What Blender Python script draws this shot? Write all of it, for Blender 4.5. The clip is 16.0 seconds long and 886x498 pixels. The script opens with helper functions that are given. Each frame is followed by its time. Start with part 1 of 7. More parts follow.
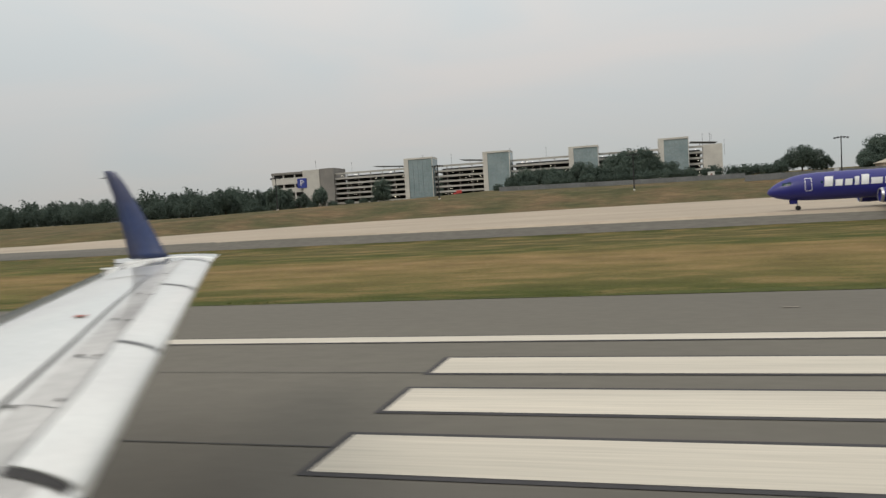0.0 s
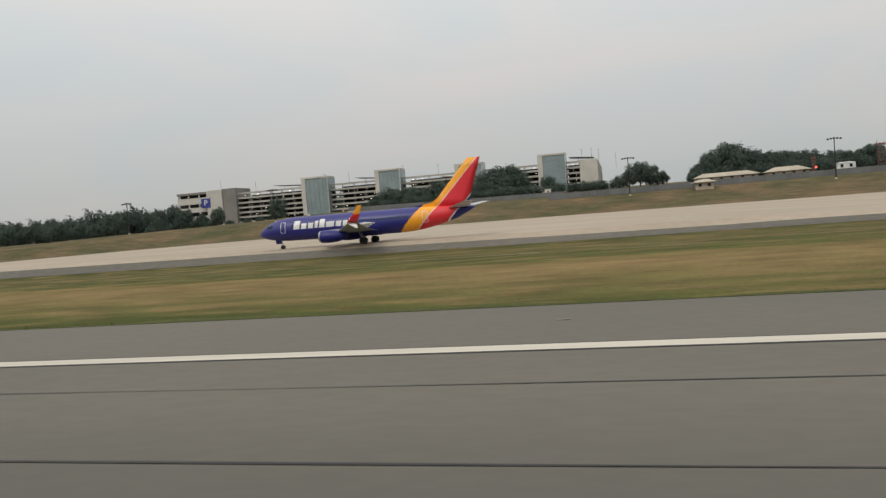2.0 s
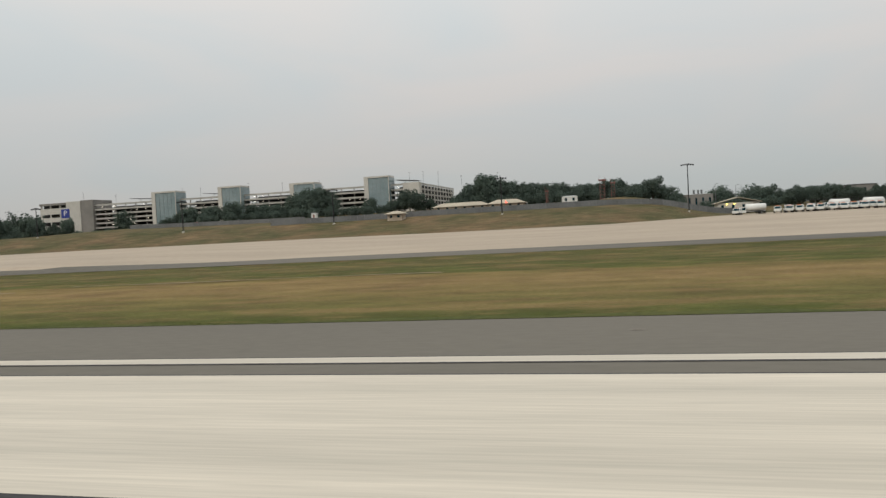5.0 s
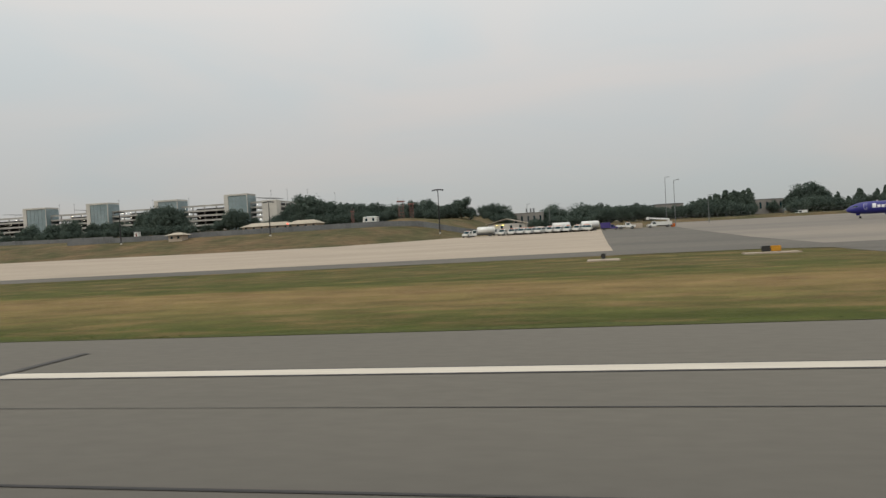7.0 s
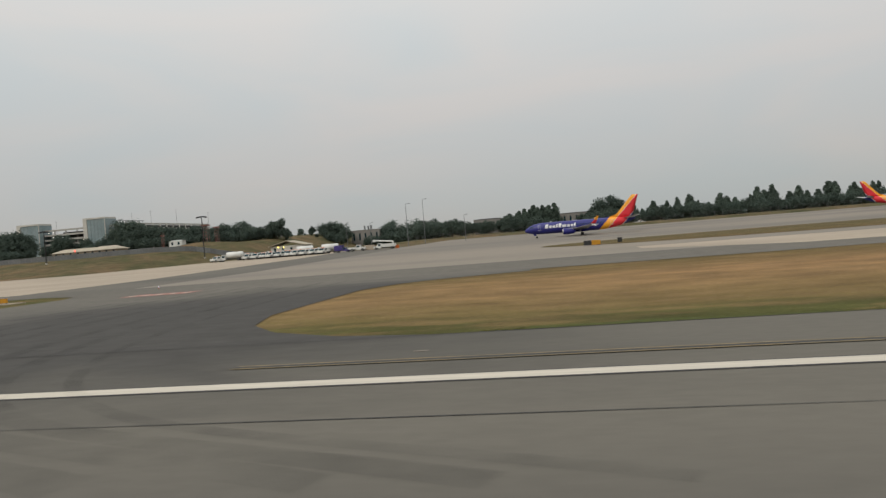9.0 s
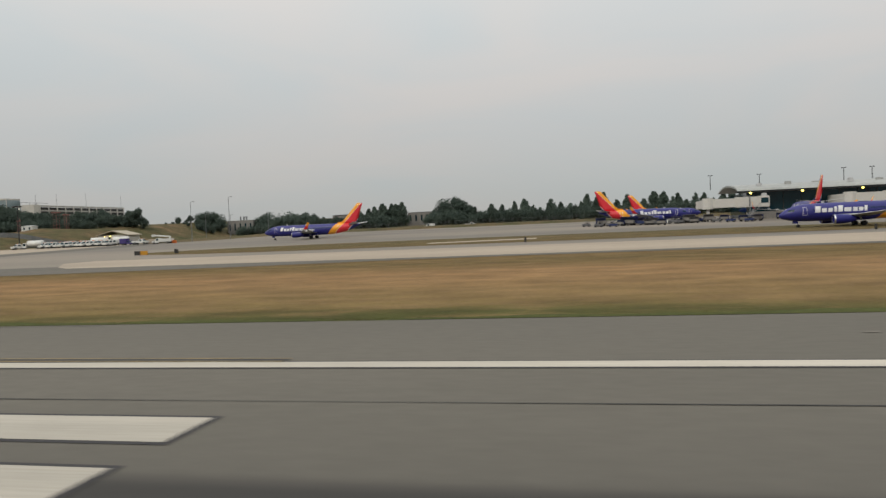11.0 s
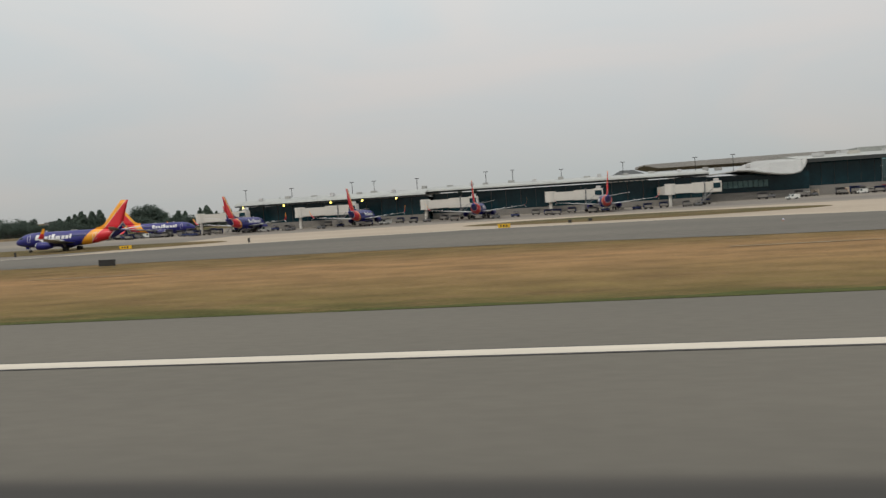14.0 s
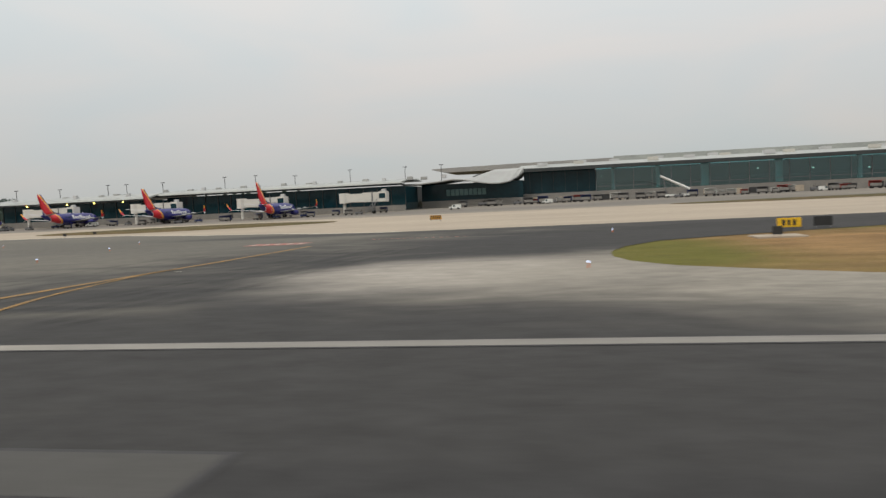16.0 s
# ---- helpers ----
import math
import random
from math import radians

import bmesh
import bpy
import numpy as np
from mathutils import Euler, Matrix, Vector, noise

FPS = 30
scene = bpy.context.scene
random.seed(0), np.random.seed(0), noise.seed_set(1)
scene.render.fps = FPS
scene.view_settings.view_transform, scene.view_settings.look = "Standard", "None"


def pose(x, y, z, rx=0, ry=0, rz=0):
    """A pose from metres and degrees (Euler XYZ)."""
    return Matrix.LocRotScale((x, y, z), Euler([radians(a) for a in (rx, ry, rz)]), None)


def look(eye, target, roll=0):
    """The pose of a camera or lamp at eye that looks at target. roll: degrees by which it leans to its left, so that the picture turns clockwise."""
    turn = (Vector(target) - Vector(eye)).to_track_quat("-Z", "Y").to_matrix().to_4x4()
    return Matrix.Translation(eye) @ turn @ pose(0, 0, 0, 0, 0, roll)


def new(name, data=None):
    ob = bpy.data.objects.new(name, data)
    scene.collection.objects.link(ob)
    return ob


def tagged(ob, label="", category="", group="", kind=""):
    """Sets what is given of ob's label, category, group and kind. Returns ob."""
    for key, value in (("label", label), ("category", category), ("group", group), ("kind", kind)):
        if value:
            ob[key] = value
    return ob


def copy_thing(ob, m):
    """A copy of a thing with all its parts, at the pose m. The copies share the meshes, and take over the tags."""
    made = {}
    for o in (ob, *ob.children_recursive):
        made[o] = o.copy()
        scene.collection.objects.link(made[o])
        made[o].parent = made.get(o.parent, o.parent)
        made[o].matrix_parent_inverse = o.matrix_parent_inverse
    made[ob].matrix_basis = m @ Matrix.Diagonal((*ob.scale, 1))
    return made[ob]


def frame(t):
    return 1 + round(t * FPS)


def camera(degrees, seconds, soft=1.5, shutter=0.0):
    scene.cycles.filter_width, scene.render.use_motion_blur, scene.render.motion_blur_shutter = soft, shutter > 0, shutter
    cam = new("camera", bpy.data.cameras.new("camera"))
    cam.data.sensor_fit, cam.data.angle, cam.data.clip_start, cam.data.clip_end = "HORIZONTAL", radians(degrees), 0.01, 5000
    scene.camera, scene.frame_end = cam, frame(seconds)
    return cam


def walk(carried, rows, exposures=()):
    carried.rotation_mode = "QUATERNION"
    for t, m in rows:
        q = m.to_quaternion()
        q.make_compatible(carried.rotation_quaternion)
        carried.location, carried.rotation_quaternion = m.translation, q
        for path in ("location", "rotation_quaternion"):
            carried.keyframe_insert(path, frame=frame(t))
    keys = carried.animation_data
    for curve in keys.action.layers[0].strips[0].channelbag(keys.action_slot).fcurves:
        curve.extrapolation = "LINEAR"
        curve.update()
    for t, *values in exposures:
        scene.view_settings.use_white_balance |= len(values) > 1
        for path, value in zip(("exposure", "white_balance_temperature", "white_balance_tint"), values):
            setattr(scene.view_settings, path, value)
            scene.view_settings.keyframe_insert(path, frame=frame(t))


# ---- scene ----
# The field is laid out in true metres and shrunk to six tenths at the end of the file,
# because the take-off run is faster than the camera may go.
S = 0.6
cam = camera(62.98, 16.0, soft=1.4, shutter=0.12)
# seconds, along the runway, sideways drift, yaw, pitch, roll
PATH = [
    (0.0, 0.00, 0.00, 14.84, -3.04, 3.36),
    (0.5, 16.24, 0.06, 14.82, -2.85, 3.54),
    (1.0, 33.02, 0.12, 14.43, -2.42, 3.88),
    (1.5, 50.36, 0.18, 14.03, -2.07, 4.07),
    (2.0, 68.25, 0.24, 13.92, -2.35, 4.49),
    (2.5, 86.69, 0.30, 14.06, -2.36, 3.81),
    (3.0, 105.68, 0.35, 14.42, -2.09, 2.71),
    (3.5, 125.23, 0.40, 14.74, -1.97, 2.83),
    (4.0, 145.33, 0.45, 14.32, -1.97, 3.01),
    (4.5, 165.98, 0.50, 14.03, -1.91, 3.05),
    (5.0, 187.18, 0.55, 13.52, -1.79, 3.06),
    (5.5, 208.92, 0.59, 12.94, -1.63, 3.05),
    (6.0, 231.22, 0.64, 12.44, -1.47, 3.04),
    (6.5, 254.06, 0.68, 12.17, -1.36, 3.05),
    (7.0, 277.44, 0.72, 11.83, -1.12, 3.10),
    (7.5, 301.37, 0.75, 11.43, -1.03, 4.06),
    (8.0, 325.83, 0.79, 9.88, -0.11, 5.32),
    (8.5, 350.82, 0.82, 9.87, -0.16, 5.26),
    (9.0, 376.34, 0.85, 10.51, -0.68, 4.58),
    (9.5, 402.39, 0.88, 11.40, -1.37, 3.63),
    (10.0, 428.95, 0.91, 12.18, -1.94, 2.80),
    (10.5, 456.03, 0.93, 12.44, -2.12, 2.45),
    (11.0, 483.62, 0.96, 12.05, -1.68, 2.48),
    (11.5, 511.72, 0.98, 11.77, -1.78, 2.27),
    (12.0, 540.30, 1.00, 11.29, -2.52, 1.74),
    (12.5, 569.38, 1.02, 10.43, -3.33, 1.52),
    (13.0, 598.93, 1.03, 9.23, -3.03, 1.82),
    (13.5, 628.96, 1.05, 8.75, -2.89, 2.36),
    (14.0, 659.45, 1.06, 8.61, -2.68, 3.44),
    (14.5, 690.39, 1.07, 8.70, -2.79, 3.23),
    (15.0, 721.77, 1.08, 9.22, -3.03, 3.45),
    (15.5, 753.58, 1.08, 9.77, -3.30, 2.90),
    (16.0, 785.82, 1.09, 10.28, -3.47, 2.68),
]
walk(cam, [(t, pose(S * x, S * y, S * 3.69, 90 + pit, rol, yaw)) for t, x, y, yaw, pit, rol in PATH],
     ((0.0, 0.0), (4.0, -0.02), (6.5, -0.03), (7.5, -0.10), (8.2, -0.12), (10.5, -0.08), (11.5, -0.08), (12.5, -0.03), (13.5, -0.07), (14.5, -0.03), (15.5, 0.02), (16.0, 0.10)))

# ---- world and sun: a high overcast in the late afternoon ----
world = bpy.data.worlds.new("overcast_sky")
scene.world = world
world.use_nodes = True
wn, wl = world.node_tree.nodes, world.node_tree.links
wn.clear()
w_out = wn.new("ShaderNodeOutputWorld")
w_bg = wn.new("ShaderNodeBackground")
w_sky = wn.new("ShaderNodeTexSky")
w_sky.sky_type = "NISHITA"
w_sky.sun_disc = False
w_sky.sun_elevation = radians(38)
w_sky.sun_rotation = radians(200)
w_tc = wn.new("ShaderNodeTexCoord")
w_sep = wn.new("ShaderNodeSeparateXYZ")
wl.new(w_tc.outputs["Generated"], w_sep.inputs[0])
# luminance of an overcast sky: three times brighter overhead than at the horizon
w_cl = wn.new("ShaderNodeMath"); w_cl.operation = "MAXIMUM"; w_cl.inputs[1].default_value = 0.0
wl.new(w_sep.outputs[2], w_cl.inputs[0])
w_grad = wn.new("ShaderNodeMath"); w_grad.operation = "MULTIPLY_ADD"
w_grad.inputs[1].default_value = 0.90; w_grad.inputs[2].default_value = 0.415
wl.new(w_cl.outputs[0], w_grad.inputs[0])
w_map = wn.new("ShaderNodeMapping"); w_map.inputs["Scale"].default_value = (1.0, 1.0, 4.0)
wl.new(w_tc.outputs["Generated"], w_map.inputs[0])
w_noise = wn.new("ShaderNodeTexNoise")
w_noise.inputs["Scale"].default_value = 2.2; w_noise.inputs["Detail"].default_value = 6; w_noise.inputs["Roughness"].default_value = 0.45
w_noise.inputs["Distortion"].default_value = 0.6
wl.new(w_map.outputs[0], w_noise.inputs[0])
w_ramp = wn.new("ShaderNodeValToRGB")
w_ramp.color_ramp.elements[0].position = 0.36; w_ramp.color_ramp.elements[0].color = (0.95, 1.0, 1.0, 1)
w_ramp.color_ramp.elements[1].position = 0.66; w_ramp.color_ramp.elements[1].color = (1.075, 1.03, 0.985, 1)
wl.new(w_noise.outputs[0], w_ramp.inputs[0])
w_mul = wn.new("ShaderNodeVectorMath"); w_mul.operation = "SCALE"
wl.new(w_ramp.outputs[0], w_mul.inputs[0]); wl.new(w_grad.outputs[0], w_mul.inputs["Scale"])
w_skys = wn.new("ShaderNodeVectorMath"); w_skys.operation = "SCALE"; w_skys.inputs["Scale"].default_value = 0.006
wl.new(w_sky.outputs[0], w_skys.inputs[0])
w_add = wn.new("ShaderNodeVectorMath"); w_add.operation = "ADD"
wl.new(w_mul.outputs[0], w_add.inputs[0]); wl.new(w_skys.outputs[0], w_add.inputs[1])
wl.new(w_add.outputs[0], w_bg.inputs[0])
w_bg.inputs[1].default_value = 1.0
wl.new(w_bg.outputs[0], w_out.inputs[0])

sun = new("sun", bpy.data.lights.new("sun", "SUN"))
sun.data.energy = 1.0
sun.data.angle = radians(20)
sun.data.color = (1.0, 0.93, 0.82)
sun.matrix_world = look((0, 0, 50), (30, 45, 0))

# ---- materials ----
def mat(name, a, b=None, rough=0.8, scale=0.3, fine=6.0, metal=0.0, bump=0.0, grain=0.12, stretch=(1, 1, 1), spec=0.3, vary=0.0, coat=0.0):
    """Two colours blended by a broad noise, a fine grain over them, relief from the grain. Sizes in metres of the thing itself."""
    m = bpy.data.materials.new(name)
    m.use_nodes = True
    n, l = m.node_tree.nodes, m.node_tree.links
    p = n["Principled BSDF"]
    b = b or tuple(0.82 * c for c in a)
    tc = n.new("ShaderNodeTexCoord")
    mp = n.new("ShaderNodeMapping"); mp.inputs["Scale"].default_value = stretch
    l.new(tc.outputs["Object"], mp.inputs[0])
    big = n.new("ShaderNodeTexNoise"); big.inputs["Scale"].default_value = scale; big.inputs["Detail"].default_value = 5
    sm = n.new("ShaderNodeTexNoise"); sm.inputs["Scale"].default_value = fine; sm.inputs["Detail"].default_value = 3
    l.new(mp.outputs[0], big.inputs[0]); l.new(mp.outputs[0], sm.inputs[0])
    rp = n.new("ShaderNodeMapRange"); rp.inputs[1].default_value = 0.35; rp.inputs[2].default_value = 0.65
    l.new(big.outputs[0], rp.inputs[0])
    mx = n.new("ShaderNodeMix"); mx.data_type = "RGBA"
    mx.inputs[6].default_value = (*a, 1); mx.inputs[7].default_value = (*b, 1)
    l.new(rp.outputs[0], mx.inputs[0])
    gr = n.new("ShaderNodeMapRange"); gr.inputs[1].default_value = 0.3; gr.inputs[2].default_value = 0.7
    gr.inputs[3].default_value = 1 - grain; gr.inputs[4].default_value = 1 + grain
    l.new(sm.outputs[0], gr.inputs[0])
    sc = n.new("ShaderNodeVectorMath"); sc.operation = "SCALE"
    l.new(mx.outputs[2], sc.inputs[0]); l.new(gr.outputs[0], sc.inputs["Scale"])
    last = sc
    if vary:
        oi = n.new("ShaderNodeObjectInfo")
        vr = n.new("ShaderNodeMapRange"); vr.inputs[3].default_value = 1 - vary; vr.inputs[4].default_value = 1 + vary
        l.new(oi.outputs["Random"], vr.inputs[0])
        s2 = n.new("ShaderNodeVectorMath"); s2.operation = "SCALE"
        l.new(sc.outputs[0], s2.inputs[0]); l.new(vr.outputs[0], s2.inputs["Scale"])
        last = s2
    l.new(last.outputs[0], p.inputs["Base Color"])
    p.inputs["Roughness"].default_value = rough
    p.inputs["Metallic"].default_value = metal
    p.inputs["Specular IOR Level"].default_value = spec
    p.inputs["Coat Weight"].default_value = coat
    if bump:
        bp = n.new("ShaderNodeBump"); bp.inputs["Strength"].default_value = bump; bp.inputs["Distance"].default_value = 0.05
        l.new(sm.outputs[0], bp.inputs["Height"]); l.new(bp.outputs[0], p.inputs["Normal"])
    return m


def stain(m, centre, radii, colour, strength, soft=0.45, seed=0.0):
    """A blotch of tyre rubber or of bleached surface on a pavement material, ragged at its edge."""
    n, l = m.node_tree.nodes, m.node_tree.links
    p = n["Principled BSDF"]
    src = p.inputs["Base Color"].links[0].from_socket
    tc = n.new("ShaderNodeTexCoord")
    a = n.new("ShaderNodeVectorMath"); a.operation = "SUBTRACT"; a.inputs[1].default_value = (*centre, 0)
    l.new(tc.outputs["Object"], a.inputs[0])
    b = n.new("ShaderNodeVectorMath"); b.operation = "MULTIPLY"; b.inputs[1].default_value = (1 / radii[0], 1 / radii[1], 0)
    l.new(a.outputs[0], b.inputs[0])
    ln = n.new("ShaderNodeVectorMath"); ln.operation = "LENGTH"; l.new(b.outputs[0], ln.inputs[0])
    mp = n.new("ShaderNodeMapping"); mp.inputs["Location"].default_value = (seed, 0, 0); mp.inputs["Scale"].default_value = (0.6, 1, 1)
    l.new(tc.outputs["Object"], mp.inputs[0])
    nz = n.new("ShaderNodeTexNoise"); nz.inputs["Scale"].default_value = 0.12; nz.inputs["Detail"].default_value = 5; nz.inputs["Distortion"].default_value = 1.2
    l.new(mp.outputs[0], nz.inputs[0])
    ad = n.new("ShaderNodeMath"); ad.operation = "MULTIPLY_ADD"; ad.inputs[1].default_value = 0.55
    l.new(nz.outputs[0], ad.inputs[0]); l.new(ln.outputs["Value"], ad.inputs[2])
    mr = n.new("ShaderNodeMapRange"); mr.interpolation_type = "SMOOTHSTEP"
    mr.inputs[1].default_value = 1.33 - soft; mr.inputs[2].default_value = 1.33; mr.inputs[3].default_value = strength; mr.inputs[4].default_value = 0.0
    l.new(ad.outputs[0], mr.inputs[0])
    gn = n.new("ShaderNodeTexNoise"); gn.inputs["Scale"].default_value = 0.9; gn.inputs["Detail"].default_value = 8; gn.inputs["Roughness"].default_value = 0.7
    l.new(mp.outputs[0], gn.inputs[0])
    gm = n.new("ShaderNodeMapRange"); gm.inputs[1].default_value = 0.3; gm.inputs[2].default_value = 0.7; gm.inputs[3].default_value = 0.78; gm.inputs[4].default_value = 1.22
    l.new(gn.outputs[0], gm.inputs[0])
    gc = n.new("ShaderNodeVectorMath"); gc.operation = "SCALE"; gc.inputs[0].default_value = colour
    l.new(gm.outputs[0], gc.inputs["Scale"])
    mx = n.new("ShaderNodeMix"); mx.data_type = "RGBA"
    l.new(gc.outputs[0], mx.inputs[7])
    l.new(mr.outputs[0], mx.inputs[0]); l.new(src, mx.inputs[6]); l.new(mx.outputs[2], p.inputs["Base Color"])


def track_darkening(m, y_out, y_in, x_from, x_full, colour, strength, rag=1.2):
    """Darkening towards the wheel track along the runway, for tyre rubber and for painted shade."""
    n, l = m.node_tree.nodes, m.node_tree.links
    p = n["Principled BSDF"]
    src = p.inputs["Base Color"].links[0].from_socket
    tc = n.new("ShaderNodeTexCoord"); sp = n.new("ShaderNodeSeparateXYZ"); l.new(tc.outputs["Object"], sp.inputs[0])
    mp = n.new("ShaderNodeMapping"); mp.inputs["Scale"].default_value = (0.06, 1, 1); l.new(tc.outputs["Object"], mp.inputs[0])
    nz = n.new("ShaderNodeTexNoise"); nz.inputs["Scale"].default_value = 1.1; nz.inputs["Detail"].default_value = 5; l.new(mp.outputs[0], nz.inputs[0])
    ad = n.new("ShaderNodeMath"); ad.operation = "MULTIPLY_ADD"; ad.inputs[1].default_value = rag
    l.new(nz.outputs[0], ad.inputs[0]); l.new(sp.outputs[1], ad.inputs[2])
    mr = n.new("ShaderNodeMapRange"); mr.interpolation_type = "SMOOTHSTEP"
    mr.inputs[1].default_value = y_in + 0.5 * rag; mr.inputs[2].default_value = y_out + 0.5 * rag; mr.inputs[3].default_value = strength; mr.inputs[4].default_value = 0.0
    l.new(ad.outputs[0], mr.inputs[0])
    fac = mr.outputs[0]
    if x_full > x_from:
        xr = n.new("ShaderNodeMapRange"); xr.inputs[1].default_value = x_from; xr.inputs[2].default_value = x_full; l.new(sp.outputs[0], xr.inputs[0])
        mu = n.new("ShaderNodeMath"); mu.operation = "MULTIPLY"; l.new(fac, mu.inputs[0]); l.new(xr.outputs[0], mu.inputs[1]); fac = mu.outputs[0]
    mx = n.new("ShaderNodeMix"); mx.data_type = "RGBA"; mx.inputs[7].default_value = (*colour, 1)
    l.new(fac, mx.inputs[0]); l.new(src, mx.inputs[6]); l.new(mx.outputs[2], p.inputs["Base Color"])


def ramp_on(name, axis_mix, stops, rough=0.45, coat=0.08):
    """Paint in bands: axis_mix weighs the thing's own x, y, z; stops are (value, colour), each colour running to the next."""
    m = bpy.data.materials.new(name)
    m.use_nodes = True
    n, l = m.node_tree.nodes, m.node_tree.links
    p = n["Principled BSDF"]
    tc = n.new("ShaderNodeTexCoord")
    dt = n.new("ShaderNodeVectorMath"); dt.operation = "DOT_PRODUCT"; dt.inputs[1].default_value = axis_mix
    l.new(tc.outputs["Object"], dt.inputs[0])
    lo, hi = stops[0][0], stops[-1][0] + 1
    mr = n.new("ShaderNodeMapRange"); mr.inputs[1].default_value = lo; mr.inputs[2].default_value = hi
    l.new(dt.outputs["Value"], mr.inputs[0])
    cr = n.new("ShaderNodeValToRGB"); cr.color_ramp.interpolation = "CONSTANT"
    for k, (v, c) in enumerate(stops):
        e = cr.color_ramp.elements[k] if k < 2 else cr.color_ramp.elements.new(0.99)
        e.position = (v - lo) / (hi - lo); e.color = (*c, 1)
    l.new(mr.outputs[0], cr.inputs[0])
    nz = n.new("ShaderNodeTexNoise"); nz.inputs["Scale"].default_value = 0.7; nz.inputs["Detail"].default_value = 5
    l.new(tc.outputs["Object"], nz.inputs[0])
    gr = n.new("ShaderNodeMapRange"); gr.inputs[3].default_value = 0.86; gr.inputs[4].default_value = 1.1
    l.new(nz.outputs[0], gr.inputs[0])
    sc = n.new("ShaderNodeVectorMath"); sc.operation = "SCALE"
    l.new(cr.outputs[0], sc.inputs[0]); l.new(gr.outputs[0], sc.inputs["Scale"])
    l.new(sc.outputs[0], p.inputs["Base Color"])
    p.inputs["Roughness"].default_value = rough
    p.inputs["Coat Weight"].default_value = coat
    return m


def glow(name, col, power):
    m = bpy.data.materials.new(name)
    m.use_nodes = True
    p = m.node_tree.nodes["Principled BSDF"]
    p.inputs["Base Color"].default_value = (*col, 1)
    p.inputs["Emission Color"].default_value = (*col, 1)
    p.inputs["Emission Strength"].default_value = power
    return m


BLUE, YELLOW, RED, WHITE = (0.016, 0.017, 0.165), (0.86, 0.36, 0.02), (0.66, 0.022, 0.035), (0.72, 0.72, 0.72)
M_ASPHALT = mat("weathered_runway_asphalt", (0.146, 0.135, 0.114), (0.130, 0.121, 0.103), 0.92, 0.05, 3.0, bump=0.12, grain=0.05, stretch=(0.5, 1, 1), spec=0.12)
M_ASPHALT2 = mat("taxiway_asphalt", (0.144, 0.133, 0.114), (0.116, 0.109, 0.096), 0.92, 0.04, 2.0, bump=0.2, grain=0.12, stretch=(0.4, 1, 1), spec=0.12)
# edge dimming and shade near the path, put into the asphalt colour
track_darkening(M_ASPHALT, 16.5, 7.5, 0, 0, (0.085, 0.080, 0.073), 0.5)
# tyre rubber on the wheel track, from x = 415 on
track_darkening(M_ASPHALT, 11.7, 10.7, 415, 445, (0.052, 0.050, 0.047), 0.95, 0.3)
for m_ in (M_ASPHALT, M_ASPHALT2):
    stain(m_, (352, 49), (36, 38), (0.056, 0.054, 0.052), 0.85, 0.55)
    stain(m_, (322, 14), (40, 14), (0.085, 0.080, 0.074), 0.55, 0.6, 9.0)
    stain(m_, (384, 50), (12, 16), (0.17, 0.158, 0.138), 0.5, 0.6, 5.0)
    stain(m_, (742, 12), (24, 16), (0.070, 0.067, 0.064), 0.5, 0.6, 21.0)
    stain(m_, (851, 42), (113, 106), (0.042, 0.041, 0.041), 0.95, 0.34, 3.0)
    stain(m_, (779, 44), (15, 14), (0.33, 0.30, 0.262), 0.92, 0.75, 14.0)
    stain(m_, (776, 106), (62, 9), (0.056, 0.054, 0.053), 0.8, 0.5, 26.0)
    stain(m_, (822, 42), (53, 27), (0.255, 0.232, 0.196), 0.94, 0.55, 17.0)
M_WORN = mat("worn_dark_soil", (0.105, 0.095, 0.083), (0.078, 0.072, 0.064), 0.95, 0.5, 4.0, bump=0.2, grain=0.15, spec=0.1)
M_CONCRETE = mat("taxiway_concrete", (0.375, 0.312, 0.24), (0.315, 0.263, 0.204), 0.9, 0.06, 1.5, bump=0.15, grain=0.08, stretch=(0.5, 1, 1))
M_APRON = mat("apron_concrete", (0.235, 0.203, 0.165), (0.150, 0.136, 0.118), 0.9, 0.022, 1.5, bump=0.15, grain=0.08, stretch=(0.3, 1, 1))
M_PAINT = mat("worn_white_marking_paint", (0.55, 0.502, 0.42), (0.44, 0.405, 0.34), 0.75, 0.25, 5.0, grain=0.09, stretch=(0.08, 2.5, 1))
stain(M_PAINT, (800, 6), (68, 12), (0.036, 0.035, 0.034), 0.955, 0.4, 3.0)
stain(M_PAINT, (814, 21), (62, 12), (0.12, 0.115, 0.11), 0.78, 0.5, 5.0)
stain(M_PAINT, (616, 10), (34, 7), (0.20, 0.19, 0.165), 0.4, 0.5, 8.0)
stain(M_PAINT, (462, 12), (34, 12), (0.24, 0.225, 0.195), 0.35, 0.5, 12.0)
M_FADED = mat("faded_yellow_marking_paint", (0.235, 0.175, 0.085), (0.17, 0.14, 0.085), 0.8, 0.6, 4.0, grain=0.25)
M_BLACK = mat("black_marking_border", (0.045, 0.043, 0.045), None, 0.8, 0.5, 5.0)
M_YELLOW = mat("worn_yellow_marking_paint", (0.31, 0.17, 0.043), (0.20, 0.12, 0.042), 0.75, 0.6, 4.0, grain=0.2)
M_REDPAINT = mat("worn_red_marking_paint", (0.34, 0.12, 0.095), (0.22, 0.11, 0.09), 0.75, 0.6, 4.0, grain=0.25)
M_SEAM = mat("tar_seam", (0.035, 0.033, 0.032), None, 0.7, 1.0, 6.0)
M_SKID = mat("tyre_rubber_mark", (0.055, 0.052, 0.049), (0.078, 0.074, 0.069), 0.85, 0.5, 5.0)
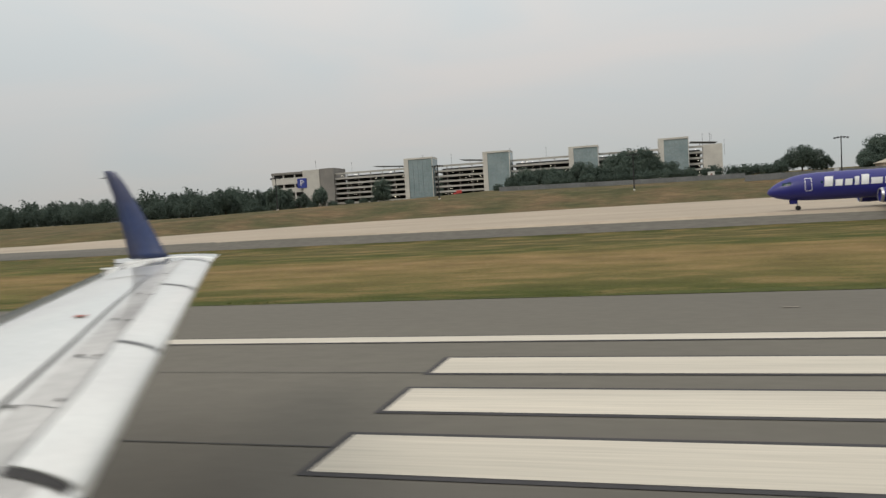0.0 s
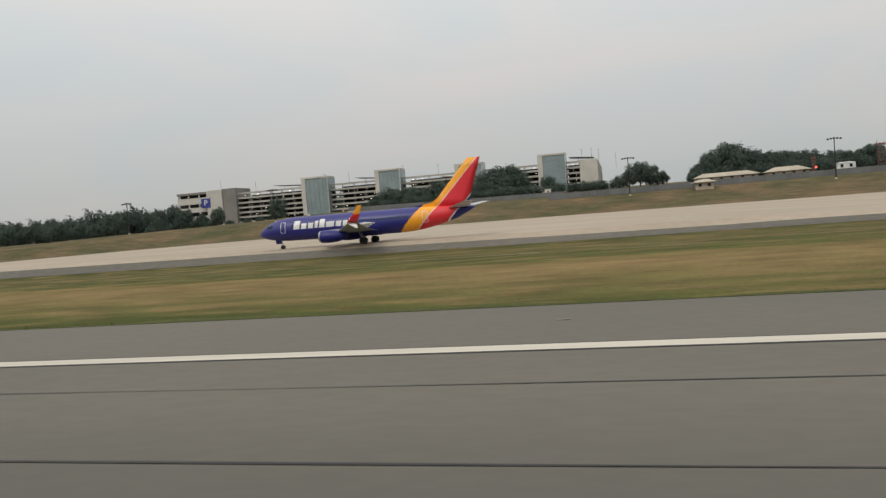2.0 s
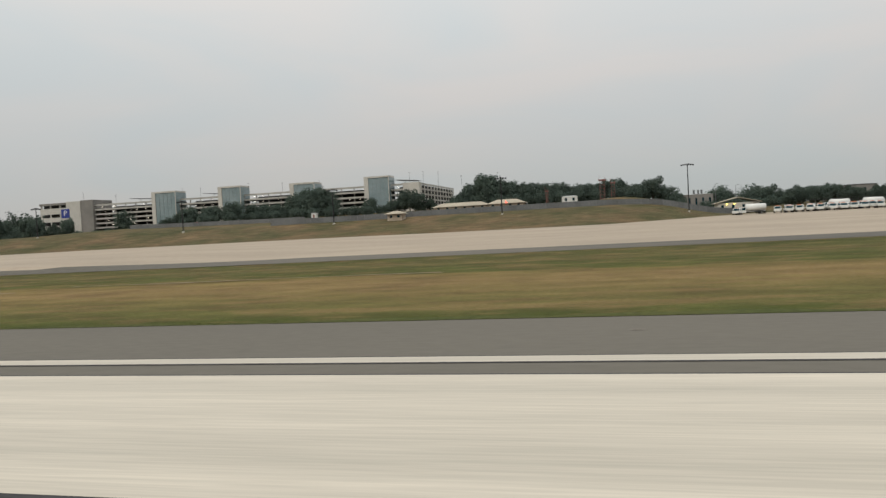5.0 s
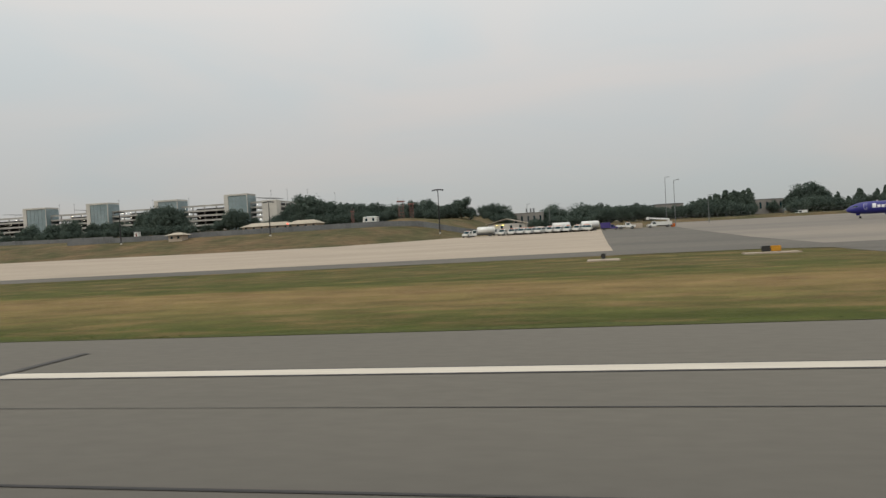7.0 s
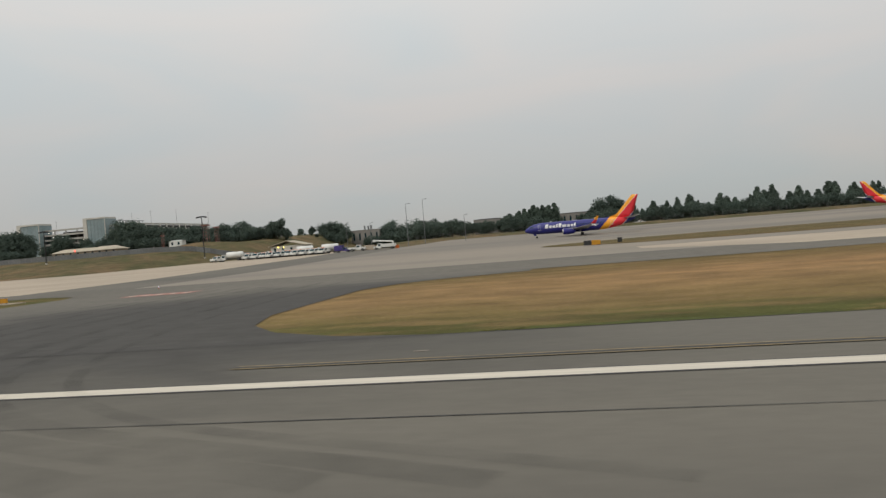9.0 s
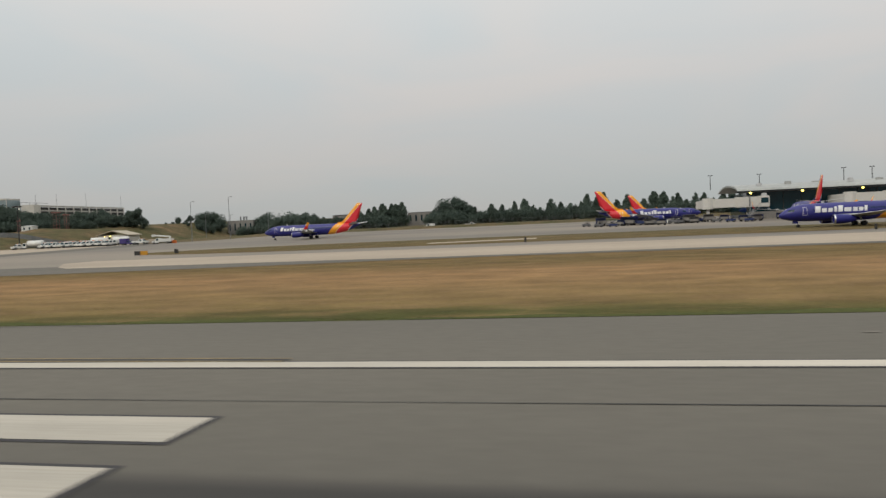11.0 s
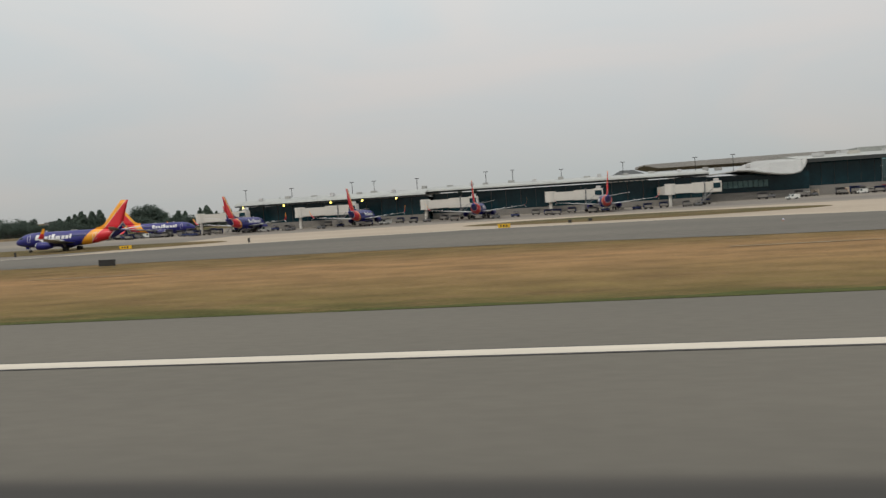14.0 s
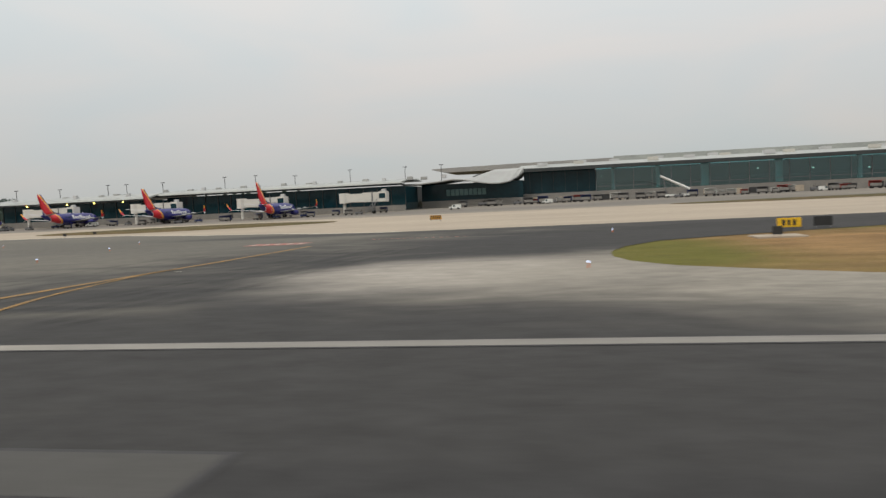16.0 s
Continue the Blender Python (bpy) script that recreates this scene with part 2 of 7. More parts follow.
M_CREAM = mat("cream_precast_concrete", (0.54, 0.52, 0.47), (0.47, 0.45, 0.41), 0.85, 0.15, 2.0)
M_SPANDREL = mat("weathered_precast_spandrel", (0.42, 0.405, 0.37), (0.34, 0.33, 0.30), 0.85, 0.12, 2.0)
M_MULLION = mat("pale_grey_mullion", (0.25, 0.29, 0.30), None, 0.4, 0.5, 4.0)
M_GREYBROWN = mat("grey_brown_render", (0.24, 0.225, 0.205), (0.20, 0.19, 0.175), 0.85, 0.15, 2.0)
# deck and interior tones are kept dark: inner shade put into the colour
M_DECK = mat("garage_deck_painted_shade", (0.10, 0.10, 0.098), (0.075, 0.075, 0.074), 0.9, 0.2, 2.0)
M_DARKIN = mat("garage_inner_shade_and_doors", (0.055, 0.055, 0.055), (0.04, 0.04, 0.04), 0.9, 0.2, 2.0)
M_STEEL = mat("grey_galvanised_steel", (0.22, 0.225, 0.23), None, 0.5, 1.0, 8.0, metal=0.6)
M_DARKSTEEL = mat("dark_bronze_steel", (0.035, 0.035, 0.036), None, 0.5, 1.0, 8.0, metal=0.3)
M_BRIDGE = mat("white_bridge_paint", (0.60, 0.58, 0.53), (0.55, 0.53, 0.485), 0.5, 0.12, 1.0, grain=0.03)
M_WHITE = mat("white_vehicle_paint", (0.66, 0.66, 0.63), (0.58, 0.58, 0.55), 0.35, 0.4, 4.0, coat=0.4, grain=0.05)
M_TYRE = mat("black_rubber", (0.022, 0.022, 0.022), None, 0.85, 2.0, 20.0)
M_GLASSDARK = mat("dark_tinted_glass", (0.007, 0.034, 0.044), (0.004, 0.022, 0.030), 0.06, 0.2, 1.0, spec=0.22)
M_GLASSGREY = mat("grey_blue_curtain_glass", (0.25, 0.31, 0.32), (0.19, 0.25, 0.26), 0.14, 0.1, 1.0, spec=0.5)
M_ROOF = mat("pale_standing_seam_roof", (0.37, 0.38, 0.355), (0.30, 0.31, 0.295), 0.45, 0.08, 1.0, metal=0.2)
M_MEMBRANE = mat("white_membrane_roof", (0.37, 0.37, 0.355), (0.31, 0.31, 0.30), 0.6, 0.05, 0.5, grain=0.03)
M_UPPERROOF = mat("grey_upper_roof", (0.33, 0.32, 0.30), (0.28, 0.27, 0.255), 0.7, 0.06, 1.0)
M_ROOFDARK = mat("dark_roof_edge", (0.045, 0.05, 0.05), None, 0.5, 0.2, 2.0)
M_BLUE = mat("deep_blue_gloss_paint", BLUE, tuple(0.88 * c for c in BLUE), 0.42, 0.4, 3.0, coat=0.1, grain=0.04)
M_SILVER = mat("bare_aluminium", (0.55, 0.55, 0.56), None, 0.3, 0.6, 5.0, metal=0.8, grain=0.06)
M_WINGGREY = mat("pale_grey_wing_paint", (0.50, 0.50, 0.50), (0.44, 0.44, 0.44), 0.4, 0.4, 4.0, grain=0.06)
M_TITLE = mat("white_title_paint", (0.72, 0.72, 0.72), None, 0.4, 0.6, 5.0, grain=0.04)
M_YELLOWSIGN = mat("yellow_sign_face", (0.72, 0.43, 0.02), (0.62, 0.37, 0.02), 0.5, 0.8, 6.0)
M_BLACKSIGN = mat("black_sign_face", (0.03, 0.03, 0.03), None, 0.5, 0.8, 6.0)
M_AMBER = mat("amber_sign_face", (0.50, 0.24, 0.02), None, 0.5, 0.8, 6.0)
M_ORANGE = mat("orange_paint", (0.62, 0.15, 0.03), None, 0.5, 0.8, 6.0)
M_REDIRON = mat("red_painted_steel", (0.25, 0.115, 0.10), None, 0.6, 0.8, 6.0)
M_FENCE = mat("grey_slatted_fence", (0.16, 0.165, 0.165), (0.13, 0.135, 0.135), 0.8, 0.1, 1.5, vary=0.08)
M_BEIGE = mat("beige_stucco", (0.44, 0.37, 0.29), None, 0.85, 0.2, 3.0)
M_TANROOF = mat("tan_shingle_roof", (0.42, 0.37, 0.29), None, 0.85, 0.2, 3.0)
M_PURPLE = mat("purple_vehicle_paint", (0.05, 0.035, 0.17), None, 0.35, 0.4, 4.0, coat=0.4)
M_BARK = mat("tree_bark", (0.07, 0.055, 0.042), None, 0.95, 1.0, 8.0, bump=0.5)
# leaf colours made paler and bluer, with distance haze put into them
M_LEAF = mat("hazed_broadleaf_foliage", (0.082, 0.110, 0.094), (0.104, 0.132, 0.106), 0.95, 0.25, 2.5, grain=0.15, vary=0.15, spec=0.0)
M_PINE = mat("hazed_pine_foliage", (0.092, 0.122, 0.100), (0.112, 0.145, 0.115), 0.95, 0.3, 2.5, grain=0.15, vary=0.15, spec=0.0)
for m_ in (M_LEAF, M_PINE):
    # light comes through the leaves as well
    n_, l_ = m_.node_tree.nodes, m_.node_tree.links
    p_ = n_["Principled BSDF"]
    t_ = n_.new("ShaderNodeBsdfTranslucent"); x_ = n_.new("ShaderNodeMixShader"); x_.inputs[0].default_value = 0.35
    l_.new(p_.inputs["Base Color"].links[0].from_socket, t_.inputs[0])
    l_.new(p_.outputs[0], x_.inputs[1]); l_.new(t_.outputs[0], x_.inputs[2]); l_.new(x_.outputs[0], n_["Material Output"].inputs[0])
M_LAMP = glow("lit_lamp_lens", (1.0, 0.93, 0.75), 3.0)
M_YLAMP = glow("lit_yellow_floodlight", (1.0, 0.80, 0.16), 4.0)
M_INTERIOR = mat("hall_interior_wall", (0.24, 0.28, 0.27), (0.15, 0.19, 0.18), 0.8, 0.05, 1.0)

def clear_glass(name, tint, gloss):
    m = bpy.data.materials.new(name)
    m.use_nodes = True
    n, l = m.node_tree.nodes, m.node_tree.links
    n.clear()
    o = n.new("ShaderNodeOutputMaterial"); mx = n.new("ShaderNodeMixShader")
    tr = n.new("ShaderNodeBsdfTransparent"); tr.inputs[0].default_value = (*tint, 1)
    gs = n.new("ShaderNodeBsdfGlossy"); gs.inputs[0].default_value = (0.8, 0.9, 0.9, 1); gs.inputs["Roughness"].default_value = 0.03
    mx.inputs[0].default_value = gloss
    l.new(tr.outputs[0], mx.inputs[1]); l.new(gs.outputs[0], mx.inputs[2]); l.new(mx.outputs[0], o.inputs[0])
    return m


M_GLASSGREEN = clear_glass("green_tinted_clear_glass", (0.46, 0.68, 0.69), 0.09)

# ---- helpers for building ----
def thing(name, label, category, group="", m=None, kind=""):
    ob = new(name)
    ob.empty_display_size = 0.5
    if m is not None:
        ob.matrix_basis = m
    return tagged(ob, label, category, group, kind)


def part(name, bm, material, parent=None, label="", smooth=False, kind=""):
    me = bpy.data.meshes.new(name)
    bm.to_mesh(me)
    bm.free()
    me.materials.append(material)
    if smooth:
        for f in me.polygons:
            f.use_smooth = True
    ob = new(name, me)
    if parent is not None:
        ob.parent = parent
    return tagged(ob, label, "", "", kind)


def box(bm, x0, x1, y0, y1, z0, z1, bevel=0.0):
    vs = [bm.verts.new((x, y, z)) for z in (z0, z1) for y in (y0, y1) for x in (x0, x1)]
    fs = [bm.faces.new([vs[i] for i in q]) for q in ((0, 2, 3, 1), (4, 5, 7, 6), (0, 1, 5, 4), (1, 3, 7, 5), (3, 2, 6, 7), (2, 0, 4, 6))]
    if bevel:
        es = {e for f in fs for e in f.edges}
        bmesh.ops.bevel(bm, geom=list(es), offset=bevel, segments=2, affect="EDGES", clamp_overlap=True)
    return vs


def boxed(x0, x1, y0, y1, z0, z1, bevel=0.0):
    bm = bmesh.new()
    box(bm, x0, x1, y0, y1, z0, z1, bevel)
    return bm


def rod(bm, a, b, r0, r1=None, n=8, caps=True):
    a, b = Vector(a), Vector(b)
    r1 = r0 if r1 is None else r1
    d = (b - a).normalized()
    u = d.orthogonal().normalized()
    v = d.cross(u)
    ra = [bm.verts.new(a + r0 * (math.cos(k * 2 * math.pi / n) * u + math.sin(k * 2 * math.pi / n) * v)) for k in range(n)]
    rb = [bm.verts.new(b + r1 * (math.cos(k * 2 * math.pi / n) * u + math.sin(k * 2 * math.pi / n) * v)) for k in range(n)]
    for k in range(n):
        bm.faces.new((ra[k], ra[(k + 1) % n], rb[(k + 1) % n], rb[k]))
    if caps:
        bm.faces.new(ra[::-1]); bm.faces.new(rb)


def rods(*segs, n=8):
    bm = bmesh.new()
    for s in segs:
        rod(bm, s[0], s[1], s[2], s[3] if len(s) > 3 else None, n)
    return bm


def loft(bm, rings, close=True, caps=True):
    """Skin between rings, each a list of points."""
    vr = [[bm.verts.new(p) for p in r] for r in rings]
    n = len(vr[0])
    for a, b in zip(vr, vr[1:]):
        for k in range(n if close else n - 1):
            bm.faces.new((a[k], a[(k + 1) % n], b[(k + 1) % n], b[k]))
    if caps and close:
        bm.faces.new(vr[0][::-1]); bm.faces.new(vr[-1])
    bmesh.ops.recalc_face_normals(bm, faces=bm.faces)
    return vr


# ---- the lie of the land ----
YP = (-6000, -34, -1.26, 32, 90, 97, 150, 240, 285, 400, 700, 6000)
ZP = (-0.4, -0.4, 0.0, -0.4, -0.38, -0.1, 0.1, 1.3, 2.2, 3.6, 7.0, 20.0)
# where the taxiway stands on a low embankment above the grass
UP_Y = (90, 92, 95.2, 102, 150, 240, 285)
UP_Z = (-0.38, -0.22, 1.08, 1.14, 1.25, 1.55, 2.2)


def level(x, y):
    """Height of the field, without the bank beyond the taxiway."""
    z = float(np.interp(y, YP, ZP))
    if -120 < x < 135 and 90 < y < 285:
        k = min(1.0, (x + 120) / 75 if x < 0 else (135 - x) / 57)
        z += k * k * (3 - 2 * k) * (float(np.interp(y, UP_Y, UP_Z)) - z)
    return z


def line_of(xs, ys):
    return lambda x: float(np.interp(x, xs, ys))


grass_line = line_of((0, 100, 150, 265, 297, 303, 374, 440, 600, 690, 722, 730), (31.6, 31.4, 31.0, 30.3, 30.6, 31.7, 31.7, 32.2, 32.5, 32.3, 31.8, 31.7))
shoulder_line = line_of((-300, -120, -100, -80, -40, 20, 60, 80, 100, 120, 140, 170, 240, 280), (94.6, 93.8, 92.8, 92.3, 92.1, 92.0, 91.6, 91.7, 92.0, 92.3, 92.8, 93.8, 95.0, 96.0))
concrete_line = line_of((-200, -120, -100, -80, -60, -40, 20, 60, 80, 100, 120, 140, 170, 230, 280), (126, 125, 118.5, 104.5, 95.0, 94.7, 94.3, 93.6, 93.4, 94.0, 99.8, 105, 105, 107, 111))


def taxi_edge(x):
    """Far edge of the pale taxiway, where the bank begins."""
    return float(np.interp(x, (-3000, -170, -110, 0, 185, 236, 245, 3000), (140, 172, 232, 250, 250, 292, 300, 300)))


def land(x, y):
    z = level(x, y)
    d = y - taxi_edge(x)
    if d > 0 and x < 236:
        fade = min(1.0, max(0.0, (236 - x) / 34.0))
        fade = fade * fade * (3 - 2 * fade)
        rise = float(np.interp(d, (0, 8, 42, 90, 240, 600, 3000), (0, 0.9, 5.8, 8.2, 11.2, 13, 13)))
        z += fade * rise * float(np.interp(x, (-230, -110, -80), (0.42, 0.85, 1.0)))
    z += 1.9 * math.exp(-((x - 190) / 13.0) ** 2 - ((y - 342) / 12.0) ** 2)
    if x >= 250 and y > 395:
        z += min(1.0, (x - 250) / 40.0) * float(np.interp(y, (395, 403, 440, 700, 900), (0, 1.2, 1.7, 1.7, 0)))
    return z

# ---- ground ----
def grass_material():
    m = bpy.data.materials.new("dry_summer_grass")
    m.use_nodes = True
    n, l = m.node_tree.nodes, m.node_tree.links
    p = n["Principled BSDF"]
    tc = n.new("ShaderNodeTexCoord")
    mp = n.new("ShaderNodeMapping"); mp.inputs["Scale"].default_value = (0.22, 1, 1)
    l.new(tc.outputs["Object"], mp.inputs[0])
    big = n.new("ShaderNodeTexNoise"); big.inputs["Scale"].default_value = 0.09; big.inputs["Detail"].default_value = 6; big.inputs["Roughness"].default_value = 0.6
    mid = n.new("ShaderNodeTexNoise"); mid.inputs["Scale"].default_value = 0.32; mid.inputs["Detail"].default_value = 5; mid.inputs["Roughness"].default_value = 0.65
    fine = n.new("ShaderNodeTexNoise"); fine.inputs["Scale"].default_value = 9.0; fine.inputs["Detail"].default_value = 3
    mq = n.new("ShaderNodeMapping"); mq.inputs["Scale"].default_value = (0.48, 1, 1)
    l.new(tc.outputs["Object"], mq.inputs[0])
    l.new(mp.outputs[0], big.inputs[0]); l.new(mq.outputs[0], mid.inputs[0]); l.new(tc.outputs["Object"], fine.inputs[0])
    sep = n.new("ShaderNodeSeparateXYZ"); l.new(tc.outputs["Object"], sep.inputs[0])
    # mown strips along the pavements stay green, the middle of the strip is straw
    wob = n.new("ShaderNodeMath"); wob.operation = "MULTIPLY_ADD"; wob.inputs[1].default_value = 15.0; wob.inputs[2].default_value = -7.5
    l.new(big.outputs[0], wob.inputs[0])
    add = n.new("ShaderNodeMath"); add.operation = "ADD"
    l.new(sep.outputs[1], add.inputs[0]); l.new(wob.outputs[0], add.inputs[1])
    mr = n.new("ShaderNodeMapRange"); mr.inputs[1].default_value = 28; mr.inputs[2].default_value = 108
    l.new(add.outputs[0], mr.inputs[0])
    cr = n.new("ShaderNodeValToRGB")
    stops = ((0.0, (0.058, 0.074, 0.017)), (0.07, (0.074, 0.084, 0.021)), (0.13, (0.128, 0.114, 0.038)), (0.22, (0.172, 0.134, 0.050)), (0.32, (0.212, 0.150, 0.064)),
             (0.39, (0.176, 0.135, 0.050)), (0.425, (0.086, 0.092, 0.025)), (0.52, (0.074, 0.084, 0.023)), (0.62, (0.108, 0.096, 0.035)), (0.76, (0.078, 0.082, 0.025)), (1.0, (0.115, 0.098, 0.040)))
    for k, (v, c) in enumerate(stops):
        e = cr.color_ramp.elements[k] if k < 2 else cr.color_ramp.elements.new(v)
        e.position = v; e.color = (*c, 1)
    l.new(mr.outputs[0], cr.inputs[0])
    # beyond the first connector the strip is drier
    c2 = n.new("ShaderNodeValToRGB")
    dry = ((0.0, (0.060, 0.072, 0.018)), (0.06, (0.085, 0.084, 0.026)), (0.12, (0.170, 0.124, 0.048)), (0.30, (0.262, 0.164, 0.074)),
           (0.46, (0.285, 0.172, 0.080)), (0.56, (0.200, 0.130, 0.056)), (0.70, (0.140, 0.102, 0.041)), (0.85, (0.185, 0.122, 0.054)), (1.0, (0.120, 0.092, 0.038)))
    for k, (v, c) in enumerate(dry):
        e = c2.color_ramp.elements[k] if k < 2 else c2.color_ramp.elements.new(v)
        e.position = v; e.color = (*c, 1)
    l.new(mr.outputs[0], c2.inputs[0])
    xr = n.new("ShaderNodeMapRange"); xr.interpolation_type = "SMOOTHSTEP"; xr.inputs[1].default_value = 285; xr.inputs[2].default_value = 400
    l.new(sep.outputs[0], xr.inputs[0])
    cx = n.new("ShaderNodeMix"); cx.data_type = "RGBA"
    l.new(xr.outputs[0], cx.inputs[0]); l.new(cr.outputs[0], cx.inputs[6]); l.new(c2.outputs[0], cx.inputs[7])
    # patches of bare straw and of clover
    pm = n.new("ShaderNodeMapRange"); pm.inputs[1].default_value = 0.47; pm.inputs[2].default_value = 0.62
    l.new(mid.outputs[0], pm.inputs[0])
    mx = n.new("ShaderNodeMix"); mx.data_type = "RGBA"; mx.inputs[7].default_value = (0.225, 0.143, 0.070, 1)
    pf = n.new("ShaderNodeMath"); pf.operation = "MULTIPLY"; pf.inputs[1].default_value = 0.5
    l.new(pm.outputs[0], pf.inputs[0]); l.new(pf.outputs[0], mx.inputs[0]); l.new(cx.outputs[2], mx.inputs[6])
    bk = n.new("ShaderNodeMapRange"); bk.inputs[1].default_value = 150; bk.inputs[2].default_value = 200
    l.new(sep.outputs[1], bk.inputs[0])
    bc = n.new("ShaderNodeValToRGB")
    for k, (v, c) in enumerate(((0.34, (0.062, 0.066, 0.028)), (0.46, (0.098, 0.086, 0.042)), (0.60, (0.150, 0.106, 0.058)), (0.72, (0.19, 0.128, 0.072)))):
        e = bc.color_ramp.elements[k] if k < 2 else bc.color_ramp.elements.new(v)
        e.position = v; e.color = (*c, 1)
    bn = n.new("ShaderNodeTexNoise"); bn.inputs["Scale"].default_value = 0.05; bn.inputs["Detail"].default_value = 8; bn.inputs["Roughness"].default_value = 0.68
    l.new(tc.outputs["Object"], bn.inputs[0]); l.new(bn.outputs[0], bc.inputs[0])
    m2 = n.new("ShaderNodeMix"); m2.data_type = "RGBA"
    l.new(bk.outputs[0], m2.inputs[0]); l.new(mx.outputs[2], m2.inputs[6]); l.new(bc.outputs[0], m2.inputs[7])
    mx = m2
    st = n.new("ShaderNodeTexNoise"); st.inputs["Scale"].default_value = 0.32; st.inputs["Detail"].default_value = 7; st.inputs["Roughness"].default_value = 0.62
    ms = n.new("ShaderNodeMapping"); ms.inputs["Scale"].default_value = (0.5, 1, 1)
    l.new(tc.outputs["Object"], ms.inputs[0]); l.new(ms.outputs[0], st.inputs[0])
    sm = n.new("ShaderNodeMapRange"); sm.inputs[1].default_value = 0.32; sm.inputs[2].default_value = 0.68; sm.inputs[3].default_value = 0.72; sm.inputs[4].default_value = 1.24
    l.new(st.outputs[0], sm.inputs[0])
    s1 = n.new("ShaderNodeVectorMath"); s1.operation = "SCALE"
    l.new(mx.outputs[2], s1.inputs[0]); l.new(sm.outputs[0], s1.inputs["Scale"])
    gr = n.new("ShaderNodeMapRange"); gr.inputs[1].default_value = 0.25; gr.inputs[2].default_value = 0.75; gr.inputs[3].default_value = 0.62; gr.inputs[4].default_value = 1.3
    l.new(fine.outputs[0], gr.inputs[0])
    sc = n.new("ShaderNodeVectorMath"); sc.operation = "SCALE"
    l.new(s1.outputs[0], sc.inputs[0]); l.new(gr.outputs[0], sc.inputs["Scale"])
    l.new(sc.outputs[0], p.inputs["Base Color"])
    p.inputs["Roughness"].default_value = 0.95
    p.inputs["Specular IOR Level"].default_value = 0.1
    bp = n.new("ShaderNodeBump"); bp.inputs["Strength"].default_value = 0.6; bp.inputs["Distance"].default_value = 0.15
    l.new(fine.outputs[0], bp.inputs["Height"]); l.new(bp.outputs[0], p.inputs["Normal"])
    return m


M_GRASS = grass_material()
# greener growth at the tip of the last strip and at the end of the first
stain(M_GRASS, (789, 56), (13, 24), (0.105, 0.110, 0.022), 0.85, 0.6, 7.0)
stain(M_GRASS, (803, 80), (16, 5), (0.105, 0.108, 0.026), 0.7, 0.6, 2.0)


def grid_mesh(name, xs, ys, off=0.0):
    def under(x, y):
        # the soil lies a little lower beneath the sloping pavement
        return 0.15 if (60 < x < 145 or -125 < x < -40) and shoulder_line(x) + 0.5 < y < taxi_edge(x) - 4 else 0.0
    verts = [(x, y, land(x, y) + off - under(x, y)) for y in ys for x in xs]
    nx = len(xs)
    faces = [(j * nx + i, j * nx + i + 1, (j + 1) * nx + i + 1, (j + 1) * nx + i) for j in range(len(ys) - 1) for i in range(nx - 1)]
    me = bpy.data.meshes.new(name)
    me.from_pydata(verts, [], faces)
    for f in me.polygons:
        f.use_smooth = True
    return me


def steps(*runs):
    out = []
    for a, b, d in runs:
        k = max(1, round((b - a) / d))
        out += [a + (b - a) * i / k for i in range(k)]
    return out + [runs[-1][1]]


g_xs = steps((-6000, -1200, 600), (-1200, -300, 60), (-300, 280, 5), (280, 1200, 40), (1200, 6000, 600))
g_ys = sorted(set(steps((-4000, -100, 600), (-100, 90, 19), (90, 130, 10), (130, 340, 4), (340, 395, 11), (395, 432, 4), (432, 700, 20), (700, 6000, 500))) | set(float(v) for v in YP[1:-1]) | set(float(v) for v in UP_Y))
me = grid_mesh("ground", g_xs, g_ys)
me.materials.append(M_GRASS)
tagged(new("ground", me), "dry straw and green airfield grass rolling up to a bank", "grass", "", "structure")


def sheet(name, xs, f0, f1, ny, off, material, label, category, kind="structure", rows=()):
    """A paved or painted layer between two lines along the runway, lying on the land."""
    verts, faces = [], []
    nx = len(xs)
    ny = len(rows) + 1 if rows else ny
    for j in range(ny + 1):
        for x in xs:
            a, b = f0(x) if callable(f0) else f0, f1(x) if callable(f1) else f1
            y = a + (b - a) * j / ny
            if rows and 0 < j < ny:
                y = min(max(rows[j - 1], a + 0.03 * j), b - 0.03 * (ny - j))
            verts.append((x, y, level(x, y) + off))
    for j in range(ny):
        for i in range(nx - 1):
            q = (j * nx + i, j * nx + i + 1, (j + 1) * nx + i + 1, (j + 1) * nx + i)
            faces.append(q)
    me = bpy.data.meshes.new(name)
    me.from_pydata(verts, [], faces)
    me.materials.append(material)
    ob = new(name, me)
    return tagged(ob, label, category, "", kind)


long_xs = steps((-1500, 2500, 50))
sheet("runway", long_xs, -34.0, -1.26, 2, 0.03, M_ASPHALT, "weathered grey asphalt runway", "runway")
sheet("runway", steps((-1500, -300, 50), (-300, 900, 10), (900, 2500, 50)), -1.26, grass_line, 2, 0.03, M_ASPHALT, "weathered grey asphalt runway with its paved shoulder", "runway", rows=(30.0,))


# taxiway beyond the first grass strip: asphalt shoulder, then pale concrete
taxi_xs = steps((-1500, -300, 50), (-300, -125, 5), (-125, -40, 1), (-40, 60, 5), (60, 145, 1), (145, 280, 5))
sheet("taxiway_shoulder", taxi_xs, shoulder_line, concrete_line, 0, 0.03, M_ASPHALT2, "grey asphalt taxiway shoulder", "taxiway", rows=(95.2, 97, 102))
sheet("taxiway", taxi_xs, concrete_line, taxi_edge, 0, 0.035, M_CONCRETE, "pale beige concrete taxiway", "taxiway", rows=(95.2, 97, 102, 125, 150, 180, 210, 240, 262, 280))

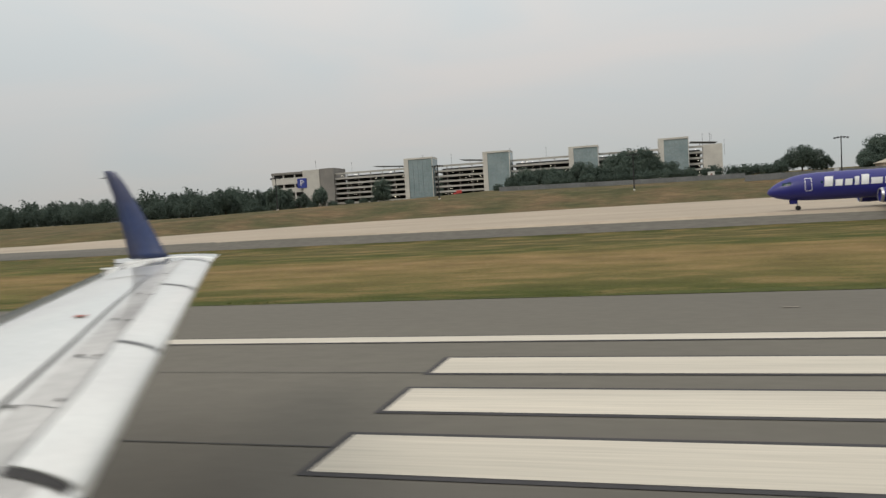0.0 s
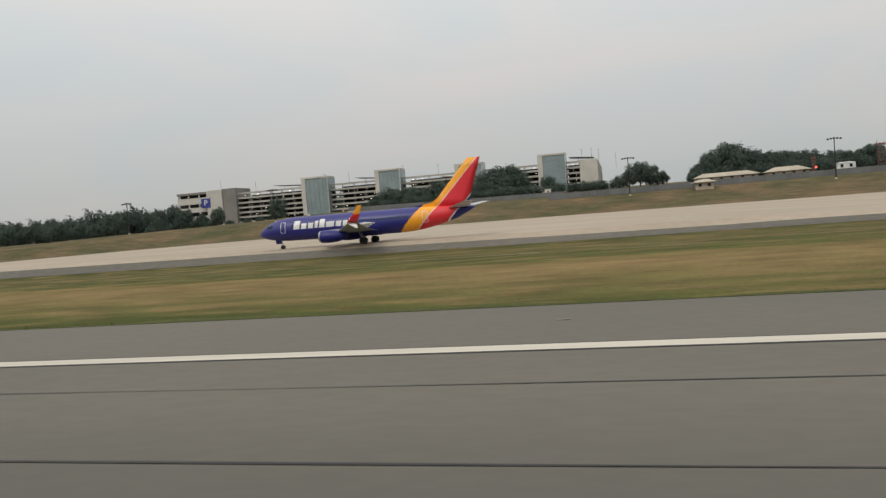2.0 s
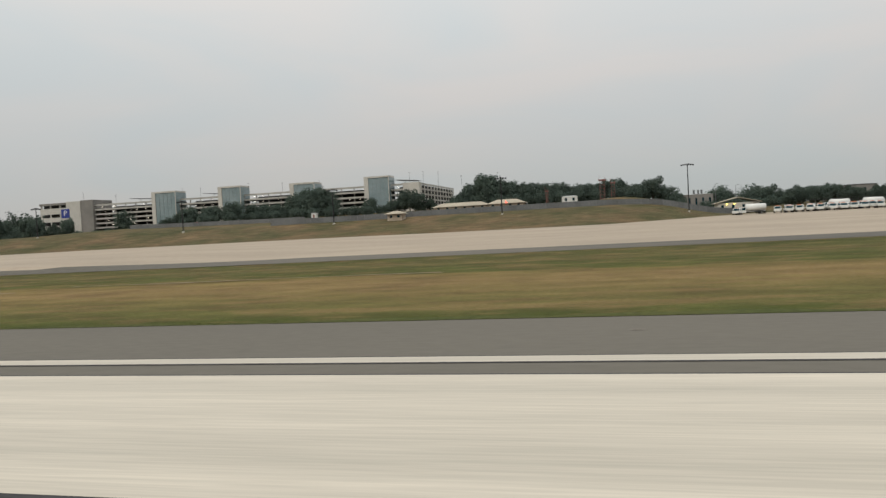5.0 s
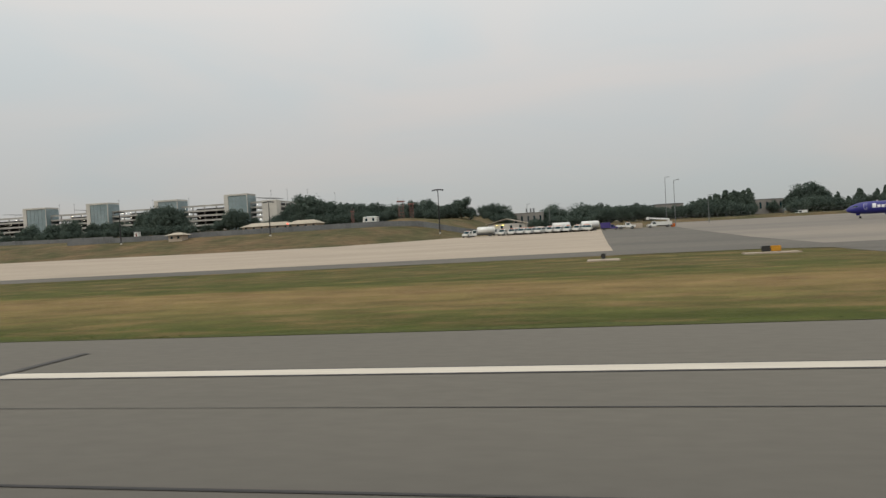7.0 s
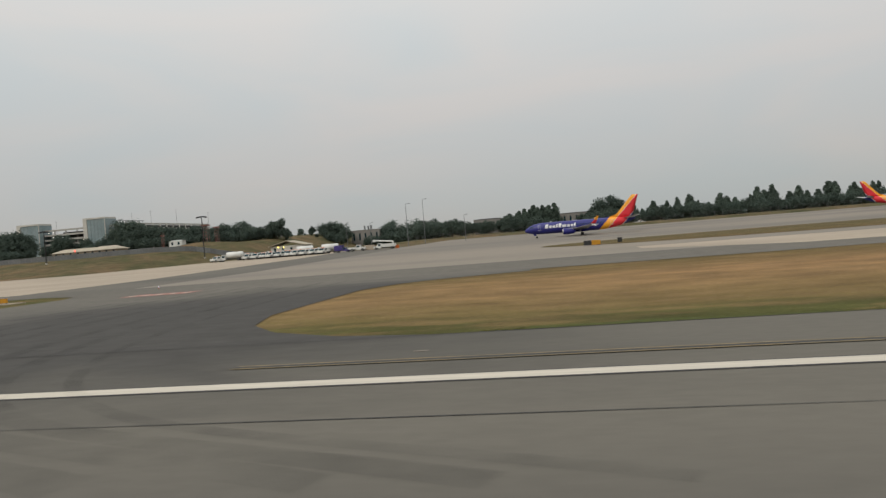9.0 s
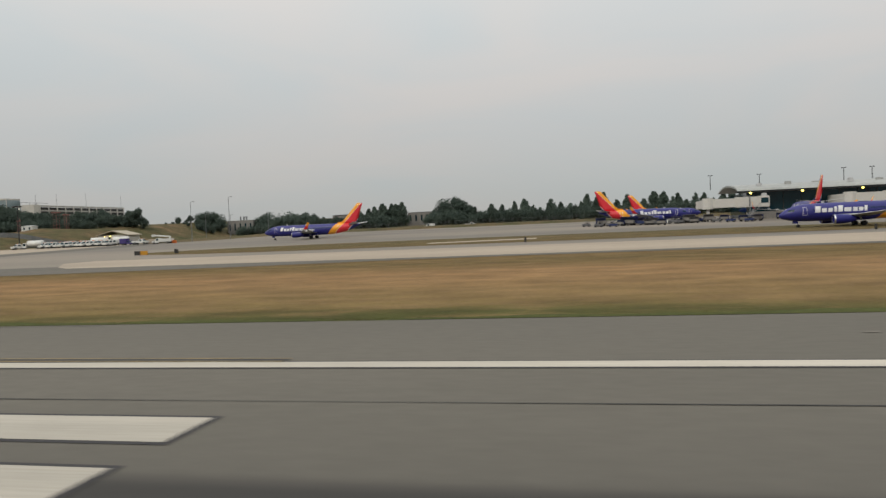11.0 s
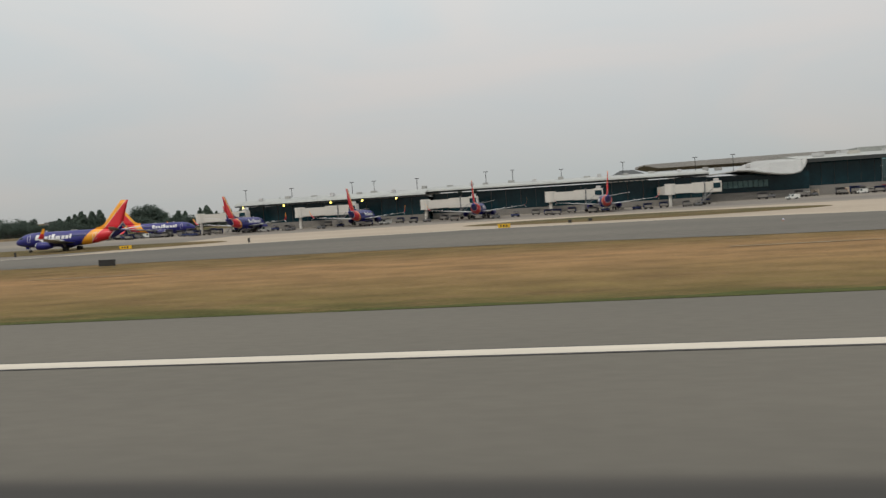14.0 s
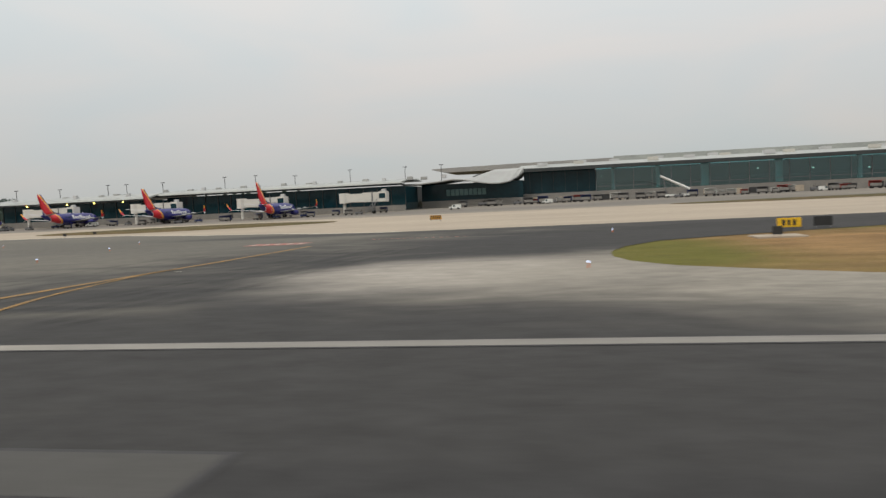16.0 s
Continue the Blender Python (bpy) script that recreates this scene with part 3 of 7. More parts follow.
# connectors between the grass strips; each side is a line x(y) that bends away at the runway and at the taxiway
def connector(name, side_a, side_b, label):
    verts, faces = [], []
    ys = steps((31.2, 46, 0.6), (46, 70, 2), (70, 95.5, 0.8))
    for y in ys:
        a = float(np.interp(y, [p[0] for p in side_a], [p[1] for p in side_a]))
        b = float(np.interp(y, [p[0] for p in side_b], [p[1] for p in side_b]))
        for k in range(13):
            verts.append((a + (b - a) * k / 12, y, float(np.interp(y, YP, ZP)) + 0.034))
    for j in range(len(ys) - 1):
        for k in range(12):
            faces.append((j * 13 + k, j * 13 + k + 1, (j + 1) * 13 + k + 1, (j + 1) * 13 + k))
    me = bpy.data.meshes.new(name)
    me.from_pydata(verts, [], faces)
    me.materials.append(M_ASPHALT2)
    return tagged(new(name, me), label, "taxiway", "", "structure")


connector("connector_1", ((31.0, 299), (31.8, 302), (33, 303.8), (35.2, 304.9), (40, 306), (51, 306.4), (66, 306.2), (90, 305.5), (94, 304.6), (96, 302)),
          ((31.2, 372), (33, 365), (36, 360.5), (40, 357.6), (46, 356), (66, 356), (72, 358), (76, 362), (80, 371), (96, 371)), "grey asphalt taxiway connector onto the runway")
connector("connector_2", ((31.0, 723.5), (31.8, 726), (32.9, 726.8), (37, 726.4), (44.4, 725.4), (53.6, 724.2), (60.6, 722.6), (66, 721), (70, 719.6), (72.5, 717.5), (74.5, 713.5), (76, 708), (78, 697), (80, 687), (82.5, 676), (96, 672)),
          ((31.2, 822), (34, 808), (37.5, 799.7), (40, 796.3), (44, 791.5), (48, 789.2), (52, 788.3), (57, 788.4), (62.4, 790.0), (68, 793.2), (72, 799.8), (78, 811), (83, 822), (96, 880)), "rubber-darkened asphalt connector onto the runway")

ap_xs = steps((307, 1000, 12), (1000, 2500, 100))
# the grey edge lane along the grass, and the pale concrete that meets it in a long curve
lane_line = line_of((280, 536, 542, 552, 575, 600, 620, 643, 669, 687, 702, 716, 735, 745, 757, 3000), (104, 104, 112, 125, 141, 149, 153, 155.5, 151, 147.5, 137, 128, 120, 112, 107.5, 107))
sheet("taxiway_lane", steps((280, 1000, 6), (1000, 2500, 100)), line_of((280, 302, 306, 324, 400, 440, 460, 540, 556, 632, 650, 666, 679, 690, 704, 712, 717, 725, 788, 800, 815, 840, 3000), (96, 95.4, 91.5, 80.6, 85, 90, 92.5, 93.5, 92, 91, 90.3, 86, 82, 79.6, 77, 75.3, 73.2, 71.5, 68, 72.1, 81.2, 88, 90)), lane_line, 0, 0.037, M_ASPHALT2, "grey asphalt taxiway edge lane", "taxiway", rows=(90, 97, 110, 125, 140))
sheet("taxiway_lane", steps((280, 316, 6)), 103.9, 296.0, 0, 0.032, M_ASPHALT2, "grey asphalt lane beside the concrete taxiway", "taxiway", rows=(125, 150, 180, 210, 240, 262, 285))
sheet("taxiway_lane", steps((386, 548, 6)), line_of((386, 402, 460, 532, 540, 548), (118, 97, 95, 96, 106, 122)), 127.0, 0, 0.042, M_CONCRETE, "pale concrete taxiway lane", "taxiway", rows=(97, 110))
sheet("taxiway_lane", steps((560, 1000, 6), (1000, 2500, 100)), lambda x: lane_line(x) - 0.01, 215.0, 0, 0.042, M_CONCRETE, "pale concrete lane before the gates", "taxiway", rows=(110, 125, 140, 150, 180))
sheet("lane_line", steps((544, 760, 3)), lambda x: lane_line(x) - 0.5, lambda x: lane_line(x) + 0.5, 1, 0.052, M_PAINT, "pale worn edge line along the asphalt lane", "marking")
sheet("apron", ap_xs, 103.8, lambda x: 394.0, 0, 0.034, M_APRON, "stained concrete and asphalt apron", "apron", rows=(110, 122, 136, 150, 180, 210, 240, 262, 285, 320, 360))


def island(xa, xb, ya, yb, label="narrow dry grass island between taxiways"):
    """Grass left between two lanes, with rounded ends."""
    mid, half = (ya + yb) / 2, (yb - ya) / 2
    n = 40
    xs = [xa + (xb - xa) * (0.5 - 0.5 * math.cos(math.pi * k / n)) for k in range(n + 1)]
    def w(x):
        e = min(x - xa, xb - x)
        k = min(1.0, e / (3.0 * half))
        return half * math.sqrt(max(0.0004, 1 - (1 - k) ** 2))
    sheet("grass_island", xs, lambda x: mid - w(x), lambda x: mid + w(x), 4, 0.075, M_GRASS, label, "grass")


island(368, 580, 146, 189)
island(637, 724, 160, 206)
island(812, 1100, 200, 228)
sheet("sign_apron", steps((446, 470, 2)), lambda x: 157.0 + 0.24 * (x - 446), lambda x: 163.5 + 0.26 * (x - 446), 1, 0.085, M_CONCRETE, "pale concrete pad on the grass island", "pavement")

# markings, each with its thin black border
def marking(name, xa, xb, ya, yb, label, border=0.16, group=""):
    sheet(name + "_border", [xa - border, xb + border], ya - border, yb + border, 1, 0.044, M_BLACK, "black border of a runway marking", "marking")
    sheet(name, [xa, xb], ya, yb, 1, 0.05, M_PAINT, label, "marking")


C = -1.26
sheet("edge_line_border", long_xs, C + 21.8, C + 23.0, 1, 0.044, M_BLACK, "black border of the runway edge line", "marking")
sheet("edge_line", long_xs, C + 21.95, C + 22.86, 1, 0.05, M_PAINT, "white runway edge line", "marking")
BARS = ((10.97, 12.8), (14.33, 16.15), (17.68, 19.5))
TD0 = -4.6
for k, count in ((0, 3), (2, 2), (3, 2), (4, 1), (5, 1)):
    for ya, yb in BARS[:count]:
        e = 0.0 if k else 0.28
        marking("touchdown_bar", TD0 + 152.4 * k - e, TD0 + 152.4 * k + 22.86 + e, C + ya, C + yb, "white touchdown zone bar on the runway")
marking("aiming_point_block", TD0 + 152.15, TD0 + 152.4 + 45.7, C + 10.97, C + 20.1, "large white aiming point block on the runway")


def wavy(name, xa, xb, y, w, material, amp, seed, label, off=0.046, step=3.0):
    rnd = random.Random(seed)
    xs = steps((xa, xb, step))
    ph = [rnd.uniform(0, 6.28) for _ in range(4)]
    def mid(x):
        return y + amp * (math.sin(x / 13.0 + ph[0]) + 0.6 * math.sin(x / 5.1 + ph[1]) + 0.5 * math.sin(x / 41.0 + ph[2]))
    def half(x):
        return w * (0.5 + 0.22 * math.sin(x / 3.7 + ph[3]))
    sheet(name, xs, lambda x: mid(x) - half(x), lambda x: mid(x) + half(x), 1, off, material, label, "seam")


wavy("tar_seam", -60, 628, 16.5, 0.055, M_SEAM, 0.03, 1, "black tar seam along the runway")
wavy("tar_seam", -60, 32, 10.9, 0.08, M_SEAM, 0.03, 2, "black tar seam along the runway")
wavy("tar_seam", 36, 428, 10.95, 0.085, M_SEAM, 0.04, 3, "black tar seam along the runway")
wavy("tar_seam", 303, 460, 31.7, 0.09, M_SEAM, 0.03, 4, "black tar seam across the connector mouth")


M_SAND = mat("bare_sandy_soil", (0.26, 0.20, 0.125), (0.19, 0.15, 0.085), 0.95, 0.5, 4.0, grain=0.2)
for xa, xb, y, seed in ((46, 60, 73, 31), (66, 74, 70, 35), (92, 112, 64, 36), (126, 133, 55, 37), (134, 172, 62.5, 32), (575, 598, 64.5, 33), (607, 628, 66.3, 34), (674, 696, 64.5, 38)):
    wavy("bare_track", xa, xb, y, 0.6, M_SAND, 0.5, seed, "thin bare sandy track through the grass", 0.045, 1.5)


# rough uncut grass along the pavement edges
def verge(xa, xb, y, label, per=26, seed=3):
    rnd = random.Random(seed)
    verts, faces = [], []
    for _ in range(int((xb - xa) * per)):
        x = rnd.uniform(xa, xb)
        yy = (grass_line(x) + 0.08 if y is None else y) + abs(rnd.gauss(0, 0.45))
        h, w = rnd.uniform(0.02, 0.07), rnd.uniform(0.03, 0.09)
        z = float(np.interp(yy, YP, ZP))
        a, lean = rnd.uniform(0, 3.1416), rnd.uniform(-0.1, 0.1)
        dx, dy = w * math.cos(a), w * math.sin(a)
        i = len(verts)
        verts += [(x - dx, yy - dy, z - 0.02), (x + dx, yy + dy, z - 0.02), (x + lean + 0.3 * dx, yy + lean, z + h)]
        faces.append((i, i + 1, i + 2))
    me = bpy.data.meshes.new("grass_verge")
    me.from_pydata(verts, [], faces)
    me.materials.append(M_VERGE)
    tagged(new("grass_verge", me), label, "grass", "", "stuff")


M_VERGE = mat("rank_green_grass", (0.056, 0.067, 0.017), (0.070, 0.076, 0.021), 0.9, 0.4, 3.0, grain=0.3, spec=0.1)
def grass_edge(xa, xb, label):
    sheet("grass_edge", steps((xa, xb, 1.5)), lambda x: grass_line(x) - 0.05, lambda x: grass_line(x) + 0.75 + 0.28 * math.sin(x / 2.3) + 0.2 * math.sin(x / 0.9 + 1) + 0.3 * math.sin(x / 7.0), 1, 0.05, M_VERGE, label, "grass")


grass_edge(-300, 300, "dark green grass edge along the runway shoulder")
grass_edge(374, 724, "dark green grass edge along the runway shoulder")
verge(-40, 303, None, "uncut green grass along the runway shoulder")
verge(372, 724, None, "uncut green and straw grass along the runway shoulder", 26, 4)
verge(802, 880, 33.0, "uncut grass along the runway shoulder", 14, 5)

# ---- airliners ----
def livery(L, yellow=24.4):
    e = L - 39.5
    return ramp_on("blue_yellow_red_livery", (1, 0, -0.95), ((0.0, BLUE), (yellow + e, YELLOW), (27.2 + e, WHITE), (27.35 + e, RED), (31.2 + e, WHITE), (31.45 + e, BLUE)))


def airfoil(x, c, y, z, t, n=10):
    """Ring round a wing section: chord c from x aft, thickness t."""
    pts = []
    for k in range(n + 1):
        u = k / n
        pts.append((x + c * u, y, z + t * c * (2.6 * math.sqrt(u) * (1 - u) * 0.6 + 0.02)))
    for k in range(n - 1, 0, -1):
        u = k / n
        pts.append((x + c * u, y, z - t * c * (2.6 * math.sqrt(u) * (1 - u) * 0.3 + 0.01)))
    return pts


def tail_fin(L, x0, x1, x2, x3, z0, z1, th0, th1):
    bm = bmesh.new()
    rings = []
    for k in range(7):
        u = k / 6
        xa, xb, z, th = x0 + (x2 - x0) * u, x1 + (x3 - x1) * u, z0 + (z1 - z0) * u, th0 + (th1 - th0) * u
        ring = []
        for s in (1, -1):
            for f in ((0.0, 0.0), (0.12, 0.8), (0.4, 1.0), (0.75, 0.5)) if s > 0 else ((1.0, 0.03), (0.75, 0.5), (0.4, 1.0), (0.12, 0.8)):
                ring.append((xa + (xb - xa) * f[0], s * th * f[1], z))
        rings.append(ring)
    loft(bm, rings)
    return bm


def wheel_pair(bm, x, y, r, w, gap):
    for s in (-1, 1):
        rod(bm, (x, y + s * gap - w / 2, r), (x, y + s * gap + w / 2, r), r, n=18)


def airliner(L, label, group, m, wing_label="pale grey swept wing", yellow=24.4):
    """Twin-jet airliner, nose at the origin, tail towards +x, wheels on z = 0."""
    ob = thing("airliner", label, "airplane", group, m)
    body = livery(L, yellow)
    e = L - 39.5
    st = ((0.0, 0.05, 2.75), (0.25, 0.42, 2.78), (0.7, 0.72, 2.86), (1.4, 1.06, 2.98), (2.3, 1.36, 3.10), (3.4, 1.62, 3.22), (4.8, 1.80, 3.30), (6.5, 1.88, 3.34), (9.0, 1.9, 3.35),
          (L - 14.0, 1.9, 3.35), (L - 11.5, 1.84, 3.40), (L - 9.0, 1.66, 3.56), (L - 6.5, 1.36, 3.80), (L - 4.0, 0.98, 4.12), (L - 2.6, 0.60, 4.42), (L - 1.7, 0.36, 4.6), (L - 1.2, 0.14, 4.68))
    bm = bmesh.new()
    n = 28
    loft(bm, [[(x, r * math.cos(2 * math.pi * k / n), zc + 1.06 * r * math.sin(2 * math.pi * k / n)) for k in range(n)] for x, r, zc in st])
    fus = part("fuselage", bm, body, ob, smooth=True)
    # cockpit glazing, cabin windows, doors, titles
    def ring_r(x):
        return float(np.interp(x, [s[0] for s in st], [s[1] for s in st])), float(np.interp(x, [s[0] for s in st], [s[2] for s in st]))
    def skin(x, z, s, out=0.012):
        r, zc = ring_r(x)
        q = (z - zc) / (1.06 * r)
        return (x, s * (r * math.sqrt(max(0.0, 1 - q * q)) + out), z)
    def patch(bm, x0, x1, z0, z1, s, out=0.012, nx=3, nz=2, lean=0.0):
        g = [[bm.verts.new(skin(x0 + (x1 - x0) * i / nx + lean * (z0 + (z1 - z0) * j / nz - z0), z0 + (z1 - z0) * j / nz, s, out)) for i in range(nx + 1)] for j in range(nz + 1)]
        for j in range(nz):
            for i in range(nx):
                bm.faces.new((g[j][i], g[j][i + 1], g[j + 1][i + 1], g[j + 1][i]))
    for s in (-1, 1):
        bm = bmesh.new(); patch(bm, 1.75, 2.35, 3.62, 4.05, s, 0.012, lean=0.55); patch(bm, 2.42, 2.95, 3.66, 4.12, s, 0.012, lean=0.45)
        part("cockpit_window", bm, M_GLASSDARK, fus, "dark cockpit glazing")
        bm = bmesh.new()
        x = 6.8
        while x < L - 12:
            patch(bm, x, x + 0.26, 3.72, 4.06, s, 0.011, 1, 1)
            x += 0.51
        part("window_row", bm, M_GLASSDARK, fus, "row of small dark cabin windows", kind="stuff")
        for dx in (4.75, L - 9.6):
            bm = bmesh.new()
            for a in ((dx, dx + 0.07, 2.75, 4.55), (dx + 0.83, dx + 0.9, 2.75, 4.55), (dx, dx + 0.9, 2.72, 2.79), (dx, dx + 0.9, 4.5, 4.57)):
                patch(bm, *a, s, 0.016, 2, 6)
            part("door_outline", bm, M_TITLE, fus, "white door outline")
        # nine white shapes along the forward fuselage
        marks = ((0.0, 0.98, 1.35), (1.18, 0.86, 0.86), (2.24, 0.84, 0.86), (3.28, 0.50, 1.15), (3.98, 0.86, 1.35), (5.02, 1.30, 0.86), (6.52, 0.86, 0.86), (7.56, 0.76, 0.86), (8.50, 0.50, 1.15))
        for dx, wd, hgt in marks:
            bm = bmesh.new()
            x0 = 7.2 + 1.18 * dx if s < 0 else 17.6 - 1.18 * dx - wd
            patch(bm, x0, x0 + 1.1 * wd, 3.24, 3.24 + 1.04 * hgt, s, 0.02, 3, 4, 0.12)
            part("fuselage_mark", bm, M_TITLE, fus, "white painted mark")
    fin = part("fin", tail_fin(L, L - 8.6, L - 2.2, L - 1.85, L + 0.3, 5.0, 12.6, 0.30, 0.12), body, ob, smooth=True)
    bm = bmesh.new()
    loft(bm, [[(L - 12.4, 0.02, 5.25), (L - 12.4, -0.02, 5.25), (L - 12.38, 0, 5.2)], [(L - 8.2, 0.16, 5.9), (L - 8.2, -0.16, 5.9), (L - 8.2, 0, 4.9)], [(L - 6.6, 0.14, 6.9), (L - 6.6, -0.14, 6.9), (L - 6.0, 0, 5.0)]])
    part("dorsal_fin", bm, body, ob)
    for s in (-1, 1):
        bm = bmesh.new()
        loft(bm, [airfoil(L - 5.6 + 0.62 * y, 3.7 - 0.33 * y, s * (0.4 + y), 4.75 + 0.12 * y, 0.05, 6) for y in (0, 2.2, 4.5, 6.4, 6.75)])
        part("tailplane", bm, M_WINGGREY, ob, "pale grey tailplane", smooth=True)
        bm = bmesh.new()
        xr = 14.6 + 0.55 * e
        secs = ((1.6, 0.0, 7.6, 2.15, 0.075), (5.2, 2.1, 5.4, 2.45, 0.065), (10.5, 4.9, 3.5, 2.95, 0.055), (16.2, 7.95, 1.75, 3.5, 0.05))
        loft(bm, [airfoil(xr + dx, c, s * y, z, t) for y, dx, c, z, t in secs])
        part("wing", bm, M_WINGGREY, ob, wing_label, smooth=True)
        wl_mat = M_WINGLET
        bm = bmesh.new()
        loft(bm, [airfoil(xr + 7.95, 1.75, s * 16.2, 3.5, 0.05, 6), airfoil(xr + 8.35, 1.5, s * 16.75, 3.75, 0.05, 6), airfoil(xr + 9.1, 1.2, s * 17.1, 4.5, 0.05, 6), airfoil(xr + 10.3, 0.55, s * 17.45, 5.95, 0.05, 6)])
        part("winglet", bm, wl_mat, ob, "orange and red blended winglet", smooth=True)
        bm = bmesh.new()
        loft(bm, [airfoil(xr + 8.1, 1.4, s * 16.4, 3.5, 0.05, 6), airfoil(xr + 8.9, 0.9, s * 16.9, 3.1, 0.05, 6), airfoil(xr + 9.6, 0.4, s * 17.2, 2.75, 0.05, 6)])
        part("lower_winglet", bm, M_TITLE, ob, "white lower winglet blade", smooth=True)
        # engine under the wing
        bm = bmesh.new()
        ex = xr - 1.3
        loft(bm, [[(ex + x, s * 4.85 + r * math.cos(2 * math.pi * k / 20), 1.62 + (1.0 if math.sin(2 * math.pi * k / 20) > 0 else 0.9) * r * math.sin(2 * math.pi * k / 20)) for k in range(20)]
                  for x, r in ((0.25, 0.80), (0.0, 0.92), (0.35, 1.06), (1.4, 1.12), (2.8, 1.02), (3.8, 0.80), (4.4, 0.6))])
        eng = part("engine", bm, M_BLUE, ob, "deep blue engine nacelle", smooth=True)
        bm = bmesh.new()
        loft(bm, [[(ex + x, s * 4.85 + r * math.cos(2 * math.pi * k / 20), 1.62 + (1.0 if math.sin(2 * math.pi * k / 20) > 0 else 0.9) * r * math.sin(2 * math.pi * k / 20)) for k in range(20)]
                  for x, r in ((0.3, 0.82), (-0.03, 0.92), (0.05, 0.99), (0.3, 1.065))], caps=False)
        part("engine_lip", bm, M_SILVER, eng, "bare metal intake lip", smooth=True)
        bm = bmesh.new(); box(bm, ex + 1.6, ex + 5.0, s * 4.85 - 0.18, s * 4.85 + 0.18, 2.3, 2.75, 0.08)
        part("pylon", bm, M_WINGGREY, eng)
        for k, off in enumerate((6.5, 9.4, 12.2)):
            bm = bmesh.new(); fx = xr + 0.53 * off + 2.2
            loft(bm, [[(fx + x, s * off + r * math.cos(2 * math.pi * q / 8), 2.32 + 0.085 * off * 1.0 - 0.1 + r * math.sin(2 * math.pi * q / 8)) for q in range(8)] for x, r in ((-1.4, 0.04), (-0.5, 0.2), (0.8, 0.24), (2.2, 0.05))])
            part("flap_fairing", bm, M_WINGGREY, ob, smooth=True)
        bm = bmesh.new(); wheel_pair(bm, xr + 5.4, s * 2.86, 0.56, 0.4, 0.42)
        gear = part("main_gear", bm, M_TYRE, ob, "pair of black main wheels")
        part("main_leg", rods(((xr + 5.4, s * 2.86, 0.5), (xr + 4.6, s * 2.7, 2.2), 0.13), ((xr + 5.4, s * 2.9, 0.9), (xr + 4.7, s * 1.7, 2.1), 0.07)), M_SILVER, gear)
    bm = bmesh.new(); wheel_pair(bm, 4.1, 0.0, 0.34, 0.2, 0.2)
    nose_gear = part("nose_gear", bm, M_TYRE, ob, "pair of black nose wheels")
    part("nose_leg", rods(((4.1, 0, 0.3), (3.9, 0, 1.9), 0.09), ((4.05, 0, 0.8), (3.0, 0, 1.9), 0.05)), M_SILVER, nose_gear)
    for s in (-1, 1):
        bm = bmesh.new(); box(bm, 3.0, 3.95, s * 0.33 - 0.02, s * 0.33 + 0.02, 0.95, 1.75, 0.01)
        part("gear_door", bm, M_BLUE, nose_gear)
    bm = bmesh.new(); box(bm, xr + 0.2, xr + 7.8, -1.7, 1.7, 1.25, 2.6, 0.35)
    part("belly_fairing", bm, M_BLUE, ob, smooth=True)
    bm = bmesh.new(); box(bm, 9.0, 9.6, -0.03, 0.03, 5.3, 5.75); part("antenna", bm, M_WINGGREY, fus)
    bm = bmesh.new(); box(bm, 16.5, 18.6, -0.35, 0.35, 5.25, 5.55, 0.15); part("radome", bm, M_WINGGREY, fus)
    return ob


M_WINGLET = ramp_on("orange_red_winglet_paint", (0, 0, 1), ((0.0, WHITE), (3.55, RED), (4.7, YELLOW)))


def place(ob, x, y, yaw, scale=1.0, z=None):
    ob.matrix_basis = pose(x, y, land(x, y) + 0.035 if z is None else z, 0, 0, yaw) @ Matrix.Scale(scale, 4)


taxiing = airliner(39.5, "deep blue airliner with yellow and red tail, on the taxiway", "airliners", None)
place(taxiing, 16.0, 98.0, 0.0, 0.851)
waiting = copy_thing(taxiing, Matrix.Identity(4))
place(waiting, 358.2, 259.6, 0.0, 1.0)
tagged(waiting, "deep blue airliner with red and yellow tail, on the far apron")
short = airliner(33.6, "shorter deep blue airliner with red and yellow tail, on the apron", "airliners", None)
place(short, 522.0, 169.5, 0.0, 0.95)
gate0 = copy_thing(short, Matrix.Identity(4))
place(gate0, 516.8, 275.0, 180.0)
tagged(gate0, "deep blue airliner with red tail, nose to the jet bridge")
gate_far = copy_thing(short, Matrix.Identity(4))
place(gate_far, 529.0, 341.0, 180.0, 0.93)
tagged(gate_far, "deep blue airliner half hidden behind another at the pier")
parked = airliner(33.6, "deep blue airliner parked tail-out at its gate by the terminal", "airliners", None, yellow=26.4)
for k, (x, y) in enumerate(((549.0, 234), (591.3, 238), (633.6, 238), (677.4, 238))):
    g = copy_thing(parked, Matrix.Identity(4)) if k else parked
    place(g, x, y + 33.0, -90.0)
    tagged(g, "deep blue airliner parked tail-out at its gate by the terminal")

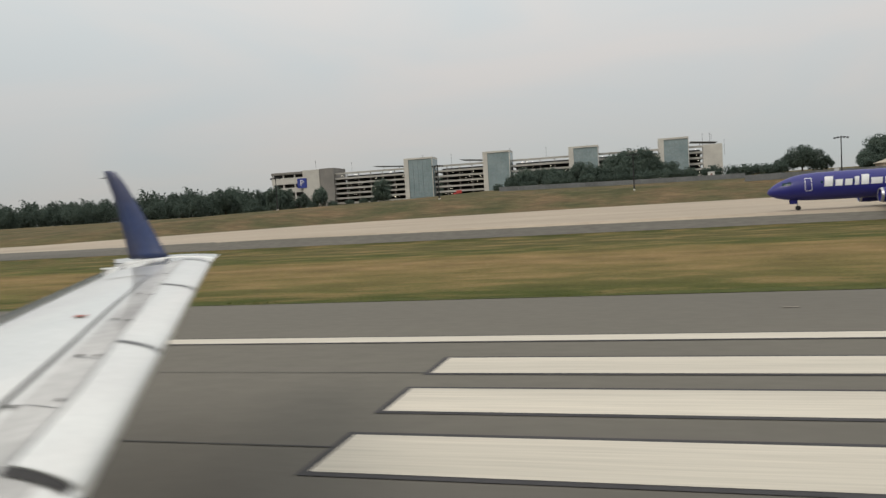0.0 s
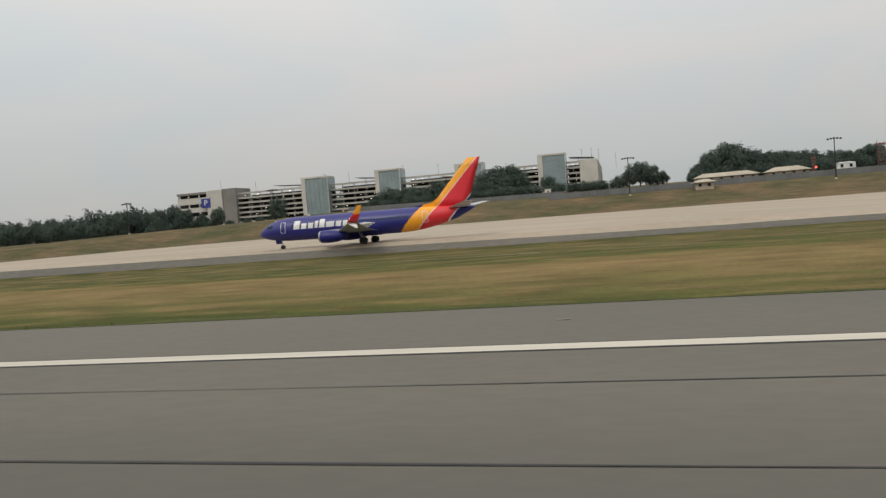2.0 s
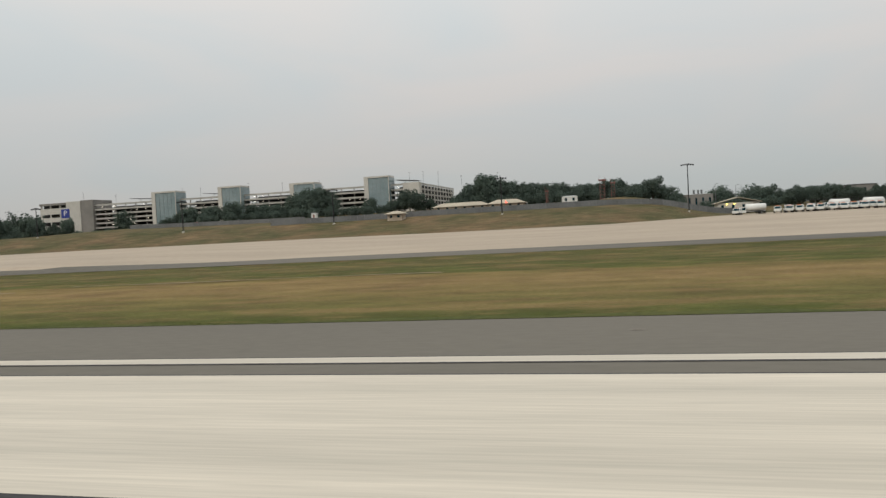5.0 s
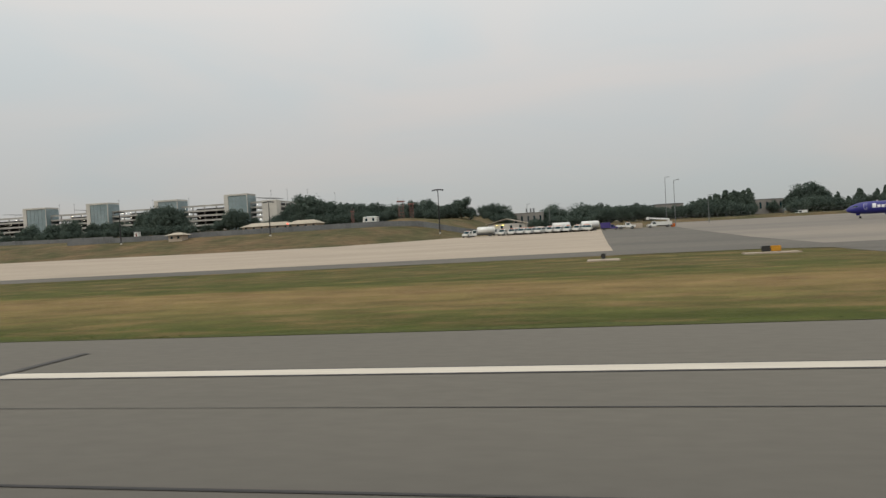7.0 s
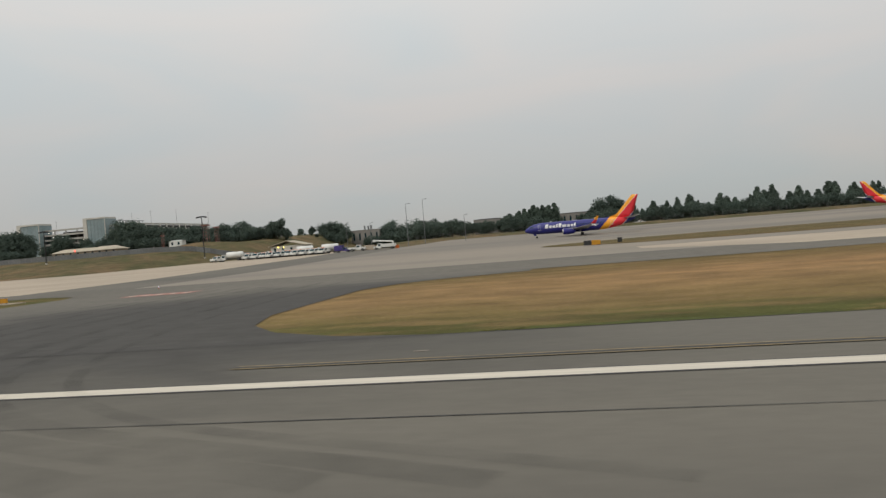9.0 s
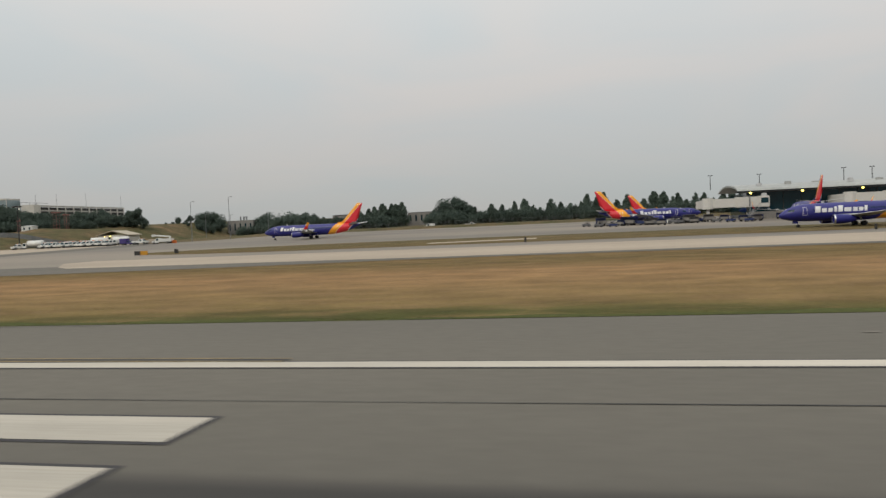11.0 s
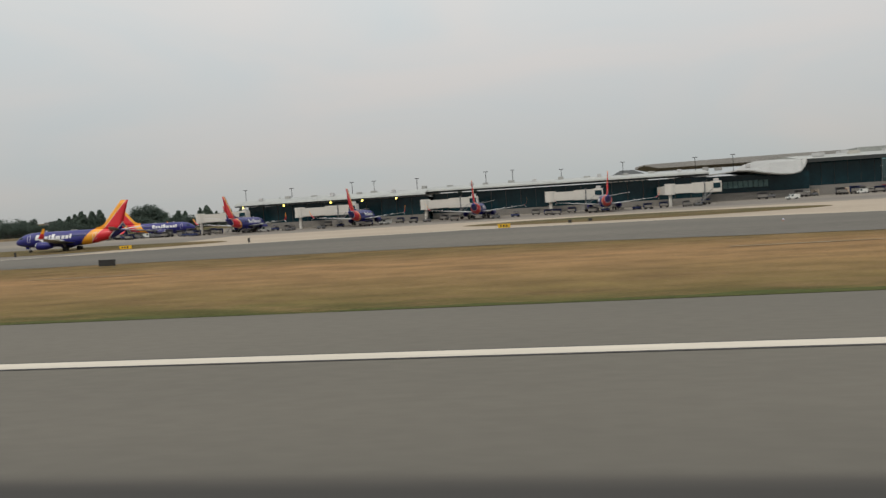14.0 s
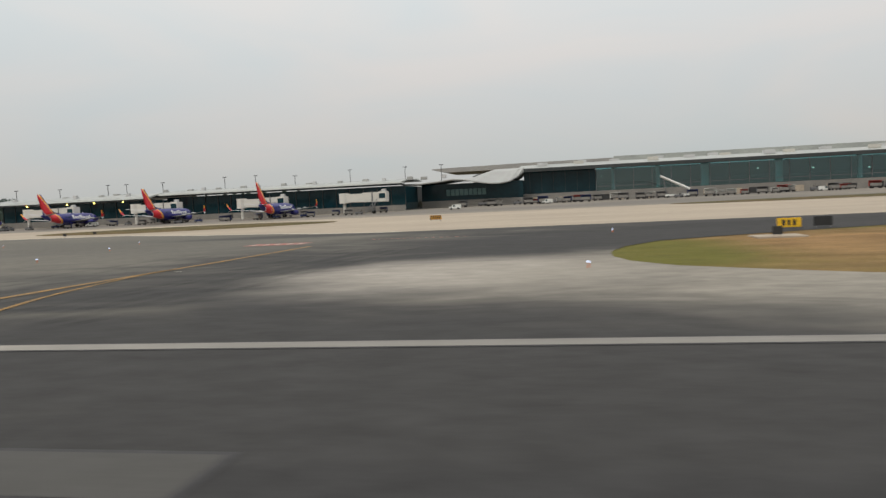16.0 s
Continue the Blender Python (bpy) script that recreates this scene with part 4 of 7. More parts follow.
# ---- parking garage on the rise ----
def garage():
    ob = thing("parking_garage", "cream concrete multi-storey parking garage with grey glass stair towers", "parking garage")
    Y = 487.0
    base, top = 11.0, 35.2
    levels = [35.2 - 3.55 * k for k in range(7)]
    bays = ((-208, -154), (-133.5, -98), (-79.6, -40.6), (-22, 16), (34, 43))
    for xa, xb in bays:
        for k, z in enumerate(levels):
            bm = bmesh.new(); box(bm, xa, xb, Y, Y + 0.35, z - 1.3, z)
            part("spandrel", bm, M_SPANDREL, ob)
            if k:
                # slab colour darkened in place of the shade between the levels
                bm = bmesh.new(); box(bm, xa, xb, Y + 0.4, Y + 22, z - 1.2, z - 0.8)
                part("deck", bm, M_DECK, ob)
        nc = max(1, round((xb - xa) / 9.0))
        for k in range(nc + 1):
            x = xa + (xb - xa) * k / nc
            bm = bmesh.new(); box(bm, x - 0.3, x + 0.3, Y + 0.5, Y + 1.1, base, top - 0.05)
            part("column", bm, M_GREYBROWN, ob)
        # dark backing that stands in for the shade deep inside the decks
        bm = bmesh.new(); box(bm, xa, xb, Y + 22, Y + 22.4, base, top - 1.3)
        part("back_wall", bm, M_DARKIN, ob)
        rnd = random.Random(int(xa))
        for k in range(1, 7):
            for q in range(max(1, round((xb - xa) / 11))):
                x = xa + rnd.uniform(2, xb - xa - 2)
                bm = bmesh.new(); box(bm, x - 0.28, x + 0.28, Y + 2.2, Y + 2.5, levels[k] + 1.35, levels[k] + 1.5)
                part("deck_lamp", bm, M_LAMP, ob, "lit deck lamp")
    # stair towers
    for xa, xb, zt in ((-154, -133.5, 41.2), (-98, -79.6, 41.6), (-40.6, -21.5, 40.4), (16, 34.2, 41.2)):
        bm = bmesh.new(); box(bm, xa, xa + 3.2, Y - 5, Y + 9, base, zt, 0.05); part("tower_side", bm, M_CREAM, ob)
        bm = bmesh.new(); box(bm, xa + 3.2, xb, Y - 5, Y + 9, zt - 1.2, zt, 0.05); part("tower_head", bm, M_CREAM, ob)
        bm = bmesh.new(); box(bm, xb - 0.4, xb, Y - 5, Y - 4.5, base, zt - 1.2); part("tower_edge", bm, M_CREAM, ob)
        bm = bmesh.new(); box(bm, xa + 3.2, xb - 0.03, Y - 4.48, Y + 9, base, zt - 1.2); glz = part("tower_glass", bm, M_GLASSGREY, ob, "grey-blue curtain glass")
        for k in range(1, 9):
            bm = bmesh.new(); z = base + (zt - 1.2 - base) * k / 9; box(bm, xa + 3.2, xb - 0.45, Y - 4.62, Y - 4.48, z - 0.10, z + 0.10); part("mullion", bm, M_MULLION, glz)
        for k in range(1, 5):
            bm = bmesh.new(); x = xa + 3.2 + (xb - xa - 3.7) * k / 5; box(bm, x - 0.06, x + 0.06, Y - 4.66, Y - 4.48, base, zt - 1.2); part("mullion", bm, M_MULLION, glz)
    # sign block, ramp end, right-hand end
    bm = bmesh.new(); box(bm, -232, -219, Y - 3, Y + 20, base, 38.6, 0.05); part("sign_block", bm, M_CREAM, ob)
    bm = bmesh.new(); box(bm, -219, -208, Y - 2.4, Y + 20, base, 39.0, 0.05); part("stair_block", bm, M_GREYBROWN, ob, "grey-brown rendered stair block")
    bm = bmesh.new(); box(bm, -258, -232, Y - 1, Y + 0.2, 29.5, 34.2); box(bm, -258, -232, Y - 1, Y + 0.2, 17, 20.5); box(bm, -258, -232, Y - 1, Y + 0.2, 23.4, 26.9); part("ramp_wall", bm, M_CREAM, ob)
    bm = bmesh.new(); box(bm, -258, -219, Y - 1.6, Y + 20, 36.6, 38.2); part("ramp_roof", bm, M_GREYBROWN, ob, "grey-brown roof band")
    # dark block in place of the shade behind the ramp walls
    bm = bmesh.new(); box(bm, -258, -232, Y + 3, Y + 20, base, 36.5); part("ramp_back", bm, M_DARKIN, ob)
    for x in (-257.5, -249, -240):
        bm = bmesh.new(); box(bm, x, x + 0.8, Y - 0.9, Y + 0.1, base, 36.7); part("ramp_post", bm, M_CREAM, ob)
    bm = bmesh.new(); box(bm, 43, 54.5, Y, Y + 6, base, 35.6, 0.05); part("end_block", bm, M_CREAM, ob)
    for k, z in enumerate(levels):
        bm = bmesh.new(); box(bm, 54.2, 54.6, Y + 6, Y + 110, z - 1.25, z); part("spandrel", bm, M_SPANDREL, ob)
    # dark sheet behind the side openings, painted as their inner shade
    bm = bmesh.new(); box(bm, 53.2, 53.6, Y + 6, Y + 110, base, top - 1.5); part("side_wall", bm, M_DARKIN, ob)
    for k in range(12):
        bm = bmesh.new(); box(bm, 54.15, 54.7, Y + 6 + 9.4 * k, Y + 6.7 + 9.4 * k, base, top); part("column", bm, M_CREAM, ob)
    # rooftop canopies and light poles
    for xa, xb in ((-180, -158), (-116, -99), (36, 52)):
        bm = bmesh.new()
        loft(bm, [[(xa, Y + 4, 38.2), (xa, Y + 18, 38.2), (xa, Y + 18, 38.5), (xa, Y + 4, 38.5)], [(xb, Y + 4, 36.9), (xb, Y + 18, 36.9), (xb, Y + 18, 37.2), (xb, Y + 4, 37.2)]])
        can = part("canopy", bm, M_STEEL, ob, "thin slanted rooftop canopy")
        part("canopy_post", rods(((xa + 6, Y + 10, 34.5), (xa + 6, Y + 10, 37.9), 0.15), ((xb - 4, Y + 10, 34.5), (xb - 4, Y + 10, 37.2), 0.15)), M_STEEL, can)
    for x, y, z in ((-228, 12, 46), (-201, 16, 43), (-150, 30, 45), (-125, 16, 43.5), (-82, 12, 44), (-58, 20, 43), (-30, 25, 43), (44, 14, 43.5), (50, 30, 45), (54, 60, 46), (66, 90, 44)):
        part("roof_lamp_post", rods(((x, Y + y, 33), (x, Y + y, z), 0.10), ((x - 0.6, Y + y, z), (x + 0.6, Y + y, z), 0.12), n=5), M_STEEL, ob)
    bm = bmesh.new(); box(bm, -236.4, -229.0, Y - 3.4, Y - 3.05, 26.0, 33.0, 0.04)
    sg = part("parking_sign", bm, M_SIGNBLUE, ob, "blue parking sign with a white letter P")
    cu = bpy.data.curves.new("letter", "FONT"); cu.body = "P"; cu.size = 6.2; cu.extrude = 0.05; cu.align_x = "CENTER"; cu.align_y = "CENTER"
    tx = new("letter", cu); tx.data.materials.append(M_TITLE); tx.parent = sg; tx.matrix_basis = pose(-232.7, Y - 3.46, 29.5, 90, 0, 0)
    return ob


M_SIGNBLUE = mat("blue_sign_face", (0.04, 0.06, 0.28), None, 0.5, 0.5, 4.0)
garage()

# ---- terminal: low concourse, wave canopy, glass hall ----
def concourse():
    ob = thing("concourse", "long low terminal concourse with a pale metal roof and dark glass", "terminal")
    for xa, xb, ya, eave, ridge, roof in ((536, 611, 281, 11.6, 14.6, "vault"), (611, 718, 289, 12.4, 15.2, "slope")):
        bm = bmesh.new(); box(bm, xa + 1, xb, ya + 1, ya + 34, 1.0, eave); part("glass_wall", bm, M_GLASSDARK, ob, "dark tinted window wall")
        bm = bmesh.new(); box(bm, xa + 0.6, xb, ya + 0.6, ya + 1, 1.0, 4.6); part("ramp_level_wall", bm, M_GREYBROWN, ob, "grey ramp-level wall")
        n = round((xb - xa) / 6)
        for k in range(n + 1):
            x = xa + 1 + (xb - xa - 1) * k / n
            bm = bmesh.new(); box(bm, x - 0.10, x + 0.10, ya + 0.7, ya + 1.0, 4.6, eave); part("mullion", bm, M_ROOFDARK, ob)
        if roof == "vault":
            pts = [(-4, 12.2), (-3.2, 12.9), (2, 13.9), (9, 14.7), (18, 15.1), (28, 14.7), (38, 13.0), (38, 12.6), (28, 14.2), (18, 14.5), (9, 14.1), (2, 13.3), (-3.0, 12.3)]
        else:
            pts = [(-5, 13.3), (-4.6, 13.9), (2, 14.8), (12, 15.5), (24, 15.8), (36, 15.2), (36, 14.8), (24, 15.3), (12, 15.0), (2, 14.2), (-4.4, 13.2)]
        bm = bmesh.new()
        loft(bm, [[(x, ya + y, z) for y, z in pts] for x in (xa - 3, xb)])
        rf = part("roof", bm, M_ROOF, ob, "pale curved metal roof")
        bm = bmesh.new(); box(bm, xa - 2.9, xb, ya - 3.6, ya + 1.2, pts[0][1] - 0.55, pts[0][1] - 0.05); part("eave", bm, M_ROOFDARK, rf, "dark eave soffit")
        for k in range(int((xb - xa) / 3)):
            x = xa + 3 * k
            bm = bmesh.new()
            loft(bm, [[(x + d, ya + y, z + h) for y, z, h in ((-3.2, 12.9 + (1.0 if roof != "vault" else 0), 0.0), (-3.2, 12.9 + (1.0 if roof != "vault" else 0), 0.12), (12, pts[3][1], 0.14), (12, pts[3][1], 0.0))] for d in (-0.05, 0.05)])
            part("roof_seam", bm, M_ROOF, rf)
    for k in range(22):
        x = 541 + 9.1 * k + (k * 31) % 5
        ya, z = (283, 14.0) if x < 606 else (292, 14.9)
        bm = bmesh.new(); box(bm, x, x + 1.6 + 0.5 * (k % 3), ya + 3 * (k % 3), ya + 1.8 + 3 * (k % 3), z - 0.2, z + 1.0 + 0.3 * (k % 2), 0.15); part("roof_vent", bm, M_MEMBRANE if k % 3 else M_WINGGREY, ob, "small pale roof vent")
    return ob


concourse()


def hall():
    ob = thing("terminal_hall", "tall terminal hall with green glass front and pale roof", "terminal")
    Y = 327.0
    xa, xb = 764, 1010
    bm = bmesh.new(); box(bm, xa + 31.5, xb, Y, Y + 0.3, 6.8, 16.9); gl = part("glass_front", bm, M_GLASSGREEN, ob, "green-tinted glass front")
    bm = bmesh.new(); box(bm, xa, xa + 31.3, Y, Y + 8, 6.8, 16.9); dk = part("dark_glass_front", bm, M_GLASSDARK, ob, "dark teal window wall")
    for k in range(28):
        x = xa + 31.5 + (xb - xa - 31.5) * k / 27
        bm = bmesh.new(); box(bm, x - 0.08, x + 0.08, Y - 0.15, Y, 6.8, 16.9); part("mullion", bm, M_STEEL, gl)
    for k in range(6):
        x = xa + 5.2 * (k + 0.5)
        bm = bmesh.new(); box(bm, x - 0.06, x + 0.06, Y - 0.1, Y - 0.004, 6.8, 16.9); part("mullion", bm, M_ROOFDARK, dk)
    bm = bmesh.new(); box(bm, xa + 31.5, xb, Y - 0.12, Y, 8.6, 8.75); part("transom", bm, M_STEEL, gl)
    bm = bmesh.new(); box(bm, xa, xb, Y - 1.0, Y + 40, 1.5, 6.8); part("lower_wall", bm, M_GREYBROWN, ob, "grey-brown ramp-level wall")
    bm = bmesh.new(); box(bm, xa, xb, Y + 22, Y + 40, 6.8, 17); part("rear_wall", bm, M_INTERIOR, ob)
    for k in range(40):
        x = xa + 3 + 6.1 * k
        if k % 3 != 1:
            bm = bmesh.new(); box(bm, x, x + 3.4, Y - 1.06, Y - 0.98, 2.4, 5.2); part("ramp_door", bm, M_DARKIN if k % 2 else M_BEIGE, ob, "ramp-level door")
    bm = bmesh.new()
    loft(bm, [[(x, Y - 6, 17.2), (x, Y - 6, 17.9), (x, Y + 14, 20.2), (x, Y + 60, 21.2), (x, Y + 60, 20.6), (x, Y + 14, 19.4)] for x in (xa - 2, xb)])
    rf = part("roof", bm, M_ROOF, ob, "pale roof with a dark overhanging edge")
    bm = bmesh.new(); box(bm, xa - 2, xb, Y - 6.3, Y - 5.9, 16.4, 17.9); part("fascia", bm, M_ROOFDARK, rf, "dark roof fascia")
    bm = bmesh.new(); box(bm, 806, xb, Y + 50, Y + 90, 20.0, 24.3, 0.3); part("upper_tier", bm, M_ROOF, rf, "pale second roof tier set back")
    for k in range(16):
        x = 770 + 15 * k + (k * 29) % 7
        bm = bmesh.new(); box(bm, x, x + 4.5, Y + 3 + (k % 3) * 5, Y + 5 + (k % 3) * 5, 19.0, 20.6 + 0.25 * (k % 3), 0.1); part("skylight", bm, M_CREAM if k % 2 else M_WINGGREY, rf)
    # link building under the wave canopy
    bm = bmesh.new(); box(bm, 719, 764, Y - 9, Y + 20, 1.5, 12.9); lk = part("link_glass", bm, M_GLASSDARK, ob, "dark curved link glazing")
    bm = bmesh.new(); box(bm, 719, 764, Y - 9.5, Y - 8.9, 1.5, 5.6); part("link_base", bm, M_GREYBROWN, lk)
    bm = bmesh.new()
    pr = [(712, 13.2), (720, 13.0), (728, 13.6), (734, 14.3), (739, 14.0), (745, 12.8), (750, 12.0), (755, 11.8), (759, 12.6), (762, 14.4), (764.5, 16.8)]
    loft(bm, [[(x, Y - 19 + max(0.0, x - 757) * 1.7, z - 0.1), (x, Y - 19 + max(0.0, x - 757) * 1.7, z + 0.35), (x, Y - 6, z + 0.35 + 0.75 * min(1.0, max(0.0, (x - 740) / 9)) * (18.6 - z)), (x, Y + 16, max(z + 0.6, float(np.interp(x, (740, 747, 765), (14.9, 19.4, 19.5))))), (x, Y + 16, z + 0.2)] for x, z in pr])
    part("wave_canopy", bm, M_MEMBRANE, ob, "pale wave-shaped canopy")
    bm = bmesh.new()
    loft(bm, [[(x, 398, z), (x, 398, z + h), (x, 440, z + h + 1.0), (x, 440, z)] for x, z, h in ((708.5, 23.4, 0.4), (716, 21.6, 2.4), (760, 21.6, 2.9), (880, 21.8, 3.2))])
    part("upper_roof", bm, M_UPPERROOF, ob, "grey upper roof block behind")
    return ob


hall()

# ---- trees ----
def crown(rnd, w, h, n, leaf, pine=False):
    """Leaves in clumps, with gaps between them."""
    verts, faces = [], []
    clumps = []
    for _ in range(34 if not pine else 70):
        if pine:
            u = rnd.random() ** 0.8
            r = w * 0.46 * (1.0 - 0.9 * u) * math.sqrt(rnd.random())
            a = rnd.uniform(0, 6.283)
            clumps.append((r * math.cos(a), r * math.sin(a), h * u * 0.94, w * (0.20 - 0.145 * u)))
        else:
            a, b = rnd.uniform(0, 6.283), rnd.uniform(-1.0, 1.0)
            q = rnd.uniform(0.45, 0.95)
            c = math.sqrt(1 - min(1, b * b))
            clumps.append((w * 0.42 * q * c * math.cos(a), w * 0.42 * q * c * math.sin(a), h * (0.44 + 0.46 * q * b), w * rnd.uniform(0.14, 0.24)))
    for _ in range(n):
        cx, cy, cz, cr = rnd.choice(clumps)
        v = Vector((rnd.gauss(0, 1), rnd.gauss(0, 1), rnd.gauss(0, 1))).normalized() * cr * rnd.uniform(0.55, 1.05)
        p = Vector((cx, cy, cz)) + v
        d = (v.normalized() * 1.3 + Vector((rnd.gauss(0, 0.6), rnd.gauss(0, 0.6), rnd.gauss(0.5, 0.6)))).normalized()
        u = d.orthogonal().normalized()
        s = d.cross(u)
        k = leaf * rnd.uniform(0.6, 1.3)
        i = len(verts)
        verts += [p + k * u, p + 0.6 * k * s, p - k * u, p - 0.6 * k * s]
        faces.append((i, i + 1, i + 2, i + 3))
    me = bpy.data.meshes.new("crown")
    me.from_pydata(verts, [], faces)
    return me


def tree(seed, w, h, trunk_h, label, pine=False, leaves=1500, leaf=0.55):
    rnd = random.Random(seed)
    ob = thing("tree", label, "tree", "trees")
    me = crown(rnd, w, h - trunk_h, leaves, leaf, pine)
    me.materials.append(M_PINE if pine else M_LEAF)
    cr = new("crown", me); cr.parent = ob; cr.location = (0, 0, trunk_h)
    bm = bmesh.new()
    rod(bm, (0, 0, -1.5), (0, 0, trunk_h + (h - trunk_h) * (0.8 if pine else 0.4)), 0.03 * h, 0.006 * h, 7)
    for _ in range(6):
        a = rnd.uniform(0, 6.283)
        z = trunk_h + rnd.uniform(-0.1, 0.35) * (h - trunk_h)
        rod(bm, (0, 0, z), (0.3 * w * math.cos(a), 0.3 * w * math.sin(a), z + 0.22 * h), 0.011 * h, 0.004 * h, 5)
    part("trunk", bm, M_BARK, ob)
    return ob


BROAD = [tree(10 + k, w, h, th, "dense dark green broadleaf tree", leaves=4200, leaf=0.46) for k, (w, h, th) in enumerate(((14, 14, 0.8), (12, 12, 0.6), (17, 13, 0.5), (11, 13, 0.8), (15, 16, 1.2)))]
PINES = [tree(30 + k, w, h, th, "tall dark green pine", True, 3800, 0.48) for k, (w, h, th) in enumerate(((15, 15, 0.3), (14, 13, 0.2), (16, 16, 0.4)))]
SHRUB = [tree(50 + k, w, h, th, "low dense green shrub", False, 2000, 0.42) for k, (w, h, th) in enumerate(((10, 6, 0.1), (12, 7.5, 0.1)))]
USED = set()
HIGH = {}


def put(ob, m):
    """The first of a kind stands at its own place, the others are copies."""
    q = ob if ob.name not in USED else copy_thing(ob, Matrix.Identity(4))
    USED.add(ob.name)
    q.matrix_basis = m
    return q


rnd = random.Random(5)
def grow(ob, x, y, top, wide=1.0):
    """A tree of one kind, sized so that its crown ends at the height top."""
    if ob.name not in HIGH:
        c = next(c for c in ob.children if c.name.startswith("crown"))
        HIGH[ob.name] = max(v.co.z for v in c.data.vertices) + c.location.z
    k = max(0.2, (top - land(x, y)) / HIGH[ob.name])
    m = pose(x, y, land(x, y), 0, 0, rnd.uniform(0, 360)) @ Matrix.Diagonal((k * wide, k * wide, k, 1))
    return put(ob, m)


# trees about the sign end of the garage
for x, y, top, kind, wide in ((-288.5, 470, 30.0, 3, 0.95), (-283, 472, 23.0, 1, 1.0), (-257.5, 470, 27.0, 3, 0.55), (-238.5, 451, 26.6, 3, 0.85), (-231.5, 452, 27.4, 3, 0.85), (-235, 449, 20.5, 1, 0.9), (-218.6, 454, 21.8, 1, 0.95), (-205.6, 454, 25.4, 3, 0.8),
                              (-163.3, 462, 28.4, 0, 0.85), (-345, 500, 22.0, 4, 1.0), (22, 474, 26.5, 4, 1.0), (-300, 490, 22.5, 0, 1.0), (-270, 478, 21.0, 2, 0.9), (-250, 472, 19.0, 0, 1.0)):
    grow(BROAD[kind], x, y, top, wide)
for x, y, top in ((-197, 454, 15.2), (-177.6, 462, 16.0), (-188, 462, 15.4), (-211, 453, 17.0), (-226, 452, 17.5), (-170, 461, 15.5)):
    grow(SHRUB[0], x, y, top)


# copse on the bank before the garage, with a taller clump behind its end
copse_top = line_of((-64, -56, -38, -14, -4, 6, 20, 64), (18.5, 23.6, 23.4, 24.6, 22.6, 20.0, 19.2, 18.8))
for k in range(20):
    x = -63 + 4.1 * k + rnd.uniform(-1.5, 1.5)
    grow(BROAD[k % 5], x, rnd.uniform(374, 392), copse_top(x) + rnd.uniform(-1.6, 0.9))
for x, y, top, kind in ((-11, 428, 29.8, 0), (-6, 432, 32.0, 4), (-1.5, 430, 34.0, 2), (4, 428, 33.6, 0), (8.5, 431, 31.6, 0), (11, 427, 27.6, 1), (-3, 422, 29.0, 1), (6, 421, 28.5, 3)):
    grow(BROAD[kind], x, y, top)
for k in range(24):
    x = -66 + 5.8 * k + rnd.uniform(-2, 2)
    grow(SHRUB[k % 2], x, rnd.uniform(362, 370), min(18.0, copse_top(x) - 1.0) + rnd.uniform(-1.5, 0.4))
for x, y, top, kind in ((78, 380, 25.4, 4), (72, 382, 22.0, 1), (84, 379, 23.0, 0), (89, 382, 20.0, 1), (68, 378, 19.5, 2)):
    grow(BROAD[kind], x, y, top)
for k in range(5):
    grow(SHRUB[k % 2], -262 + 7 * k, rnd.uniform(455, 465), rnd.uniform(14.5, 16.5))
# wood behind the bank, its outline rising and falling
bank_top = line_of((104, 108, 119, 124, 133, 144, 150, 158, 167, 174, 187, 194, 200), (21.5, 25.0, 31.4, 31.4, 27.4, 25.0, 26.2, 24.2, 24.4, 22.4, 24.4, 21.4, 21.0))
for k in range(34):
    x = 105 + 2.8 * k + rnd.uniform(-1.3, 1.3)
    grow(BROAD[k % 5], x, rnd.uniform(378, 396), bank_top(x) - rnd.uniform(0.0, 2.4))
for k in range(17):
    x = 102 + 6.0 * k + rnd.uniform(-2, 2)
    grow(SHRUB[k % 2], x, rnd.uniform(368, 375), min(19.0, bank_top(x) - 4.5))
for k in range(9):
    grow(BROAD[k % 3], 186 + 2.1 * k, rnd.uniform(394, 408), rnd.uniform(19.6, 21.6), 1.1)
grow(BROAD[3], 206, 395, 24.4); grow(BROAD[1], 210.5, 398, 18.6); grow(BROAD[1], 202, 392, 18.8)
for x, y, top, kind in ((194, 462, 19.6, 0), (200, 468, 20.8, 1), (207, 470, 22.4, 2), (214, 470, 23.0, 4), (220, 469, 21.6, 0), (223.5, 467, 18.6, 1), (211, 460, 18.0, 2), (203, 458, 17.0, 2), (217, 458, 16.0, 1)):
    grow(BROAD[kind], x, y, top)
for k in range(8):
    grow(SHRUB[k % 2], 193 + 4.4 * k, rnd.uniform(448, 454), rnd.uniform(13.5, 15.0))
# two round trees behind the parked trucks
for x, y, top, wide, kind in ((250, 485, 21.4, 1.05, 2), (257, 488, 17.5, 1.0, 1), (245, 480, 15.5, 1.1, 0), (270, 480, 20.6, 1.2, 2), (278, 482, 19.4, 1.0, 3), (283, 476, 16.6, 1.0, 1), (265, 472, 15.0, 1.1, 0)):
    grow(BROAD[kind], x, y, top, wide)
for k in range(11):
    grow(SHRUB[k % 2], 240 + 4.6 * k, rnd.uniform(462, 468), rnd.uniform(10.5, 12.5))
# belt of trees behind the apron: low broadleaf first, then pines
belt_top = line_of((278, 290, 303, 310, 315, 331, 336, 346, 352, 366, 412, 418, 426, 435, 444, 450, 462, 489, 494, 500, 526, 530, 620),
                   (15.6, 16.6, 16.8, 15.6, 13.4, 14.5, 16.6, 19.2, 20.8, 20.9, 16.9, 16.3, 18.8, 17.9, 19.9, 17.0, 18.5, 20.9, 16.5, 19.0, 20.0, 18.0, 18.5))
